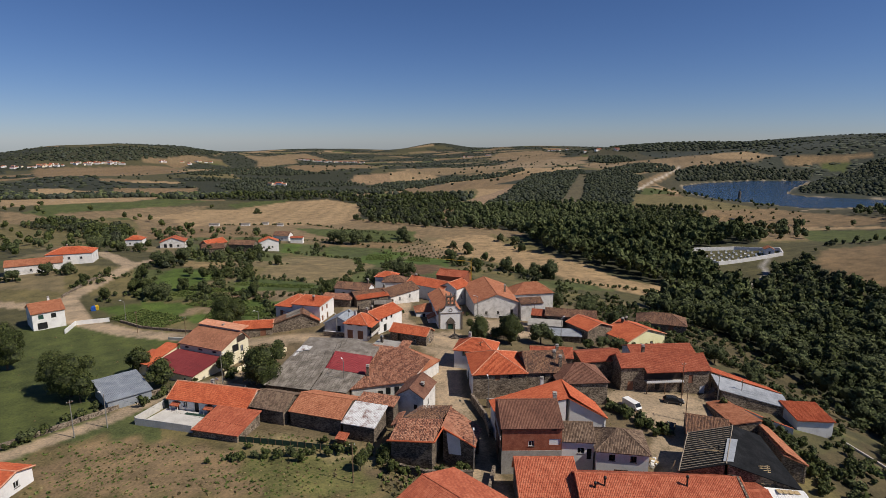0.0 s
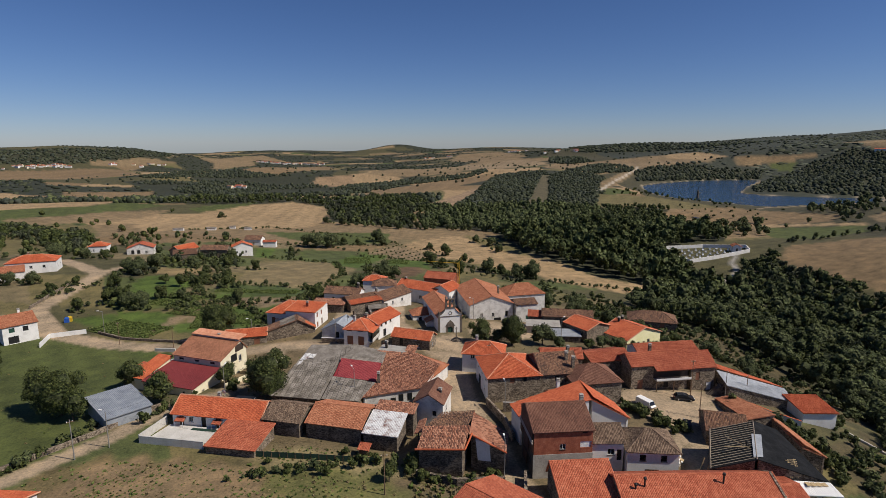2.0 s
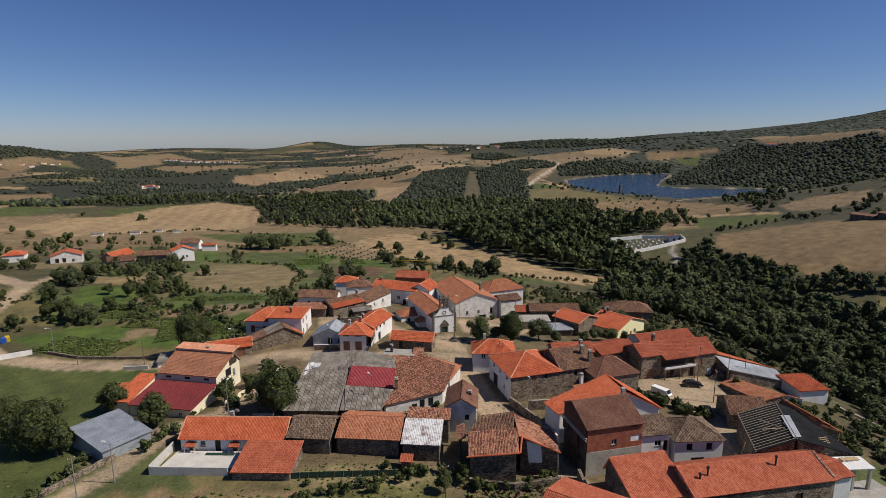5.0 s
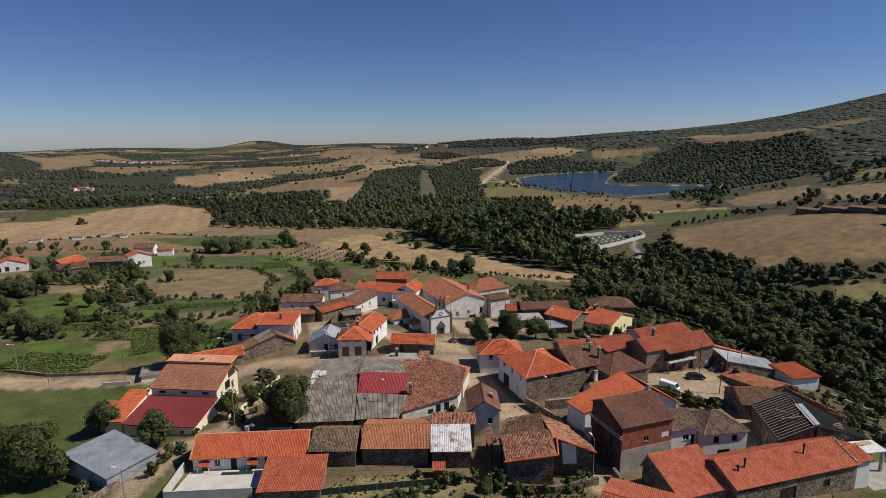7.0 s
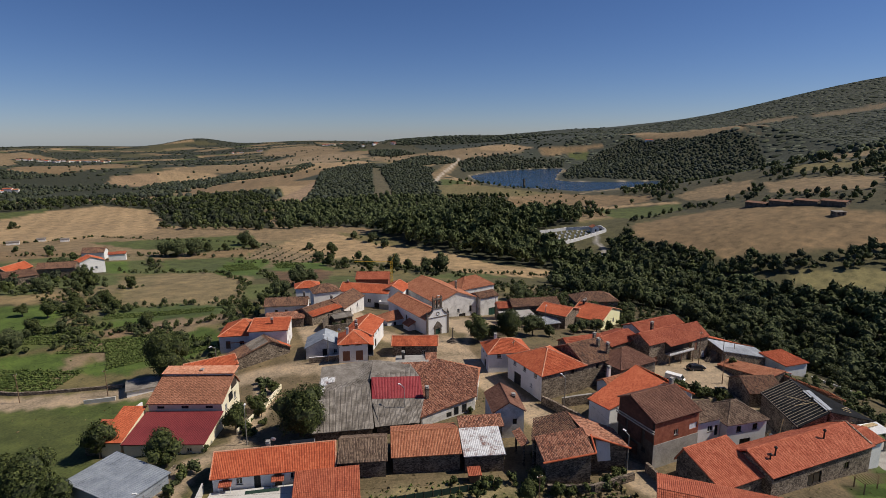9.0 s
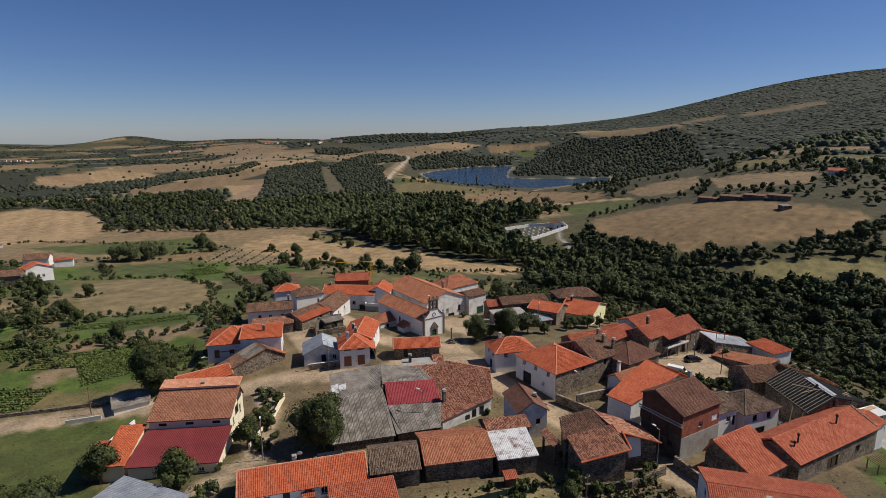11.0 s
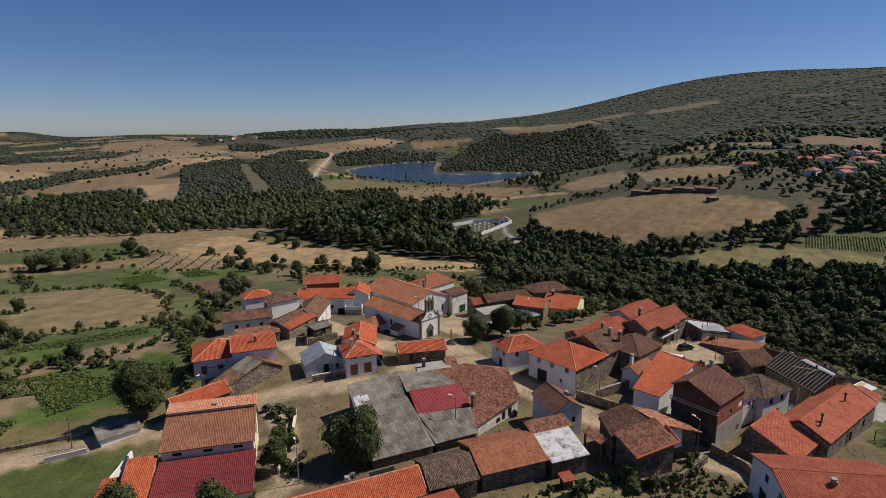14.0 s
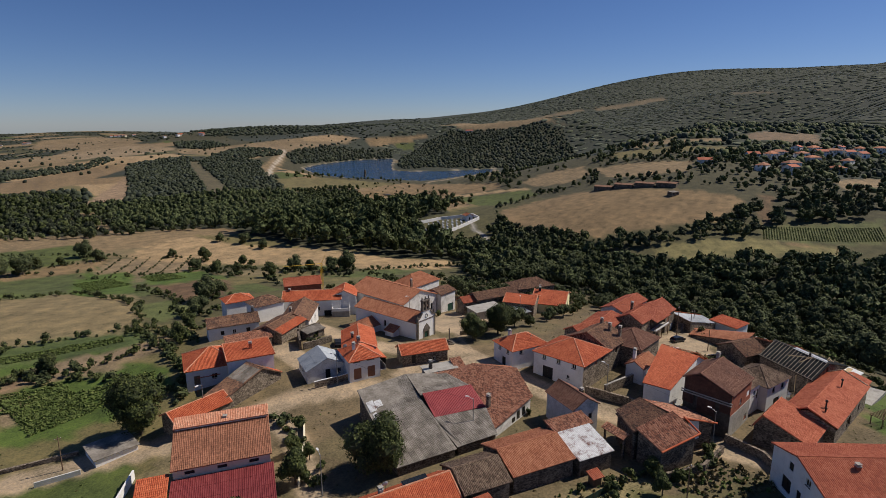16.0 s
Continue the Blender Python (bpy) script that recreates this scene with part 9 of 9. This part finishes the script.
for i, (x, y) in enumerate(((-1756, 2275), (-1676, 2292), (-1606, 2325), (-1560, 2401), (-1494, 2451), (-1425, 2460), (-1640, 2310), (-1530, 2420), (-1460, 2470), (-1285, 2633), (-1213, 2647), (-1159, 2710), (-806, 3276), (-727, 3221), (-650, 3161), (-565, 3217), (-459, 3160), (-770, 3240), (-690, 3190), (-610, 3190), (-510, 3180), (644, 3268), (700, 3310), (625, 2338), (675, 2232), (279, 3224), (151, 3256), (-390, 1356))):
    for j in range(8 if i < 9 else 4):
        u, v = x + RND.uniform(-34, 34), y + RND.uniform(-26, 26)
        house("distant white building of the town on the plain", u, v, RND.uniform(-30, 30), RND.uniform(9, 20), RND.uniform(8, 11), level(u, v) + RND.uniform(4, 7.5), 2.2, "gable_w", ("white", "worn_white", "cream")[j % 3], ("tile_red", "tile_warm", "tile_brown")[(i + j) % 3], "plain")

# ---------------------------------------------------------------- cemetery, lake tower
cem = [(164, 358), (192, 359), (216, 349), (211, 337), (167, 328), (158, 342)]
garden_wall("whitewashed cemetery wall", cem + cem[:1], 2.2, 0.5, "white", name="cemetery_wall")
for i in range(9):
    for j in range(4):
        x, y = 168 + i * 5.0 + RND.uniform(-0.5, 0.5), 335 + j * 5.2 + i * 0.35
        if inside(np.array([x]), np.array([y]), cem)[0] < 2:
            continue
        t = thing("grave", "pale marble grave with upright headstone", "grave", pose(x, y, level(x, y), 0, 0, -20), "graves of the cemetery")
        part("slab", Solid().box(-0.6, -1.1, -0.3, 0.6, 1.1, 0.45), M["gravestone"], t)
        part("headstone", Solid().prism([(-0.5, 1.0, 0.45), (0.5, 1.0, 0.45), (0.5, 1.0, 1.3), (0, 1.0, 1.7), (-0.5, 1.0, 1.3)], (0, 0.2, 0)), M["gravestone"], t)
house("white cemetery chapel with tile roof", 206, 344, -20, 6, 7, level(206, 344) + 3.4, 1.6, "gable_d", "white", "tile_warm", front_o=((2.2, 0.1, 1.2, 2.2, "dark"),), name="chapel", category="chapel")
tw = thing("intake_tower", "dark intake tower standing in the reservoir", "tower", pose(420, 785, WATER))
part("shaft", Solid().turned([(2.0, -4), (1.6, 6.5), (2.4, 6.6), (2.4, 7.4), (1.4, 7.5), (1.4, 10), (0.2, 10.4)], 10), M["stone_dark"], tw)
part("mast", Solid().tube((0, 0, 10), (0, 0, 16), 0.3, 0.15, 6), M["black"], tw)
